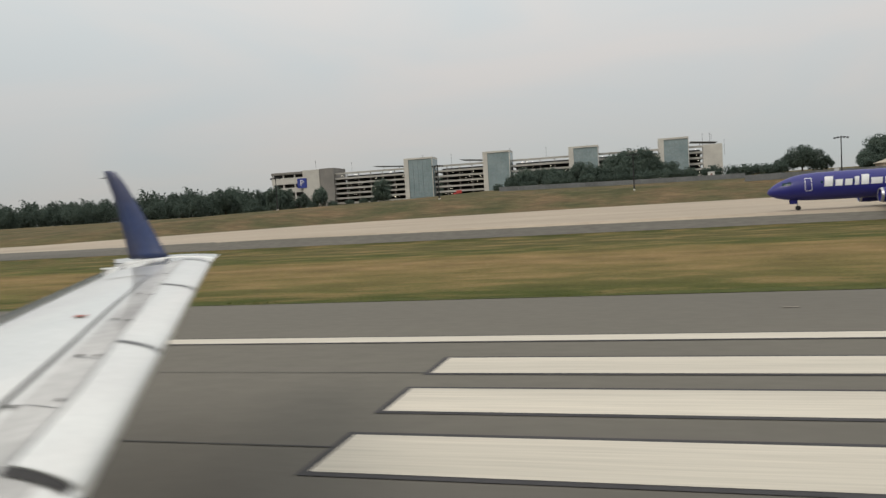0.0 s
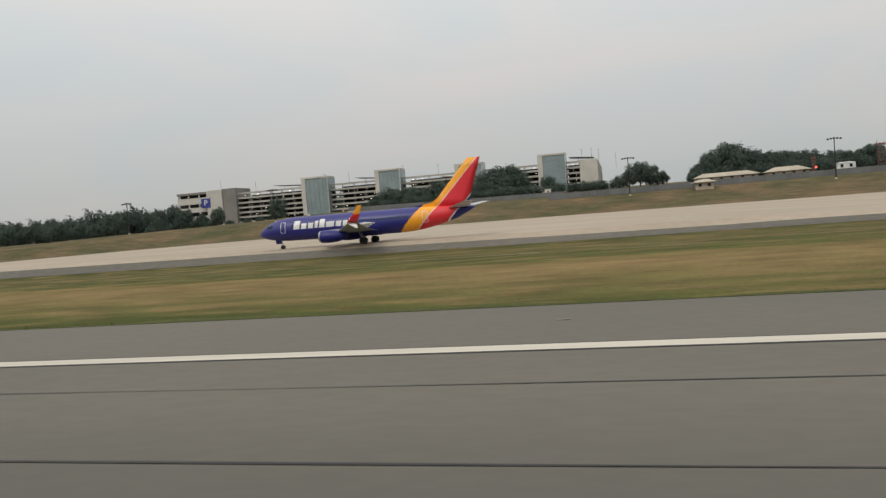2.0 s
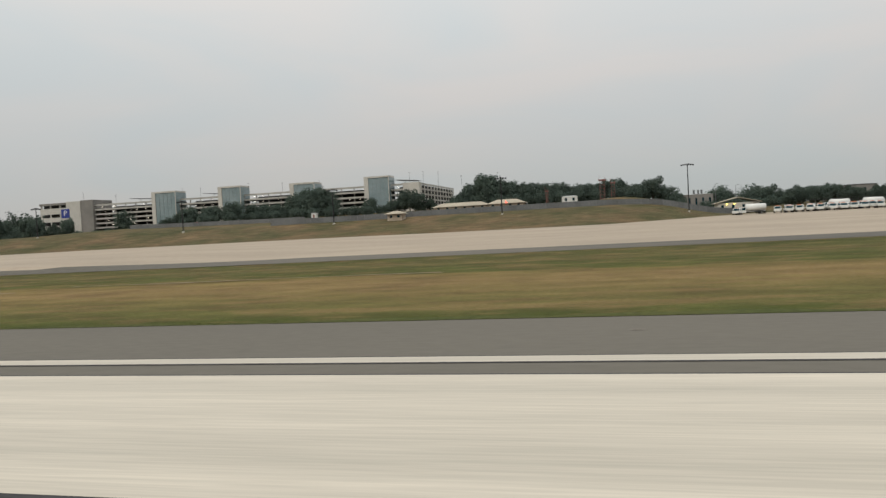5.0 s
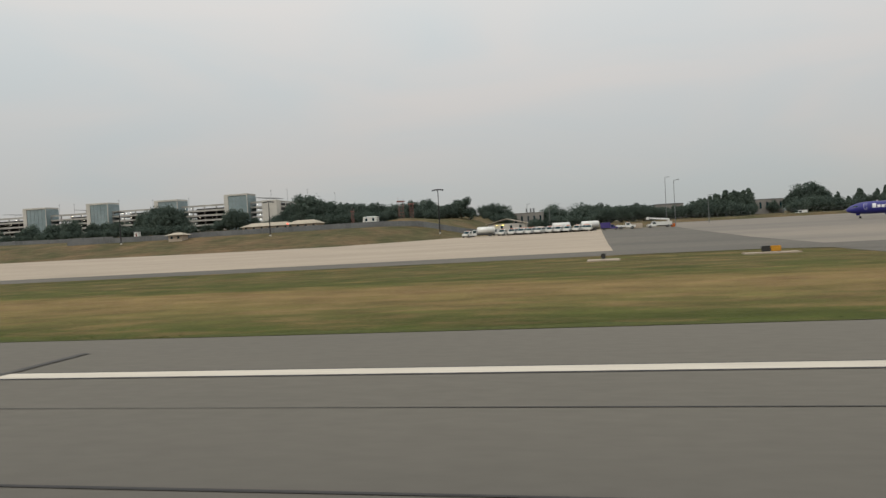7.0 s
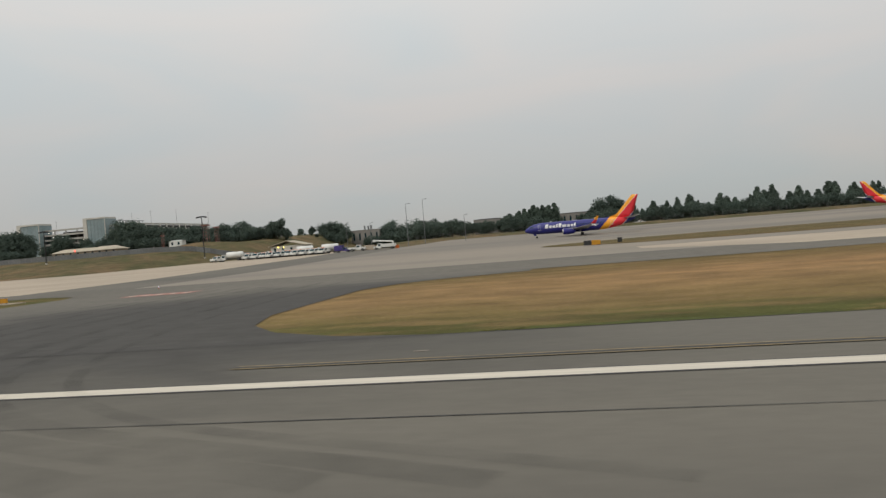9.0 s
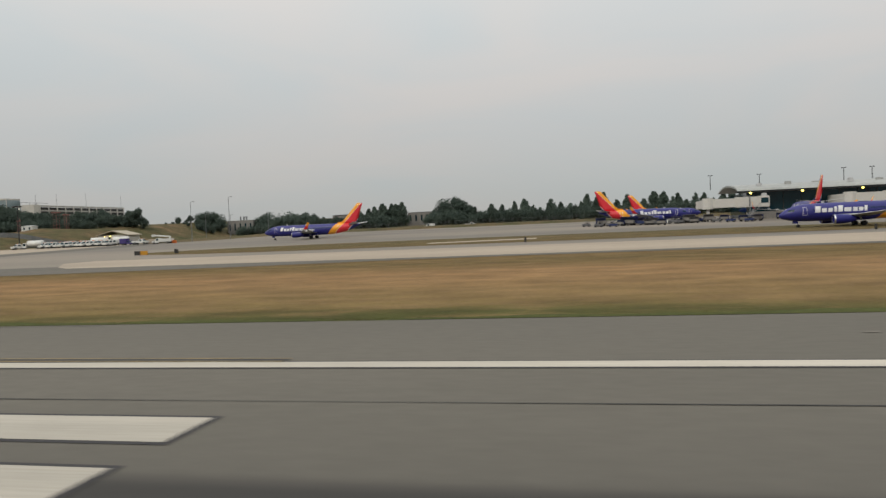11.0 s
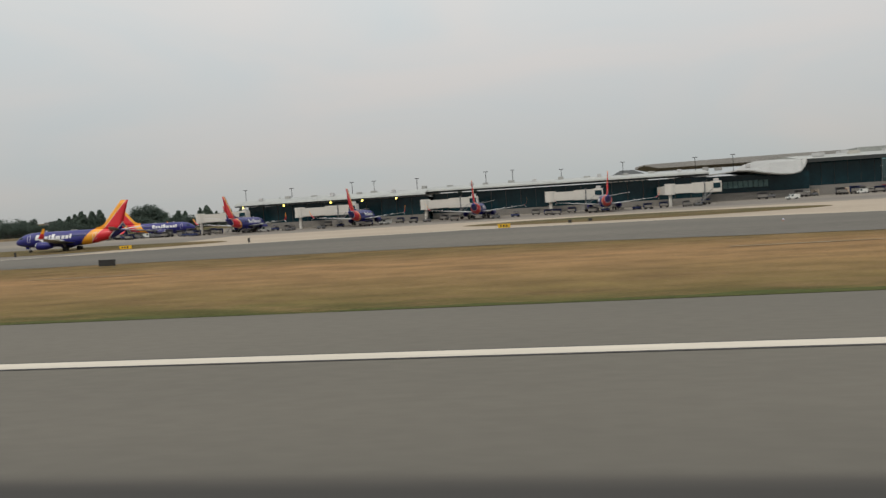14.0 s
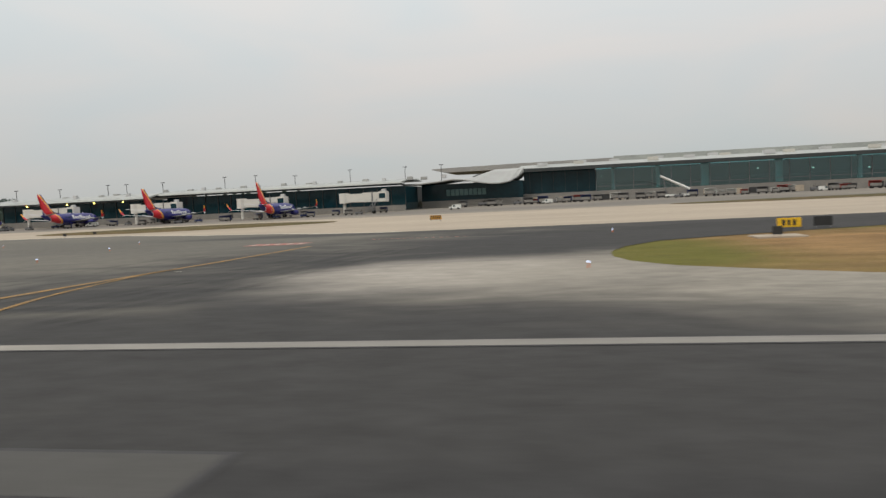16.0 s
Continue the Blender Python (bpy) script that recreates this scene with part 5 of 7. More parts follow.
for k in range(24):
    x = 282 + 2.4 * k + rnd.uniform(-1.2, 1.2)
    grow(BROAD[k % 5], x, rnd.uniform(430, 448), belt_top(x) + rnd.uniform(-1.4, 0.5))
for x, y, drop in ((334, 440, 0.2), (337.5, 436, 0.2), (341, 445, 0.6), (343, 438, 0.4), (346, 440, 0.0), (349, 446, 1.2), (351.5, 439, -0.3), (354, 436, 1.4), (357, 442, 0.2), (360, 447, 1.0), (361, 437, 0.8), (364, 440, -0.3)):
    grow(PINES[int(x) % 3], x, y, belt_top(x) - drop, 0.85)
for x, y, top, kind, wide in ((396, 444, 23.0, 4, 1.15), (391, 442, 20.4, 0, 1.0), (401, 445, 20.8, 1, 1.1), (386, 440, 16.4, 1, 1.0), (405.5, 446, 17.6, 0, 1.0), (395, 437, 17.0, 2, 1.2), (379.5, 452, 14.0, 1, 1.0), (372, 470, 13.8, 1, 1.0)):
    grow(BROAD[kind], x, y, top, wide)
x = 410.5
while x < 616:
    grow(PINES[int(x) % 3], x, rnd.uniform(432, 448), belt_top(x) - rnd.choice((-0.4, 0.0, 0.8, 2.0, 3.4)), rnd.uniform(0.75, 1.1))
    x += rnd.uniform(2.6, 7.6)
for k in range(74):
    x = 334 + 3.8 * k + rnd.uniform(-1.5, 1.5)
    if not 364 < x < 381:
        grow(SHRUB[k % 2] if k % 4 else BROAD[1], x, rnd.uniform(424, 431), min(13.6, belt_top(x) - 4.2) + rnd.uniform(-1.8, 1.0))
# far wood on the skyline, too far to tell its trees apart
def far_wood():
    kinds = []
    for k in range(4):
        me = crown(random.Random(70 + k), 26 + 2 * k, 27 + k, 1150, 1.2)
        co = np.empty(len(me.vertices) * 3); me.vertices.foreach_get("co", co)
        kinds.append(co.reshape(-1, 3))
        bpy.data.meshes.remove(me)
    spots = [(-1850 + 11 * k + rnd.uniform(-6, 6), rnd.uniform(860, 960), rnd.uniform(1.25, 1.6)) for k in range(150)]
    spots += [(-720 + 10.5 * k + rnd.uniform(-4, 4), rnd.uniform(560, 620), rnd.uniform(0.62, 0.86)) for k in range(38)]
    vs, n = [], 0
    for x, y, s in spots:
        v = rnd.choice(kinds) * s + np.array((x, y, land(x, y) - 1.0))
        vs.append(v); n += len(v)
    me = bpy.data.meshes.new("far_wood")
    me.from_pydata(np.concatenate(vs).tolist(), [], [(i, i + 1, i + 2, i + 3) for i in range(0, n, 4)])
    me.materials.append(M_LEAF)
    tagged(new("far_wood", me), "continuous dark green wood along the far skyline", "wood", "", "stuff")


far_wood()

# ---- on the bank: fence, lamps, huts, antennas ----
def fence_run(pts, h, label):
    """Slatted fence following the land."""
    ob = thing("fence", label, "fence")
    for (xa, ya), (xb, yb) in zip(pts, pts[1:]):
        n = max(1, round(math.hypot(xb - xa, yb - ya) / 3.0))
        for k in range(n):
            p0 = Vector((xa + (xb - xa) * k / n, ya + (yb - ya) * k / n, 0)); p1 = Vector((xa + (xb - xa) * (k + 1) / n, ya + (yb - ya) * (k + 1) / n, 0))
            z0, z1 = land(p0.x, p0.y), land(p1.x, p1.y)
            bm = bmesh.new()
            loft(bm, [[(p0.x, p0.y, z0 - 0.2), (p0.x, p0.y + 0.06, z0 - 0.2), (p0.x, p0.y + 0.06, z0 + h), (p0.x, p0.y, z0 + h)],
                      [(p1.x, p1.y, z1 - 0.2), (p1.x, p1.y + 0.06, z1 - 0.2), (p1.x, p1.y + 0.06, z1 + h), (p1.x, p1.y, z1 + h)]])
            part("panel", bm, M_FENCE, ob)
            part("post", rods(((p0.x, p0.y - 0.05, z0 - 0.3), (p0.x, p0.y - 0.05, z0 + h + 0.15), 0.06), n=6), M_STEEL, ob)
    return ob


fence_run(((40, 291), (95, 293), (102, 300), (150, 302), (200, 304), (228, 310), (236, 318)), 2.3, "grey slatted perimeter fence along the bank")
fence_run(((-60, 330), (0, 325), (44, 318)), 2.0, "grey slatted fence behind the bank")


def flood_lamp(x, y, h, heads=5):
    ob = thing("flood_lamp", "dark steel floodlight mast with a crossbar of lamp heads", "street lamp", "floodlight masts", pose(x, y, land(x, y)))
    part("mast", rods(((0, 0, -0.3), (0, 0, h), 0.26, 0.16), n=10), M_DARKSTEEL, ob)
    part("crossbar", rods(((-2.1, 0, h), (2.1, 0, h), 0.07), n=6), M_DARKSTEEL, ob)
    bm = bmesh.new(); box(bm, -0.35, 0.35, -0.35, 0.35, -0.1, 0.5, 0.04); part("footing", bm, M_CREAM, ob)
    for k in range(heads):
        u = -2.1 + 4.2 * k / (heads - 1)
        bm = bmesh.new(); box(bm, u - 0.3, u + 0.3, -0.6, 0.35, h - 0.1 - 0.15 * abs(u), h + 0.45 - 0.15 * abs(u), 0.08)
        hd = part("lamp_head", bm, M_DARKSTEEL, ob)
        bm = bmesh.new(); box(bm, u - 0.2, u + 0.2, -0.45, 0.2, h - 0.13 - 0.15 * abs(u), h - 0.098 - 0.15 * abs(u)); part("lens", bm, M_GLASSGREY, hd)
    return ob


for x, h in ((-150, 13.8), (-77, 13.6), (0, 13.5), (71.5, 14.2), (143, 14.4)):
    flood_lamp(x, 286, h)
flood_lamp(214.5, 295.4, 18.2, 6)


def hut(name, x, y, w, d, h, roof_h, wall, roof, label, yaw=0, gable=False, over=0.6):
    ob = thing(name, label, "building", "", pose(x, y, land(x, y), 0, 0, yaw))
    bm = bmesh.new(); box(bm, -w / 2, w / 2, -d / 2, d / 2, -0.5, h); wl = part("wall", bm, wall, ob)
    bm = bmesh.new()
    a, b = w / 2 + over, d / 2 + over
    i = 0 if gable else min(a, b) * 0.8
    if gable == "front":
        loft(bm, [[(-a, yy, h), (0, yy, h + roof_h), (a, yy, h), (a, yy, h - 0.25), (0, yy, h + roof_h - 0.3), (-a, yy, h - 0.25)] for yy in (-b, b)])
    else:
        vs = [bm.verts.new(p) for p in ((-a, -b, h), (a, -b, h), (a, b, h), (-a, b, h), (-a + i, 0, h + roof_h), (a - i, 0, h + roof_h))]
        for q in ((0, 1, 5, 4), (1, 2, 5), (2, 3, 4, 5), (3, 0, 4), (0, 3, 2, 1)):
            bm.faces.new([vs[k] for k in q])
    part("roof", bm, roof, ob)
    n = max(2, round(w / 4))
    for k in range(n):
        u = -w / 2 + w * (k + 0.5) / n
        bm = bmesh.new(); box(bm, u - 0.55, u + 0.55, -d / 2 - 0.05, -d / 2 + 0.02, h * 0.35, h * 0.8); part("window", bm, M_GLASSDARK, wl)
    return ob


hut("guard_booth", 98.5, 288, 6.4, 5, 2.4, 1.2, M_BEIGE, M_TANROOF, "small beige guard booth with a hipped tan roof", over=1.2)
hut("bungalow", 114.0, 347, 26, 9, 1.7, 1.9, M_BEIGE, M_TANROOF, "long low beige bungalow with a tan roof behind the fence", over=1.0)
hut("bungalow", 137.5, 338, 16, 9, 1.9, 2.0, M_BEIGE, M_TANROOF, "low beige bungalow with a tan roof behind the fence", over=1.0)
hut("equipment_shelter", 165.5, 357, 7.4, 4, 3.2, 0.4, M_WHITE, M_WHITE, "white equipment shelter on the rise", over=0.3)
hut("gate_building", 238, 337, 17, 10, 4.4, 2.4, M_CREAM, M_TANROOF, "cream gate building with a low tan gable roof", gable="front", over=1.0)
for dx in (-1.6, 1.4):
    bm = bmesh.new(); box(bm, 235 + dx - 0.22, 235 + dx + 0.22, 331.4, 331.8, land(235, 337) + 3.6, land(235, 337) + 3.95, 0.05)
    tagged(part("wall_lamp", bm, M_YLAMP), "lit yellow wall lamp on the gate building", "lamp", "gate building lamps")
hut("distant_building", 375, 460, 22, 12, 8.4, 0.4, M_GREYBROWN, M_ROOFDARK, "plain low grey building among the far trees", over=0.2)
hut("distant_building", 321.5, 458, 17, 10, 9.0, 0.4, M_GREYBROWN, M_ROOFDARK, "low grey building with a flat dark roof behind the shrubs", over=0.4)
vented = hut("distant_building", 235.5, 480, 20, 12, 10.6, 0.5, M_GREYBROWN, M_ROOF, "pale grey building with roof vents behind the wood", over=0.2)
for u in (-1.0, 1.6, 3.6):
    bm = bmesh.new(); rod(bm, (u, -3, 10.8), (u, -3, 13.0), 0.55, 0.55, 9); rod(bm, (u, -3, 13.0), (u, -3, 13.3), 0.75, 0.75, 9); part("roof_vent", bm, M_STEEL, vented, "grey steel roof vent")


def lattice(x, y, h, w, label, bars=6):
    ob = thing("antenna_tower", label, "antenna", "red antenna towers", pose(x, y, land(x, y)))
    for sx in (-1, 1):
        for sy in (-1, 1):
            part("leg", rods(((sx * w / 2, sy * w / 2, -0.3), (sx * w / 2, sy * w / 2, h), 0.07), n=5), M_REDIRON, ob)
    for k in range(bars):
        z = h * (k + 0.5) / bars
        for a, b in (((-w / 2, -w / 2, z), (w / 2, -w / 2, z + h / bars * 0.5)), ((w / 2, -w / 2, z), (-w / 2, -w / 2, z + h / bars * 0.5)), ((w / 2, w / 2, z), (-w / 2, w / 2, z + h / bars * 0.5))):
            part("brace", rods((a, b, 0.04), n=5), M_REDIRON, ob)
    bm = bmesh.new(); box(bm, -w * 0.8, w * 0.8, -w * 0.8, w * 0.8, h - 0.2, h + 0.4); part("platform", bm, M_REDIRON, ob)
    for u, d in ((-w * 0.7, 2.2), (w * 0.6, 1.6)):
        part("aerial", rods(((u, 0, h), (u, 0, h + d), 0.06), n=5), M_REDIRON, ob)
    return ob


lattice(181, 360, 10.0, 2.2, "red steel lattice antenna tower with a platform")
lattice(186, 362, 8.5, 1.6, "red steel lattice antenna tower")
lattice(154, 362, 6.5, 1.0, "slim red steel lattice antenna tower")

# ---- parked vehicles ----
def wheels(ob, xs, half, r):
    for x in xs:
        for s in (-1, 1):
            bm = bmesh.new(); rod(bm, (x, s * half - 0.13, r), (x, s * half + 0.13, r), r, n=14)
            w = part("wheel", bm, M_TYRE, ob)
            bm = bmesh.new(); rod(bm, (x, s * half + s * 0.13, r), (x, s * half + s * 0.15, r), r * 0.55, n=10); part("rim", bm, M_STEEL, w)


def truck(kind, label, paint, m, group="airport vehicles"):
    """Nose towards -y in its own frame is the bonnet at -x."""
    ob = thing("truck", label, "truck", group, m @ Matrix.Scale(0.92 if kind == "box" else 1.12 if kind == "bucket" else 1.28, 4))
    L = {"pickup": 5.6, "van": 5.4, "box": 7.0, "tank": 8.5, "bucket": 8.0}[kind]
    half = 0.95 if kind in ("pickup", "van") else 1.15
    H = 1.9 if kind == "pickup" else 2.1
    bm = bmesh.new(); box(bm, -L / 2, -L / 2 + 1.3, -half, half, 0.45, 1.15, 0.12); part("bonnet", bm, paint, ob)
    bm = bmesh.new()
    c0, c1 = -L / 2 + 1.1, -L / 2 + (2.9 if kind != "van" else 5.2)
    loft(bm, [[(c0, -half, 0.45), (c0, half, 0.45), (c0, half, 1.15), (c0, -half, 1.15)], [(c0 + 0.7, -half, 0.45), (c0 + 0.7, half, 0.45), (c0 + 0.7, half * 0.9, H), (c0 + 0.7, -half * 0.9, H)],
              [(c1, -half, 0.45), (c1, half, 0.45), (c1, half * 0.9, H), (c1, -half * 0.9, H)]])
    cab = part("cab", bm, paint, ob)
    bm = bmesh.new()
    loft(bm, [[(c0 + 0.02, -half * 0.85, 1.2), (c0 + 0.02, half * 0.85, 1.2), (c0, half * 0.85, 1.19), (c0, -half * 0.85, 1.19)], [(c0 + 0.60, -half * 0.8, H - 0.12), (c0 + 0.60, half * 0.8, H - 0.12), (c0 + 0.55, half * 0.8, H - 0.1), (c0 + 0.55, -half * 0.8, H - 0.1)]])
    part("windscreen", bm, M_GLASSDARK, cab)
    for s in (-1, 1):
        bm = bmesh.new(); box(bm, c0 + 0.7, min(c1 - 0.2, c0 + 1.6), s * half * 0.97 - 0.03, s * half * 0.97 + 0.03, 1.2, H - 0.2); part("side_window", bm, M_GLASSDARK, cab)
    bm = bmesh.new(); box(bm, -L / 2 + 1.0, L / 2, -half * 0.8, half * 0.8, 0.45, 0.75); part("chassis", bm, M_DARKSTEEL, ob)
    if kind == "pickup":
        bm = bmesh.new(); box(bm, c1 + 0.03, L / 2, -half, half, 0.6, 1.25, 0.05); part("bed", bm, paint, ob)
        bm = bmesh.new(); box(bm, c0 + 0.9, c0 + 1.2, -0.5, 0.5, H, H + 0.14, 0.04); part("light_bar", bm, M_ORANGE, ob)
    elif kind == "box":
        bm = bmesh.new(); box(bm, c1 + 0.1, L / 2, -half, half, 0.8, 3.1, 0.05); part("cargo_box", bm, paint, ob)
    elif kind == "tank":
        bm = bmesh.new(); loft(bm, [[(x, r * math.cos(k * 0.3927), 1.9 + 0.9 * r * math.sin(k * 0.3927)) for k in range(16)] for x, r in ((c1 + 0.2, 0.8), (c1 + 0.35, 1.15), (L / 2 - 0.15, 1.15), (L / 2, 0.8))]); part("tank", bm, M_WHITE, ob, "white rounded fuel tank", smooth=True)
    elif kind == "bucket":
        bm = bmesh.new(); box(bm, c1 + 0.1, L / 2, -half, half, 0.7, 1.9, 0.05); part("tool_body", bm, paint, ob)
        part("boom", rods(((L / 2 - 1.0, 0, 2.6), (-L / 2 + 0.6, 0, 3.2), 0.25), ((L / 2 - 1.0, 0, 1.8), (L / 2 - 1.0, 0, 2.8), 0.3)), M_WHITE, ob)
        bm = bmesh.new(); box(bm, -L / 2 - 0.2, -L / 2 + 0.8, -0.5, 0.5, 2.7, 3.6, 0.08); part("bucket", bm, M_WHITE, ob)
    wheels(ob, (-L / 2 + 1.0, L / 2 - 1.4), half - 0.1, 0.42)
    return ob


def on_land(x, y, yaw):
    return pose(x, y, level(x, y) + 0.03, 0, 0, yaw)


def on_bank(x, y, yaw):
    return pose(x, y, land(x, y) + 0.02, 0, 0, yaw)


M_REDFIRE = mat("red_vehicle_paint", (0.52, 0.06, 0.05), None, 0.35, 0.4, 4.0, coat=0.3)
first_pickup = truck("pickup", "white airport pickup truck parked in the row", M_WHITE, on_land(243, 279.5, 78))
for k, x in enumerate((229.5, 246.5, 250.2, 253.6, 257.3, 260.8, 264.2, 267.8, 271.5, 275.4)):
    q = copy_thing(first_pickup, on_land(x, 279.0 + 0.6 * (k % 3), 78 + 5 * ((k * 7) % 4) - 8))
for k in range(9):
    copy_thing(first_pickup, on_land(248.0 + 3.3 * k, 283.2 + 0.5 * (k % 2), 84 + 4 * ((k * 5) % 4) - 8))
first_tank = truck("tank", "white fuel tanker truck parked in the row", M_WHITE, on_land(234, 281, 8))
copy_thing(first_tank, on_land(263, 285.5, 20))
copy_thing(first_tank, on_land(274, 285.5, 20))
truck("box", "red fire engine parked by the garage", M_REDFIRE, on_bank(-115, 474, 10))
first_van = truck("van", "white service van parked in the row", M_WHITE, on_land(238.5, 286, 70))
copy_thing(first_van, on_land(248, 287, 80))
copy_thing(first_van, on_land(256, 287, 74))
truck("box", "purple box truck parked in the row", M_PURPLE, on_land(283.0, 280.5, 175))
copy_thing(first_pickup, on_land(289, 281, 185))
copy_thing(first_van, on_land(386, 420, 8)); copy_thing(first_pickup, on_land(411, 420, 184))
truck("bucket", "white bucket truck with a folded boom beside the apron", M_WHITE, on_land(301, 279.5, 4))
bm = bmesh.new(); box(bm, 305.2, 306.6, 279.5, 281.0, land(306, 280), land(306, 280) + 1.3, 0.05)
tagged(part("barrier_block", bm, M_ORANGE), "orange plastic barrier block", "barrier")
bm = bmesh.new(); box(bm, 291.5, 295.2, 283.0, 285.5, land(293, 284), land(293, 284) + 2.0, 0.05)
tagged(part("crate", bm, M_BEIGE), "beige wooden shipping crate beside the trucks", "crate")


def street_pole(x, y, h, arm):
    ob = thing("street_lamp", "tall grey steel light pole with a short arm", "street lamp", "apron light poles", pose(x, y, land(x, y)))
    part("pole", rods(((0, 0, -0.3), (0, 0, h), 0.16, 0.09), n=9), M_STEEL, ob)
    part("arm", rods(((0, 0, h - 0.05), (arm, 0, h + 0.1), 0.07), n=6), M_STEEL, ob)
    bm = bmesh.new(); box(bm, arm - 0.2, arm + 0.8, -0.2, 0.2, h + 0.02, h + 0.22, 0.04); part("lamp_head", bm, M_STEEL, ob)
    return ob


street_pole(308, 325, 20.5, 1.2)
street_pole(308, 291, 17.6, 1.2)
street_pole(326, 330, 12.0, 1.0)
street_pole(240, 420, 15, 1.0); street_pole(252, 430, 14, 1.0)

# chain-link fence behind the apron: posts and rails
def mesh_fence(xa, xb, y, h=2.4):
    ob = thing("chain_fence", "grey chain-link fence on steel posts behind the apron", "fence")
    n = round((xb - xa) / 4)
    for k in range(n + 1):
        x = xa + (xb - xa) * k / n
        part("post", rods(((x, y, land(x, y) - 0.3), (x, y, land(x, y) + h), 0.05), n=5), M_STEEL, ob)
    at = [xa + (xb - xa) * k / n for k in range(n + 1)]
    part("rail", rods(*[((u, y, land(u, y) + h * f), (v, y, land(v, y) + h * f), 0.03) for u, v in zip(at, at[1:]) for f in (0.05, 0.35, 0.65, 0.98)], n=4), M_STEEL, ob)


mesh_fence(282, 520, 404, 2.7)

# ---- signs and boxes on the grass ----
def field_sign(x, y, faces, label, yaw=0, pad=True, h=0.95, rim=0.5, depth=0.7, stone=None):
    """A row of boxed sign faces on short legs, on a concrete pad. faces: (width, material)."""
    ob = thing("airfield_sign", label, "sign", "airfield signs", pose(x, y, float(np.interp(y, YP, ZP)) + 0.05, 0, 0, yaw))
    w = sum(f[0] for f in faces)
    if pad:
        bm = bmesh.new(); box(bm, -w / 2 - rim, w / 2 + rim, -depth, depth, -0.1, 0.08, 0.03); part("pad", bm, stone or M_CONCRETE, ob, "concrete pad")
    u = -w / 2
    for fw, mt in faces:
        bm = bmesh.new(); box(bm, u + 0.02, u + fw - 0.02, -0.14, 0.14, 0.18, 0.18 + h, 0.03); face = part("face", bm, mt, ob)
        if mt is M_YELLOWSIGN:
            for k in range(3):
                bm = bmesh.new(); v = u + fw * (0.2 + 0.22 * k); box(bm, v, v + fw * 0.12, -0.16, -0.14, 0.38, h); part("bar", bm, M_BLACKSIGN, face)
        for v in (u + 0.2, u + fw - 0.2):
            part("leg", rods(((v, 0, 0.0), (v, 0, 0.20), 0.05), n=6), M_STEEL, ob)
        u += fw
    return ob


field_sign(278.3, 88.5, ((0.55, M_BLACKSIGN),), "small black sign box on a concrete pad in the grass", h=0.6, rim=1.6, depth=1.8, stone=M_CONCRETE)
field_sign(296.9, 88.5, ((1.0, M_BLACKSIGN), (1.1, M_AMBER)), "amber and black sign on a pale concrete pad", h=0.62, rim=1.9, depth=1.2, stone=M_CONCRETE)
sheet("sign_apron", steps((290.2, 293.9, 0.2)), lambda x: 36.3 - 0.9 * math.sqrt(max(0.05, 1 - ((x - 292.05) / 1.9) ** 2)) - 0.12 * math.sin(5 * x), lambda x: 36.3 + 0.9 * math.sqrt(max(0.05, 1 - ((x - 292.05) / 1.9) ** 2)), 1, 0.05, M_WORN, "dark worn patch round a sign", "pavement")
field_sign(292.0, 36.4, ((0.46, M_BLACKSIGN),), "black sign box on a small pad beside the runway", h=0.72, rim=0.5, depth=0.5)
field_sign(603.9, 84.3, ((2.2, M_BLACKSIGN),), "long black sign box in the dry grass", pad=False, h=0.8)
field_sign(708.6, 77.0, ((1.9, M_BLACKSIGN), (2.0, M_YELLOWSIGN)), "black and yellow direction sign beside the connector", h=0.95, pad=False)
field_sign(706.0, 71.5, ((0.8, M_BLACKSIGN),), "black sign box on a pale concrete pad in the grass", h=0.7, rim=1.7, depth=1.6, stone=M_CONCRETE)
field_sign(807.0, 79.0, ((2.3, M_YELLOWSIGN),), "yellow direction sign in the grass", h=0.95, pad=False)
field_sign(810.6, 80.4, ((1.8, M_BLACKSIGN),), "black sign box behind the yellow sign", h=0.95, pad=False)
field_sign(803.0, 67.8, ((0.85, M_BLACKSIGN),), "black sign box on a pale concrete pad in the grass", h=0.7, rim=1.6, depth=1.8, stone=M_CONCRETE)
field_sign(563.6, 152.0, ((2.9, M_YELLOWSIGN),), "low yellow direction sign on the grass island", h=0.75, pad=False)
field_sign(649.4, 150.5, ((2.6, M_YELLOWSIGN),), "yellow direction sign beside the far lane", h=0.8, pad=False)
field_sign(663, 158.5, ((0.8, M_BLACKSIGN),), "black sign box on the grass island", pad=False, h=0.6)
field_sign(667.5, 163.5, ((0.9, M_BLACKSIGN),), "black sign box on the grass island", pad=False, h=0.6)
field_sign(379.2, 151.3, ((1.6, M_BLACKSIGN), (1.8, M_AMBER)), "amber and black sign on the grass island", pad=False)
field_sign(385.0, 156.6, ((1.0, M_BLACKSIGN),), "black sign box on the grass island", pad=False)
for x, y in ((530, 137), (548, 137), (470, 140), (594, 150)):
    field_sign(x, y, ((0.42, M_BLACKSIGN),), "small dark marker box beside the taxiway", pad=False)

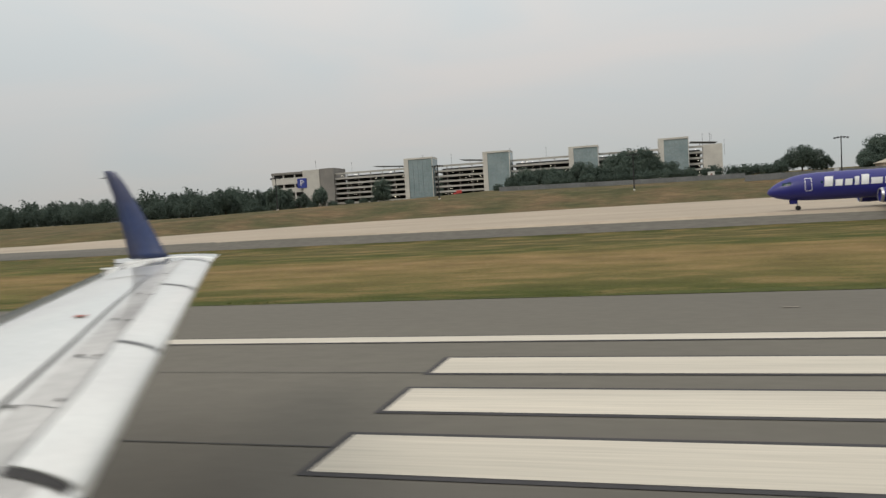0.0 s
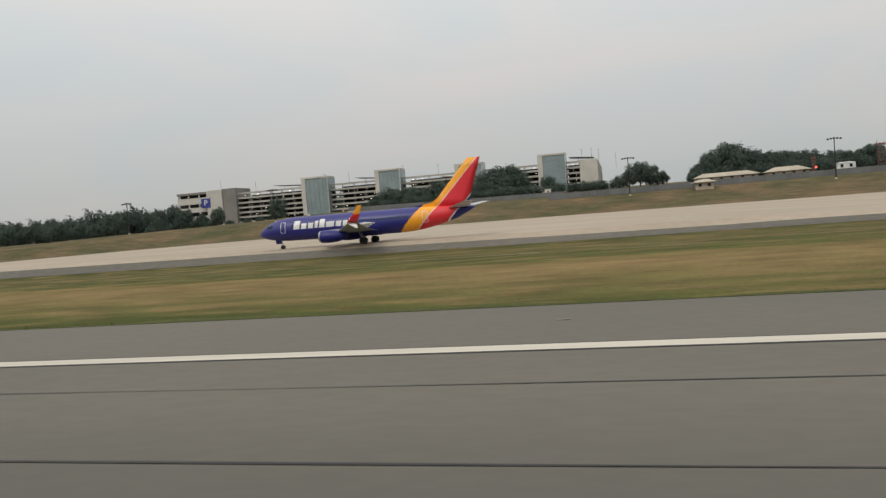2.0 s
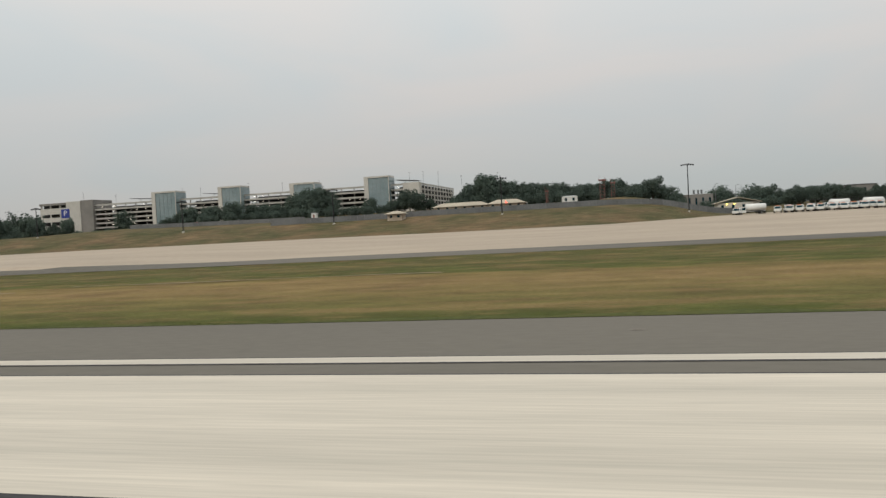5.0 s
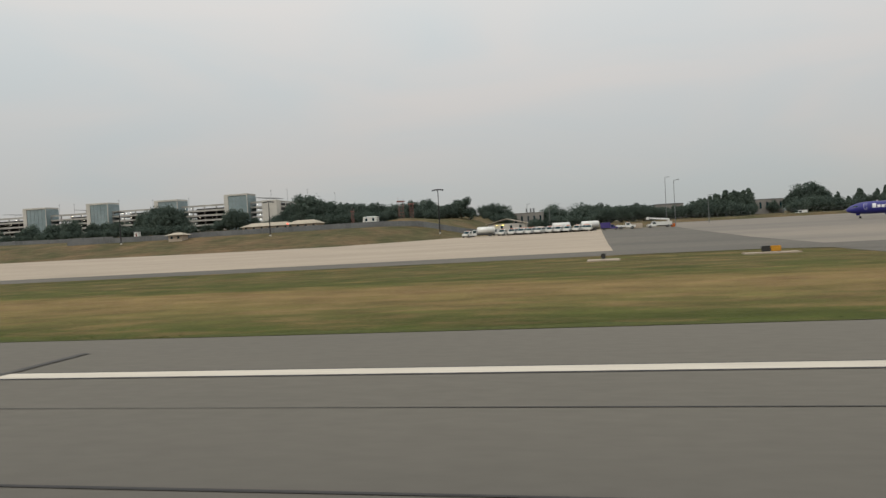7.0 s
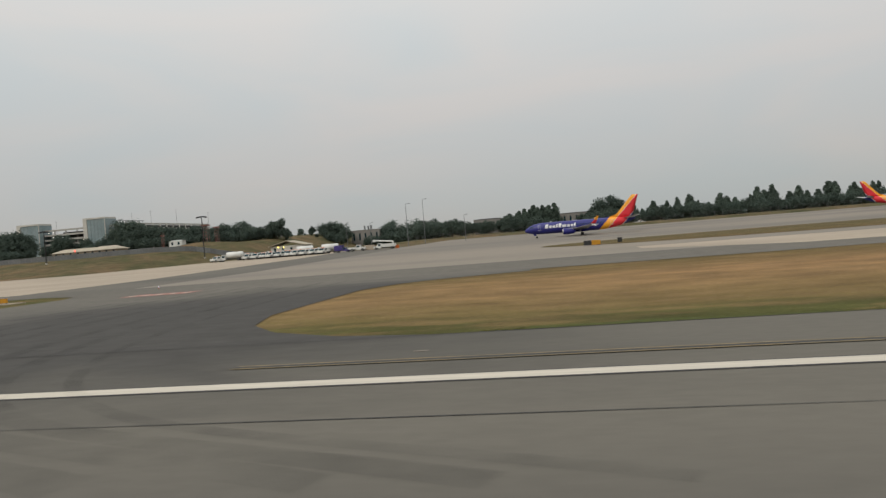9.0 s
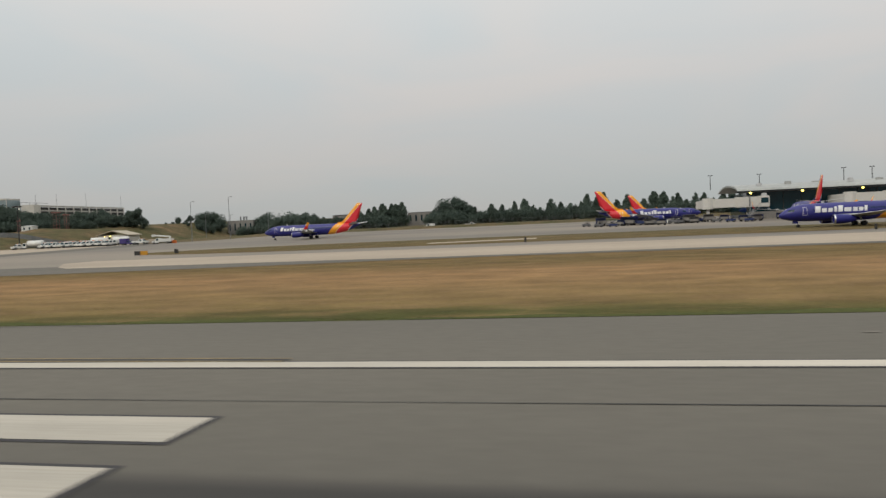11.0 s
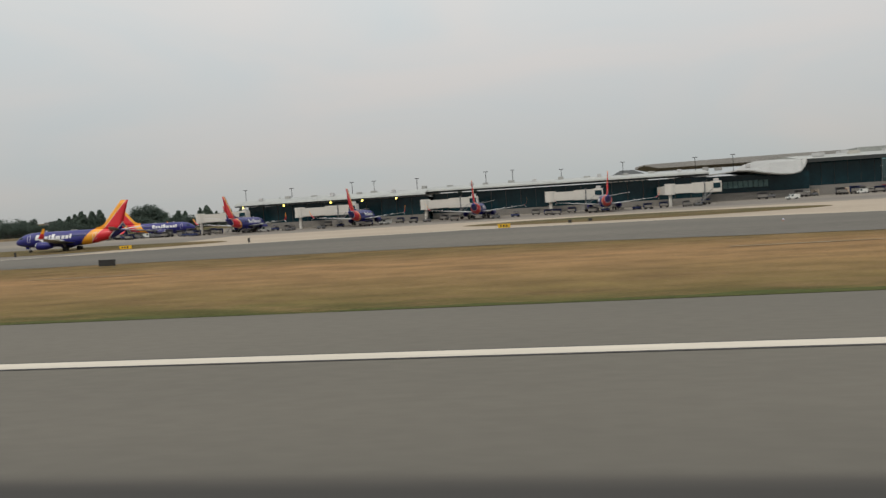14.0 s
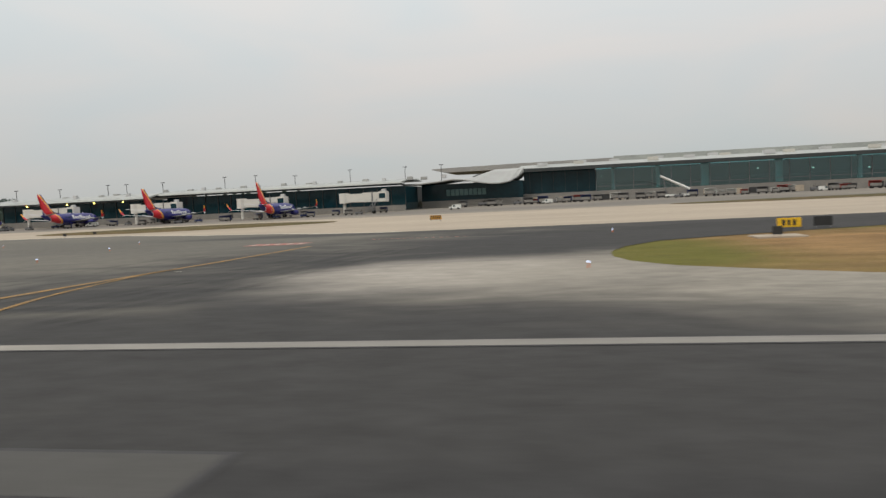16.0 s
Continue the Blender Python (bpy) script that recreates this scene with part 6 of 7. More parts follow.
# striped barrier board beyond the second connector
ob = thing("barrier_board", "black and yellow striped barrier board on the taxiway edge", "barrier", "", pose(756.0, 156.0, land(756, 156) + 0.05) @ Matrix.Scale(1.12, 4))
bm = bmesh.new(); box(bm, -1.15, 1.15, -0.05, 0.05, 0.35, 1.2, 0.02); bd = part("board", bm, M_AMBER, ob)
for k in range(5):
    u = -1.05 + 0.44 * k
    bm = bmesh.new()
    loft(bm, [[(u - 0.11, -0.07, 0.37), (u + 0.11, -0.07, 0.37), (u + 0.11, -0.052, 0.37), (u - 0.11, -0.052, 0.37)], [(u + 0.12, -0.07, 1.18), (u + 0.34, -0.07, 1.18), (u + 0.34, -0.052, 1.18), (u + 0.12, -0.052, 1.18)]])
    part("stripe", bm, M_BLACKSIGN, bd)
for u in (-0.9, 0.9):
    part("leg", rods(((u, 0, 0.0), (u, 0, 0.5), 0.05), n=6), M_STEEL, ob)

# ---- at the gates: jet bridges, floodlights, poles, carts ----
def jet_bridge(x0, x1, y, label="cream jet bridge tunnel on a wheeled column"):
    g = float(np.interp(y, YP, ZP)) + 0.03
    ob = thing("jet_bridge", label, "jet bridge", "jet bridges", pose(x0, y, g))
    L = x1 - x0
    bm = bmesh.new(); box(bm, 2.0, L * 0.55, -1.35, 1.35, 4.5, 7.6, 0.08); tn = part("rear_tunnel", bm, M_BRIDGE, ob)
    bm = bmesh.new(); box(bm, L * 0.5, L - 2.2, -1.6, 1.6, 4.3, 7.9, 0.08); t2 = part("front_tunnel", bm, M_BRIDGE, ob)
    for k in range(int(L * 0.42 / 1.3)):
        bm = bmesh.new(); u = L * 0.5 + 0.6 + 1.3 * k; box(bm, u, u + 0.12, -1.68, -1.58, 4.35, 7.85); part("rib", bm, M_BRIDGE, t2)
    bm = bmesh.new(); rod(bm, (0.9, 0, 4.2), (0.9, 0, 8.0), 1.9, n=16); part("rotunda", bm, M_BRIDGE, ob)
    bm = bmesh.new(); rod(bm, (0.9, 0, 0), (0.9, 0, 4.2), 0.55, n=12); part("rotunda_column", bm, M_BRIDGE, ob)
    bm = bmesh.new(); box(bm, L - 2.3, L + 0.8, -2.1, 2.1, 4.2, 8.1, 0.15); cb = part("cab", bm, M_BRIDGE, ob)
    bm = bmesh.new(); box(bm, L - 2.0, L + 0.4, -2.16, -2.08, 5.6, 7.4); part("cab_window", bm, M_GLASSDARK, cb)
    bm = bmesh.new(); box(bm, L - 1.4, L + 0.2, -0.6, 0.6, 8.1, 9.0, 0.1); part("roof_unit", bm, M_WINGGREY, cb)
    part("lift_column", rods(((L * 0.72, -1.7, 0.9), (L * 0.72, -1.7, 8.3), 0.22), ((L * 0.72, 1.7, 0.9), (L * 0.72, 1.7, 8.3), 0.22), ((L * 0.72, -1.7, 1.0), (L * 0.72, 1.7, 1.0), 0.25)), M_STEEL, ob)
    for s in (-1, 1):
        bm = bmesh.new(); rod(bm, (L * 0.72, s * 0.7 - 0.25, 0.6), (L * 0.72, s * 0.7 + 0.25, 0.6), 0.6, n=14); part("wheel", bm, M_TYRE, ob)
    part("service_stair", rods(((L - 2.5, -2.4, 4.4), (L - 7.5, -2.4, 0.1), 0.09), ((L - 2.5, -3.2, 4.4), (L - 7.5, -3.2, 0.1), 0.09), ((L - 2.5, -2.4, 5.4), (L - 7.5, -2.4, 1.1), 0.05), ((L - 2.5, -3.2, 5.4), (L - 7.5, -3.2, 1.1), 0.05), n=6), M_STEEL, ob)
    # walkway back to the building
    bm = bmesh.new(); box(bm, -0.4, 2.2, 1.6, 22.0, 4.5, 7.5, 0.06); part("walkway", bm, M_BRIDGE, ob)
    return ob


jet_bridge(564.5, 587, 263)
for xa, xb in ((612.5, 632), (658, 676.5), (699.5, 716.5)):
    jet_bridge(xa, xb, 264)
jet_bridge(521, 541, 270)

for x in (537.2, 554.3, 573.6, 586.4, 599.9):
    ob = thing("floodlight", "lit yellow floodlight on a bracket under the eave", "lamp", "eave floodlights", pose(x, 276.2, 11.3))
    bm = bmesh.new(); rod(bm, (0, -0.35, 0), (0, 0.1, 0), 0.42, 0.25, n=12); part("housing", bm, M_DARKSTEEL, ob)
    bm = bmesh.new(); rod(bm, (0, -0.40, 0), (0, -0.36, 0), 0.38, n=12); part("lens", bm, M_YLAMP, ob, "glowing yellow lens")
    part("bracket", rods(((0, 0.05, 0), (0, 1.2, 0.7), 0.06), n=6), M_DARKSTEEL, ob)

for x, z in ((527.5, 19.6), (546.6, 19.4), (575.5, 19.9), (585.2, 19.8), (604, 19.6), (632.7, 20.6), (643.4, 21.1), (663.8, 19.8), (689, 21.1), (716, 20.5), (731, 20.8)):
    dy = 300 + 3 * ((x * 7) % 4)
    ob = thing("light_mast", "slim dark light mast with a short crossbar over the concourse roof", "street lamp", "concourse light masts", pose(x, dy, 14.0))
    part("mast", rods(((0, 0, 0), (0, 0, z - 14), 0.13), n=6), M_DARKSTEEL, ob)
    part("crossbar", rods(((-0.55, 0, z - 14), (0.55, 0, z - 14), 0.08), n=6), M_DARKSTEEL, ob)
    for s in (-1, 1):
        bm = bmesh.new(); box(bm, s * 0.6 - 0.25, s * 0.6 + 0.25, -0.3, 0.3, z - 14.15, z - 13.85, 0.04); part("lamp_head", bm, M_DARKSTEEL, ob)

hut("distant_hall", 720, 600, 29, 24, 18.2, 5.0, M_GREYBROWN, M_ROOFDARK, "distant hall with a dark hipped roof behind the terminal", over=0.6)


def cart(m, paint, label, L=3.0, H=2.0):
    ob = thing("baggage_cart", label, "baggage cart", "ramp carts", m)
    bm = bmesh.new(); box(bm, -L / 2, L / 2, -0.8, 0.8, 0.45, 0.62, 0.03); part("bed", bm, M_DARKSTEEL, ob)
    bm = bmesh.new(); box(bm, -L / 2, L / 2, 0.72, 0.8, 0.62, H); part("side", bm, paint, ob)
    bm = bmesh.new(); box(bm, -L / 2 - 0.05, L / 2 + 0.05, -0.85, 0.85, H, H + 0.08); part("cover", bm, paint, ob)
    bm = bmesh.new(); box(bm, -L / 2 + 0.2, L / 2 - 0.3, -0.6, 0.5, 0.62, H * 0.7, 0.05); part("load", bm, M_GREYBROWN, ob)
    for x in (-L / 2 + 0.5, L / 2 - 0.5):
        for s in (-1, 1):
            bm = bmesh.new(); rod(bm, (x, s * 0.75 - 0.08, 0.25), (x, s * 0.75 + 0.08, 0.25), 0.25, n=10); part("wheel", bm, M_TYRE, ob)
    return ob


def tug(m, paint, label):
    ob = thing("baggage_tug", label, "tractor", "ramp tugs", m)
    bm = bmesh.new(); box(bm, -1.5, 1.3, -0.7, 0.7, 0.35, 1.05, 0.08); part("body", bm, paint, ob)
    bm = bmesh.new(); box(bm, -0.5, 0.9, -0.65, 0.65, 1.85, 1.95, 0.02); part("roof", bm, paint, ob)
    for x in (-0.45, 0.85):
        for s in (-1, 1):
            part("post", rods(((x, s * 0.6, 1.0), (x, s * 0.6, 1.9), 0.04), n=5), M_DARKSTEEL, ob)
    bm = bmesh.new(); box(bm, 0.1, 0.6, -0.5, 0.5, 1.05, 1.4, 0.06); part("seat", bm, M_BLACKSIGN, ob)
    wheels(ob, (-1.0, 0.9), 0.65, 0.32)
    return ob


M_BLUECART = mat("blue_cart_paint", (0.035, 0.05, 0.14), None, 0.5, 0.5, 4.0)
M_REDCART = mat("red_cart_paint", (0.36, 0.06, 0.05), None, 0.5, 0.5, 4.0)
M_GREYCART = mat("grey_cart_paint", (0.16, 0.16, 0.165), None, 0.6, 0.5, 4.0)
CARTS = [cart(on_land(530, 250, 5), M_BLUECART, "blue-sided covered baggage cart on the ramp"), cart(on_land(534, 250, 8), M_GREYCART, "grey covered baggage cart on the ramp"), cart(on_land(770, 300, 0), M_REDCART, "red covered baggage cart on the ramp"), cart(on_land(780, 300, 0), M_WHITE, "white covered baggage cart on the ramp")]
TUGS = [tug(on_land(526, 250, 5), M_BLUECART, "blue baggage tug on the ramp"), tug(on_land(566, 252, 15), M_GREYCART, "grey baggage tug on the ramp")]
rnd = random.Random(11)
for k in range(46):
    x = 480 + 5.2 * k + rnd.uniform(-2, 2)
    copy_thing(rnd.choice(CARTS[:2] + TUGS), on_land(x, rnd.uniform(246, 258) + (14 if k % 3 == 0 else 0), rnd.uniform(-30, 30)))
for k in range(18):
    x = 484 + 2.2 * k + rnd.uniform(-1, 1)
    copy_thing(rnd.choice(CARTS[:2] + TUGS), on_land(x, rnd.uniform(252, 267), rnd.uniform(-40, 40)) @ Matrix.Scale(rnd.uniform(1.0, 1.5), 4))
for k in range(44):
    x = 742 + 5.0 * k + rnd.uniform(-2, 2)
    copy_thing(rnd.choice(CARTS + TUGS[1:]), on_land(x, rnd.uniform(292, 312), rnd.uniform(-25, 25)) @ Matrix.Scale(rnd.uniform(1.0, 1.5), 4))
for x, y, yaw in ((506, 258, 170), (556, 251, 20), (600, 255, 8), (742, 268, 4), (775, 296, 12), (880, 300, 170)):
    copy_thing(first_van, on_land(x, y, yaw) @ Matrix.Scale(0.68, 4))

# mobile stairs by the hall
ob = thing("passenger_stairs", "white mobile passenger stairs raised on a truck chassis", "stairs", "", on_land(825, 297, 0))
part("flight", rods(((-5.6, -0.9, 8.6), (5.2, -0.9, 3.2), 0.45), ((-5.6, 0.9, 8.6), (5.2, 0.9, 3.2), 0.45), n=6), M_WHITE, ob)
for k in range(14):
    bm = bmesh.new(); u = k / 13; box(bm, -5.4 + 10.2 * u - 0.3, -5.4 + 10.2 * u + 0.3, -0.8, 0.8, 8.5 - 5.1 * u, 8.58 - 5.1 * u); part("tread", bm, M_STEEL, ob)
bm = bmesh.new(); box(bm, -4, 5, -1.0, 1.0, 0.6, 1.4, 0.1); part("chassis", bm, M_WHITE, ob)
part("strut", rods(((-3.5, 0, 1.2), (-4.5, 0, 8.0), 0.15), ((2, 0, 1.2), (4, 0, 3.6), 0.15)), M_STEEL, ob)
wheels(ob, (-3, 4), 0.95, 0.45)

# inside the glass hall: columns, a mezzanine and ceiling lamps
for x in (803, 822, 841.5, 871.5, 903, 934, 965, 996):
    w = 1.5 if x in (841.5, 871.5) else 0.8
    bm = bmesh.new(); box(bm, x - w, x + w, 329, 330.6, 7.0, 17.2, 0.1)
    tagged(part("hall_column", bm, M_TITLE), "white square column inside the glass hall", "column", "hall columns")
bm = bmesh.new(); box(bm, 765, 1010, 328, 349, 6.9, 7.0)
tagged(part("hall_floor", bm, M_INTERIOR), "pale hall floor behind the glass", "floor", "", "structure")
bm = bmesh.new(); box(bm, 765, 1010, 341, 349, 10.4, 10.9)
tagged(part("mezzanine", bm, M_INTERIOR), "grey mezzanine slab inside the hall", "floor", "", "structure")
for k in range(10):
    x = 798 + 21 * k + (k * 37) % 9
    bm = bmesh.new(); box(bm, x - 0.3, x + 0.3, 333, 333.6, 13.2 - (k % 3), 13.4 - (k % 3))
    tagged(part("hall_lamp", bm, M_LAMP), "lit lamp inside the glass hall", "lamp", "hall lamps")
for k in range(9):
    x = 790 + 26 * k + (k * 53) % 11
    bm = bmesh.new(); box(bm, x - 2.0, x + 2.0, 350, 355, 20.2, 21.9, 0.08)
    tagged(part("rooftop_unit", bm, M_WINGGREY), "grey ventilation unit on the hall roof", "ventilator", "rooftop units")

# ---- yellow guide lines, red hold markings ----
def ribbon(name, pts, width, material, label, off=0.062, dash=None):
    """A painted line through a few turning points, rounded between them."""
    P = [Vector((x, y, 0)) for x, y in pts]
    P = [2 * P[0] - P[1]] + P + [2 * P[-1] - P[-2]]
    line = []
    for a, b, c, d in zip(P, P[1:], P[2:], P[3:]):
        for k in range(14):
            u = k / 14
            line.append(0.5 * ((2 * b) + (c - a) * u + (2 * a - 5 * b + 4 * c - d) * u * u + (3 * b - a - 3 * c + d) * u ** 3))
    line.append(P[-2])
    verts, faces = [], []
    for k, p in enumerate(line):
        t = (line[min(k + 1, len(line) - 1)] - line[max(k - 1, 0)]).normalized()
        nrm = Vector((-t.y, t.x, 0)) * width / 2
        for q in (p - nrm, p + nrm):
            verts.append((q.x, q.y, float(np.interp(q.y, YP, ZP)) + off))
    for k in range(len(line) - 1):
        if dash and k % 2:
            continue
        faces.append((2 * k, 2 * k + 2, 2 * k + 3, 2 * k + 1))
    me = bpy.data.meshes.new(name)
    me.from_pydata(verts, [], faces)
    me.materials.append(material)
    return tagged(new(name, me), label, "marking", "", "structure")


def guide(pts, w=0.32, border=True, pair=False, paint=None):
    if border:
        ribbon("guide_line_border", pts, w + 0.26, M_SEAM, "dark border of a yellow guide line", 0.058)
    if pair:
        for d in (-0.26, 0.26):
            ends = [Vector((pts[min(k + 1, len(pts) - 1)][0] - pts[max(k - 1, 0)][0], pts[min(k + 1, len(pts) - 1)][1] - pts[max(k - 1, 0)][1])).normalized() for k in range(len(pts))]
            ribbon("guide_line", [(p[0] - d * q.y, p[1] + d * q.x) for p, q in zip(pts, ends)], 0.15, paint or M_FADED, "thin worn yellow taxiway guide line")
    else:
        ribbon("guide_line", pts, w, paint or M_YELLOW, "worn yellow taxiway guide line")


guide(((303.8, 22.0), (306.5, 23.1), (310, 25), (313, 28.3), (315.6, 32.6), (316.0, 43), (316.4, 53), (316.8, 64)), pair=True, border=False)
guide(((326.3, 52), (328.6, 39.5), (330.3, 33.2), (332.2, 28.1), (333.9, 24.9), (335.3, 22.5), (336.8, 20.3), (338.5, 18.2), (341.0, 15.3), (345, 12.0), (352, 9.0)), w=0.26, border=False)
guide(((753.2, 9.0), (753.5, 14), (753.9, 26.5), (754.4, 43.5), (755.3, 62), (755.8, 80)), w=0.54)
guide(((754.7, 54), (755.0, 47), (756.2, 39.2), (758.0, 32.7), (760.7, 26.4), (763.0, 23.2), (767, 18.0), (771.5, 12.9), (776, 9)), w=0.3, border=False)
guide(((364, 24.75), (390, 24.2), (430, 22.7), (474, 21.9)), pair=True, w=0.42, paint=M_FADED)
for x, y in ((326.6, 43.0), (327.6, 37.8), (329.2, 33.0), (331.6, 27.0), (334.7, 21.9), (754.5, 28.7), (753.9, 15.1), (752.6, 22.4), (756.2, 50.5), (752.9, 36.5)):
    sheet("joint_mark", [x, x + 0.6], y - 0.06, y + 0.06, 1, 0.064, M_PAINT, "thin white mark beside the guide line", "marking")
for xa, xb, y in ((318.5, 328.0, 85.5), (744.6, 752.4, 88.0)):
    sheet("hold_marking", [xa, xb], y - 2.2, y + 2.2, 1, 0.060, M_REDPAINT, "worn red hold marking panel on the connector", "marking")
    for k in range(5):
        u = xa + (xb - xa) * (k + 0.3) / 5
        sheet("hold_marking_bar", [u, u + (xb - xa) / 5 * 0.3], y - 1.1, y + 1.1, 1, 0.066, M_PAINT, "white bar on a red hold marking", "marking")
ribbon("hold_line", ((760, 91.2), (766, 90.6), (773, 90.2)), 0.5, M_REDPAINT, "dashed red hold line on the connector", dash=True)

# tyre marks and small runway details
ribbon("skid_mark", ((257.3, 26.0), (257.7, 20), (257.5, 14), (257.0, 9)), 0.40, M_SKID, "dark tyre mark across the runway edge")
for x, y, w in ((128.0, 27.6, 1.1), (129.9, 28.2, 1.0)):
    sheet("tar_patch", [x - w / 2, x + w / 2], y - 0.22, y + 0.22, 1, 0.05, M_SEAM, "small dark tar patch on the shoulder", "marking")
ribbon("shoulder_stripe", ((622.5, 31.2), (621.4, 27.5), (620.8, 24.4)), 0.4, M_APRON, "faint pale diagonal stripe on the runway shoulder")
for k in range(14):
    x = 5 + 60.9 * k
    sheet("edge_light_pad", [x - 0.26, x + 0.26], 26.65, 26.9, 1, 0.05, M_APRON, "small pale pad of a runway edge light", "marking")

M_LINKGLASS = mat("teal_window_glass_painted_lit", (0.13, 0.22, 0.22), (0.09, 0.17, 0.17), 0.15, 0.2, 1.0)
# window band of the link building, its inside light put into the pane colour
for k in range(9):
    bm = bmesh.new(); box(bm, 730.2 + 2.0 * k, 731.9 + 2.0 * k, 317.5, 317.9, 7.6, 10.4)
    tagged(part("link_window", bm, M_LINKGLASS), "pale window pane in the dark link building", "window", "link windows")

# lit taxiway lights along the connectors
M_BLUELENS = glow("lit_blue_white_lens", (0.62, 0.72, 1.0), 1.3)
for x, y in ((735.0, 49.3), (730.5, 67.5), (724.5, 88), (722.5, 98), (691, 107.5), (786.5, 44.0), (316.5, 96), (790, 86)):
    ob = thing("taxiway_light", "small lit blue taxiway edge light on a stem", "lamp", "taxiway edge lights", on_land(x, y, 0))
    part("stem", rods(((0, 0, -0.05), (0, 0, 0.32), 0.04), n=8), M_ORANGE, ob)
    bm = bmesh.new(); rod(bm, (0, 0, 0.32), (0, 0, 0.44), 0.06, 0.04, n=10); part("lens", bm, M_BLUELENS, ob, "glowing blue-white lens")

# thin films of tyre rubber sweeping from the runway into the second connector
def film_material():
    m = bpy.data.materials.new("thin_tyre_rubber_film")
    m.use_nodes = True
    n, l = m.node_tree.nodes, m.node_tree.links
    p = n["Principled BSDF"]
    p.inputs["Base Color"].default_value = (0.03, 0.029, 0.028, 1); p.inputs["Roughness"].default_value = 0.85
    tc = n.new("ShaderNodeTexCoord")
    nz = n.new("ShaderNodeTexNoise"); nz.inputs["Scale"].default_value = 0.35; nz.inputs["Detail"].default_value = 6
    l.new(tc.outputs["Object"], nz.inputs[0])
    mr = n.new("ShaderNodeMapRange"); mr.inputs[1].default_value = 0.35; mr.inputs[2].default_value = 0.75; mr.inputs[3].default_value = 0.0; mr.inputs[4].default_value = 0.20
    l.new(nz.outputs[0], mr.inputs[0]); l.new(mr.outputs[0], p.inputs["Alpha"])
    return m


M_FILM = film_material()
rnd = random.Random(21)
for k in range(11):
    a = 744 + 2.3 * k + rnd.uniform(-1.2, 1.2)
    b = rnd.uniform(4, 9)
    ribbon("tyre_mark", ((a - b * 0.9, 6.0), (a - b * 0.3, 14), (a, 24), (a + 1.6, 36), (a + 2.6, 50), (a + 3.0 + 0.2 * k, 72)), rnd.uniform(0.5, 1.3), M_FILM, "faint curved tyre mark on the asphalt", 0.053 + 0.0006 * k)
for k in range(8):
    a = 329 + 3.2 * k + rnd.uniform(-1, 1)
    ribbon("tyre_mark", ((a + 26, 12), (a + 12, 18), (a + 4, 28), (a, 42), (a - 2, 60), (a - 4, 88)), rnd.uniform(0.5, 1.2), M_FILM, "faint curved tyre mark on the asphalt", 0.053 + 0.0006 * k)

# red beacon at the bungalow's end
ob = thing("beacon", "lit red beacon lamp on a short post behind the fence", "lamp", "", on_bank(141.7, 307, 0))
part("post", rods(((0, 0, -0.2), (0, 0, 3.2), 0.06), n=6), M_STEEL, ob)
bm = bmesh.new(); rod(bm, (0, 0, 3.2), (0, 0, 3.9), 0.4, 0.3, n=10); part("lens", bm, glow("lit_red_lens", (1.0, 0.10, 0.06), 2.4), ob, "glowing red lens")
ob = thing("kiosk", "small white kiosk with a dark door on the bank", "kiosk", "", on_bank(34.2, 352, 0))
bm = bmesh.new(); box(bm, -1.4, 1.4, -1, 1, -0.3, 2.6, 0.04); bd = part("body", bm, M_WHITE, ob)
bm = bmesh.new(); box(bm, -0.4, 0.4, -1.06, -0.99, 0.0, 2.0); part("door", bm, M_REDIRON, bd)
bm = bmesh.new(); box(bm, -1.6, 1.6, -1.2, 1.2, 2.6, 2.8, 0.03); part("roof", bm, M_WINGGREY, ob)

# ---- the aircraft's own wing, as it stands at the start of the run ----
M_WINGTOP = mat("white_wing_skin", (0.66, 0.66, 0.63), (0.58, 0.58, 0.56), 0.35, 0.7, 9.0, grain=0.04, spec=0.4, coat=1.0)
M_WINGBAND = mat("soiled_grey_wing_skin", (0.46, 0.45, 0.43), (0.34, 0.33, 0.315), 0.5, 1.6, 12.0, grain=0.10, stretch=(1, 0.5, 1), coat=0.5)
M_WINGLETBLUE = mat("dark_blue_winglet_paint", (0.026, 0.044, 0.120), (0.045, 0.050, 0.095), 0.35, 1.2, 8.0, coat=0.2)


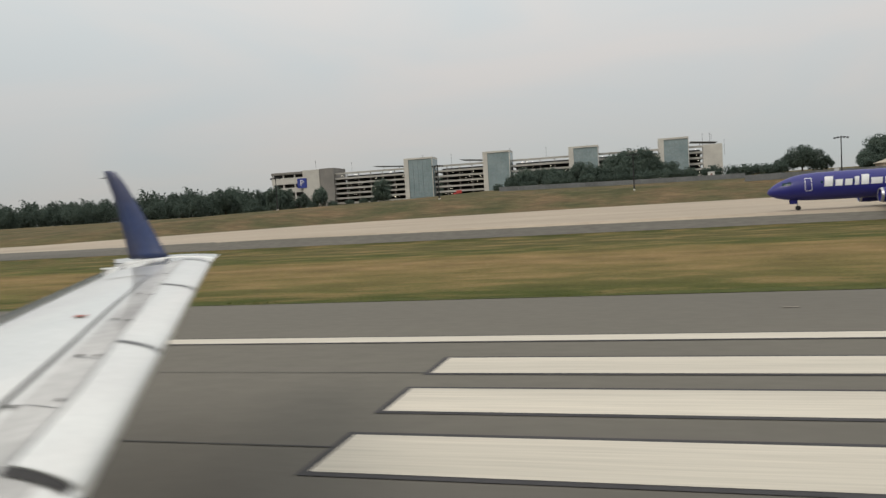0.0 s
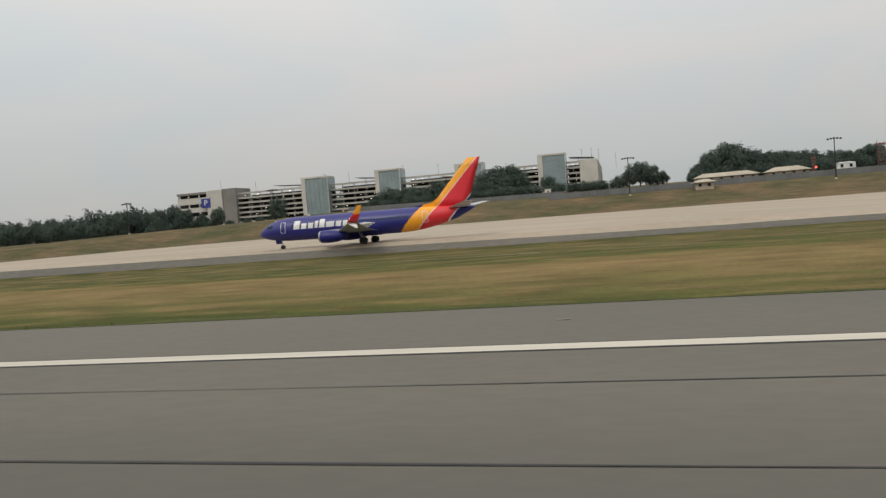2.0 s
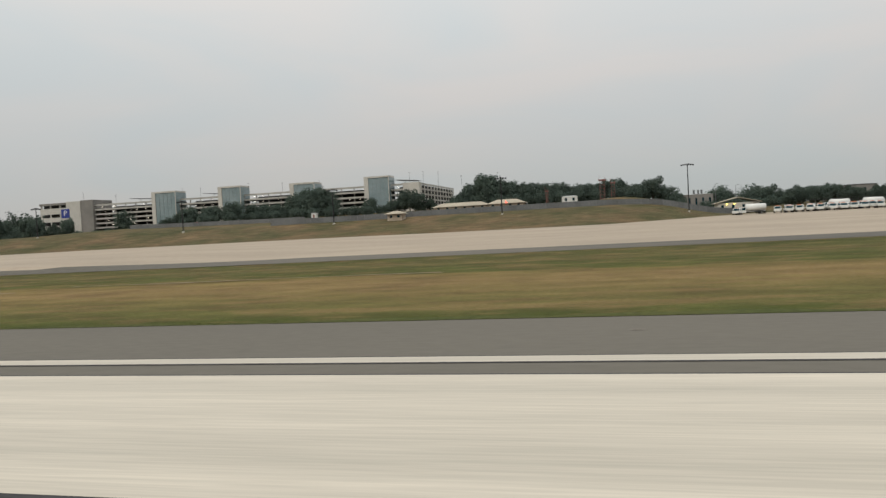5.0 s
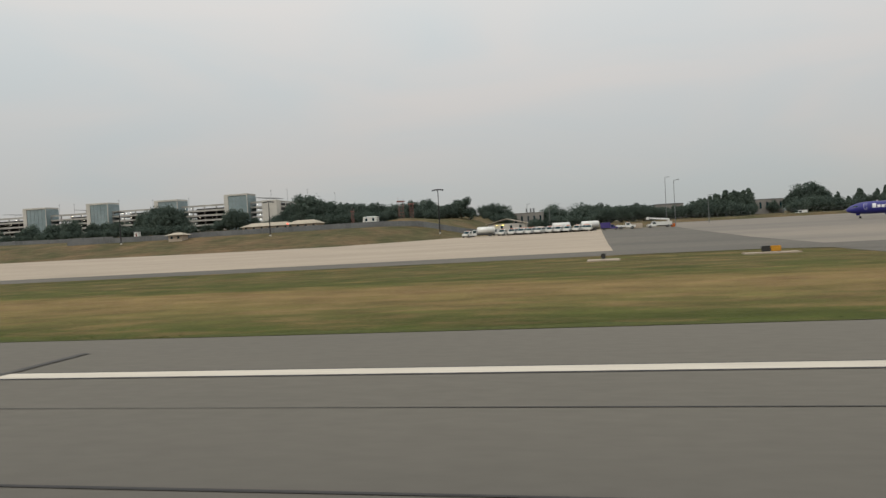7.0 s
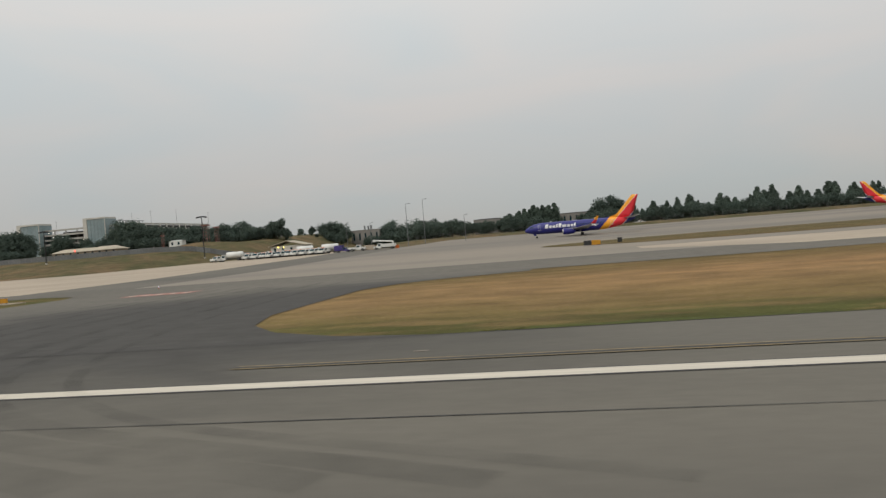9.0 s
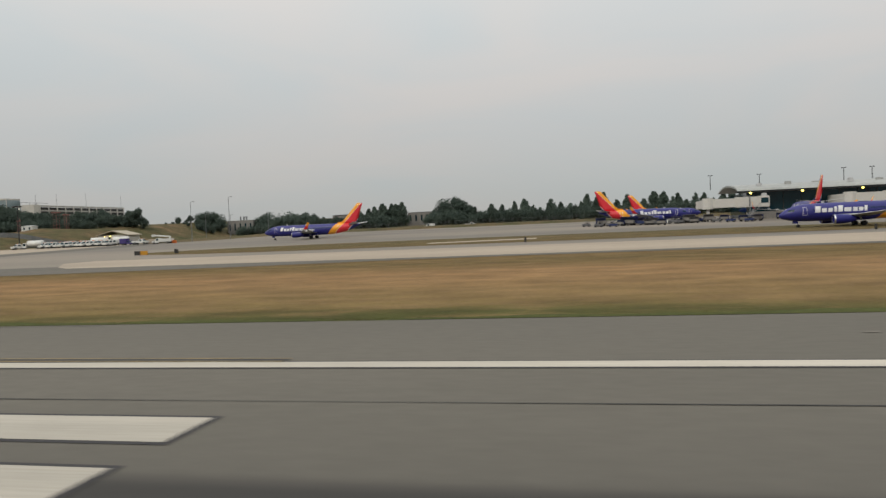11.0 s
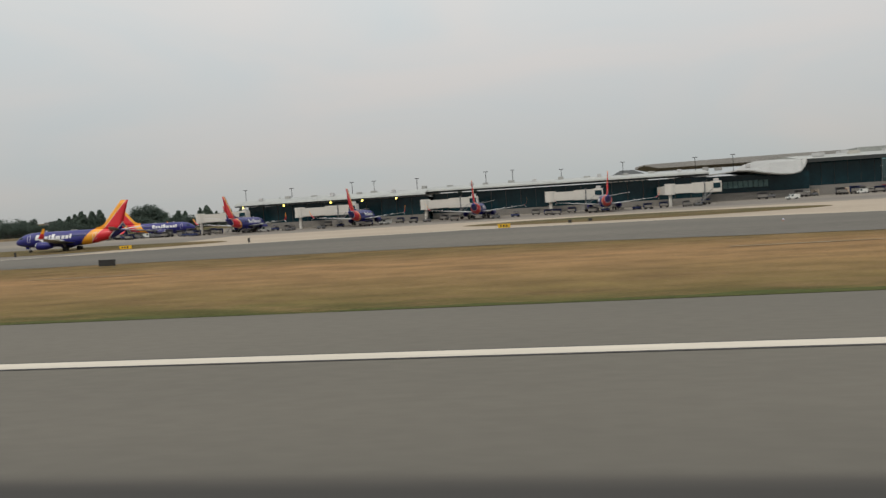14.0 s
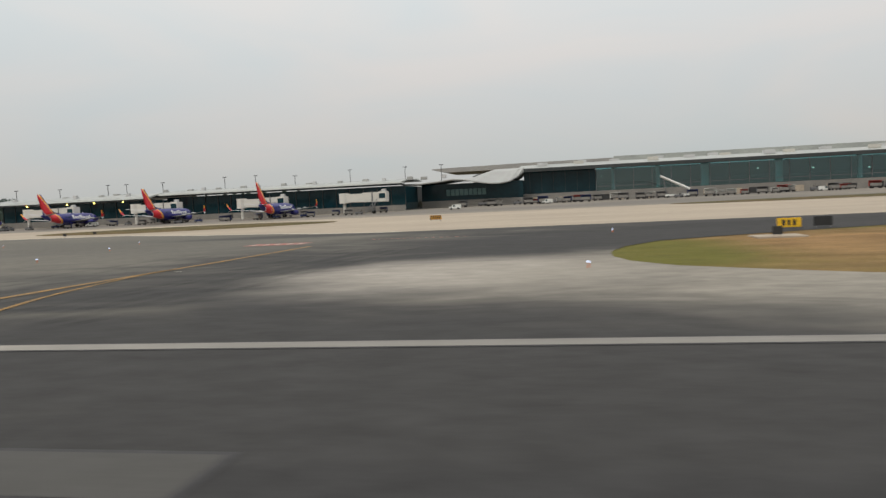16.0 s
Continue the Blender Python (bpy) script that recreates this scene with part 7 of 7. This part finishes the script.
def own_wing():
    ob = thing("airliner_wing", "white swept airliner wing with slats and a blue winglet", "airplane wing")
    ys = (1.9, 3.07, 4.2, 5.46, 6.7, 7.95, 9.3, 10.7, 11.5)
    def le(y):
        return -2.93 - 0.530 * (y - 3.07)
    def te(y):
        return -6.70 - 0.328 * (y - 3.07)
    def top(u):
        return 0.11 * (2.0 * math.sqrt(max(u, 0)) * (1 - u) * 0.62)
    def pt(u, y, upper=True, off=0.0):
        c = le(y) - te(y)
        z = 1.86 + 0.1 * y
        z += c * top(u) + off if upper else -c * 0.6 * top(u) - off
        return (le(y) - c * u, y, z)
    US = (0, 0.006, 0.02, 0.05, 0.1, 0.18, 0.3, 0.45, 0.6, 0.8, 1.0)
    bm = bmesh.new()
    loft(bm, [[pt(u, y) for u in US] + [pt(u, y, False) for u in US[-2:0:-1]] for y in ys])
    sk = part("wing_skin", bm, M_WINGTOP, ob, smooth=True)
    def strip(name, u0, u1, y0, y1, off, material, label="", n=10, m=5):
        bm = bmesh.new()
        g = [[bm.verts.new(pt(u0 + (u1 - u0) * i / m, y0 + (y1 - y0) * j / n, True, off)) for i in range(m + 1)] for j in range(n + 1)]
        for j in range(n):
            for i in range(m):
                bm.faces.new((g[j][i], g[j][i + 1], g[j + 1][i + 1], g[j + 1][i]))
        return part(name, bm, material, sk, label, smooth=True)
    slat_u = line_of((1.9, 3.4, 4.5, 5.35, 6.0, 9.45, 10.5, 11.5), (0.13, 0.13, 0.125, 0.138, 0.152, 0.212, 0.232, 0.245))
    gap_u = line_of((1.9, 4.05, 4.7, 5.9, 7.35, 9.65, 11.5), (0.26, 0.272, 0.28, 0.295, 0.328, 0.372, 0.40))
    def band(name, fu0, fu1, y0, y1, off, material, label="", n=14, m=5):
        bm = bmesh.new()
        g = []
        for j in range(n + 1):
            y = y0 + (y1 - y0) * j / n
            g.append([bm.verts.new(pt(fu0(y) + (fu1(y) - fu0(y)) * i / m, y, True, off)) for i in range(m + 1)])
        for j in range(n):
            for i in range(m):
                bm.faces.new((g[j][i], g[j][i + 1], g[j + 1][i + 1], g[j + 1][i]))
        return part(name, bm, material, sk, label, smooth=True)
    band("spar_panel", lambda y: slat_u(y) + 0.012, lambda y: gap_u(y) - 0.03, 1.9, 11.1, 0.004, M_WINGBAND, "soiled grey skin panel behind the slats")
    band("spoiler_gap", gap_u, lambda y: gap_u(y) + 0.003 + 0.012 * min(1.0, (9.68 - y) / 3.0), 1.9, 9.66, 0.008, M_SEAM, "dark gap line along the wing", m=1)
    strip("flap_gap", 0.835, 0.840, 1.9, 9.9, 0.008, M_GREYBROWN, "thin aileron gap line")
    strip("aileron_gap", 0.77, 0.774, 9.0, 11.3, 0.008, M_GREYBROWN, "thin aileron gap line")
    strip("panel_gap", 0.39, 0.76, 9.66, 9.69, 0.008, M_GREYBROWN, n=1)
    for y in (4.2, 5.36, 6.75, 8.1, 9.7, 11.0):
        band("panel_joint", lambda q: slat_u(q) + 0.016, lambda q: gap_u(q) - 0.045, y, y + 0.012, 0.008, M_STEEL, n=1)
    for y, u, w in ((5.36, 0.215, 0.020), (5.40, 0.165, 0.012), (6.75, 0.24, 0.014), (6.72, 0.175, 0.016), (8.1, 0.19, 0.02), (8.15, 0.27, 0.012), (4.1, 0.24, 0.02), (4.3, 0.15, 0.012), (9.7, 0.26, 0.016)):
        strip("scuff", u, u + w, y + 0.02, y + 0.09, 0.009, M_SKID, "dark scuff mark", n=2, m=2)
    strip("red_mark", 0.40, 0.455, 6.92, 7.02, 0.01, M_REDPAINT, "small red walkway mark", n=2, m=2)
    strip("slat_gap", 0.0, 0.14, 3.20, 3.31, 0.012, M_SEAM, "dark slot at the slat end", n=2)
    strip("root_fairing", 0.0, 0.40, 1.9, 3.19, 0.006, M_WINGBAND, "soiled grey inboard leading edge", n=3)
    # slats in three lengths, each with a rounded nose
    for y0, y1 in ((3.32, 5.90), (5.97, 8.80), (8.88, 11.12)):
        bm = bmesh.new()
        q = []
        for j in range(9):
            y = y0 + (y1 - y0) * j / 8
            k = slat_u(y)
            q.append([pt(u, y, True, 0.018) for u in (k, 0.84 * k, 0.62 * k, 0.40 * k, 0.22 * k, 0.02, 0.008, 0.0)] + [pt(u, y, False, 0.018) for u in (0.008, 0.03, 0.08)])
        loft(bm, q, close=False)
        part("slat", bm, M_WINGTOP, ob, "white leading-edge slat", smooth=True)
        band("slat_edge", slat_u, lambda q: slat_u(q) + 0.006, y0, y1, 0.012, M_STEEL, "grey slat trailing edge", m=1)
        bm = bmesh.new(); loft(bm, [[pt(u, y, True, 0.024) for u in (slat_u(y), 0.8 * slat_u(y), 0.6 * slat_u(y), 0.4 * slat_u(y), 0.04, 0.02, 0.008, 0.0)] + [pt(u, y, False, 0.024) for u in (0.008, 0.03)] for y in (y1 - 0.03, y1 + 0.04)], close=False)
        part("slat_end", bm, M_STEEL, ob, "grey slat end strip")
    # rounded tip fairing and winglet
    bm = bmesh.new()
    loft(bm, [[pt(u, 11.5) for u in US] + [pt(u, 11.5, False) for u in US[-2:0:-1]], [(p[0] - 0.3 * (1 - abs(2 * k / 20 - 1)), 11.98, 3.1 + 0.4 * (p[2] - 3.0)) for k, p in enumerate([pt(u, 11.8) for u in US] + [pt(u, 11.8, False) for u in US[-2:0:-1]])]])
    part("tip_fairing", bm, M_WINGTOP, ob, smooth=True)
    bm = bmesh.new()
    rings = []
    for xl, xt, y, z, th in ((-8.42, -9.33, 11.74, 3.12, 0.07), (-8.55, -9.36, 11.76, 3.22, 0.06), (-8.78, -9.46, 11.80, 3.6, 0.05), (-9.10, -9.58, 11.84, 4.1, 0.04), (-9.40, -9.76, 11.88, 4.55, 0.03), (-9.60, -9.86, 11.9, 4.78, 0.02), (-9.72, -9.86, 11.9, 4.83, 0.01)):
        d = xl - xt
        rings.append([(xl, y, z), (xl - 0.15 * d, y - th, z), (xl - 0.5 * d, y - th, z), (xt, y - 0.004, z), (xt, y + 0.004, z), (xl - 0.5 * d, y + th, z), (xl - 0.15 * d, y + th, z)])
    loft(bm, rings)
    part("winglet", bm, M_WINGLETBLUE, ob, "dark blue swept winglet", smooth=True)
    for z, x, y in ((3.05, -9.5, 11.6), (3.9, -9.6, 11.83), (4.7, -9.85, 11.9)):
        part("static_wick", rods(((x + 0.1, y, z), (x - 0.12, y, z), 0.008), n=5), M_DARKSTEEL, ob)
    part("hinge_fairing", rods(((-7.6, 9.0, 2.72), (-8.75, 9.05, 2.72), 0.06, 0.02), n=8), M_WINGTOP, ob)
    part("hinge_fairing", rods(((-8.4, 11.2, 2.98), (-9.55, 11.25, 2.98), 0.06, 0.02), n=8), M_WINGTOP, ob)
    # the main gear it stands on, inboard of the view
    part("gear_leg", rods(((-5.4, 2.2, 0.4), (-5.2, 2.3, 1.95), 0.11)), M_SILVER, ob)
    for d in (-0.3, 0.3):
        bm = bmesh.new(); rod(bm, (-5.4, 2.2 + d - 0.14, 0.46), (-5.4, 2.2 + d + 0.14, 0.46), 0.46, n=18); part("main_wheel", bm, M_TYRE, ob)
    return ob


own_wing()

# ---- shrink the whole field about the start of the run ----
SHRINK = Matrix.Scale(S, 4)
for ob in list(scene.objects):
    if ob.parent is None and ob.type in {"MESH", "EMPTY", "CURVE", "FONT"}:
        ob.matrix_basis = SHRINK @ ob.matrix_basis
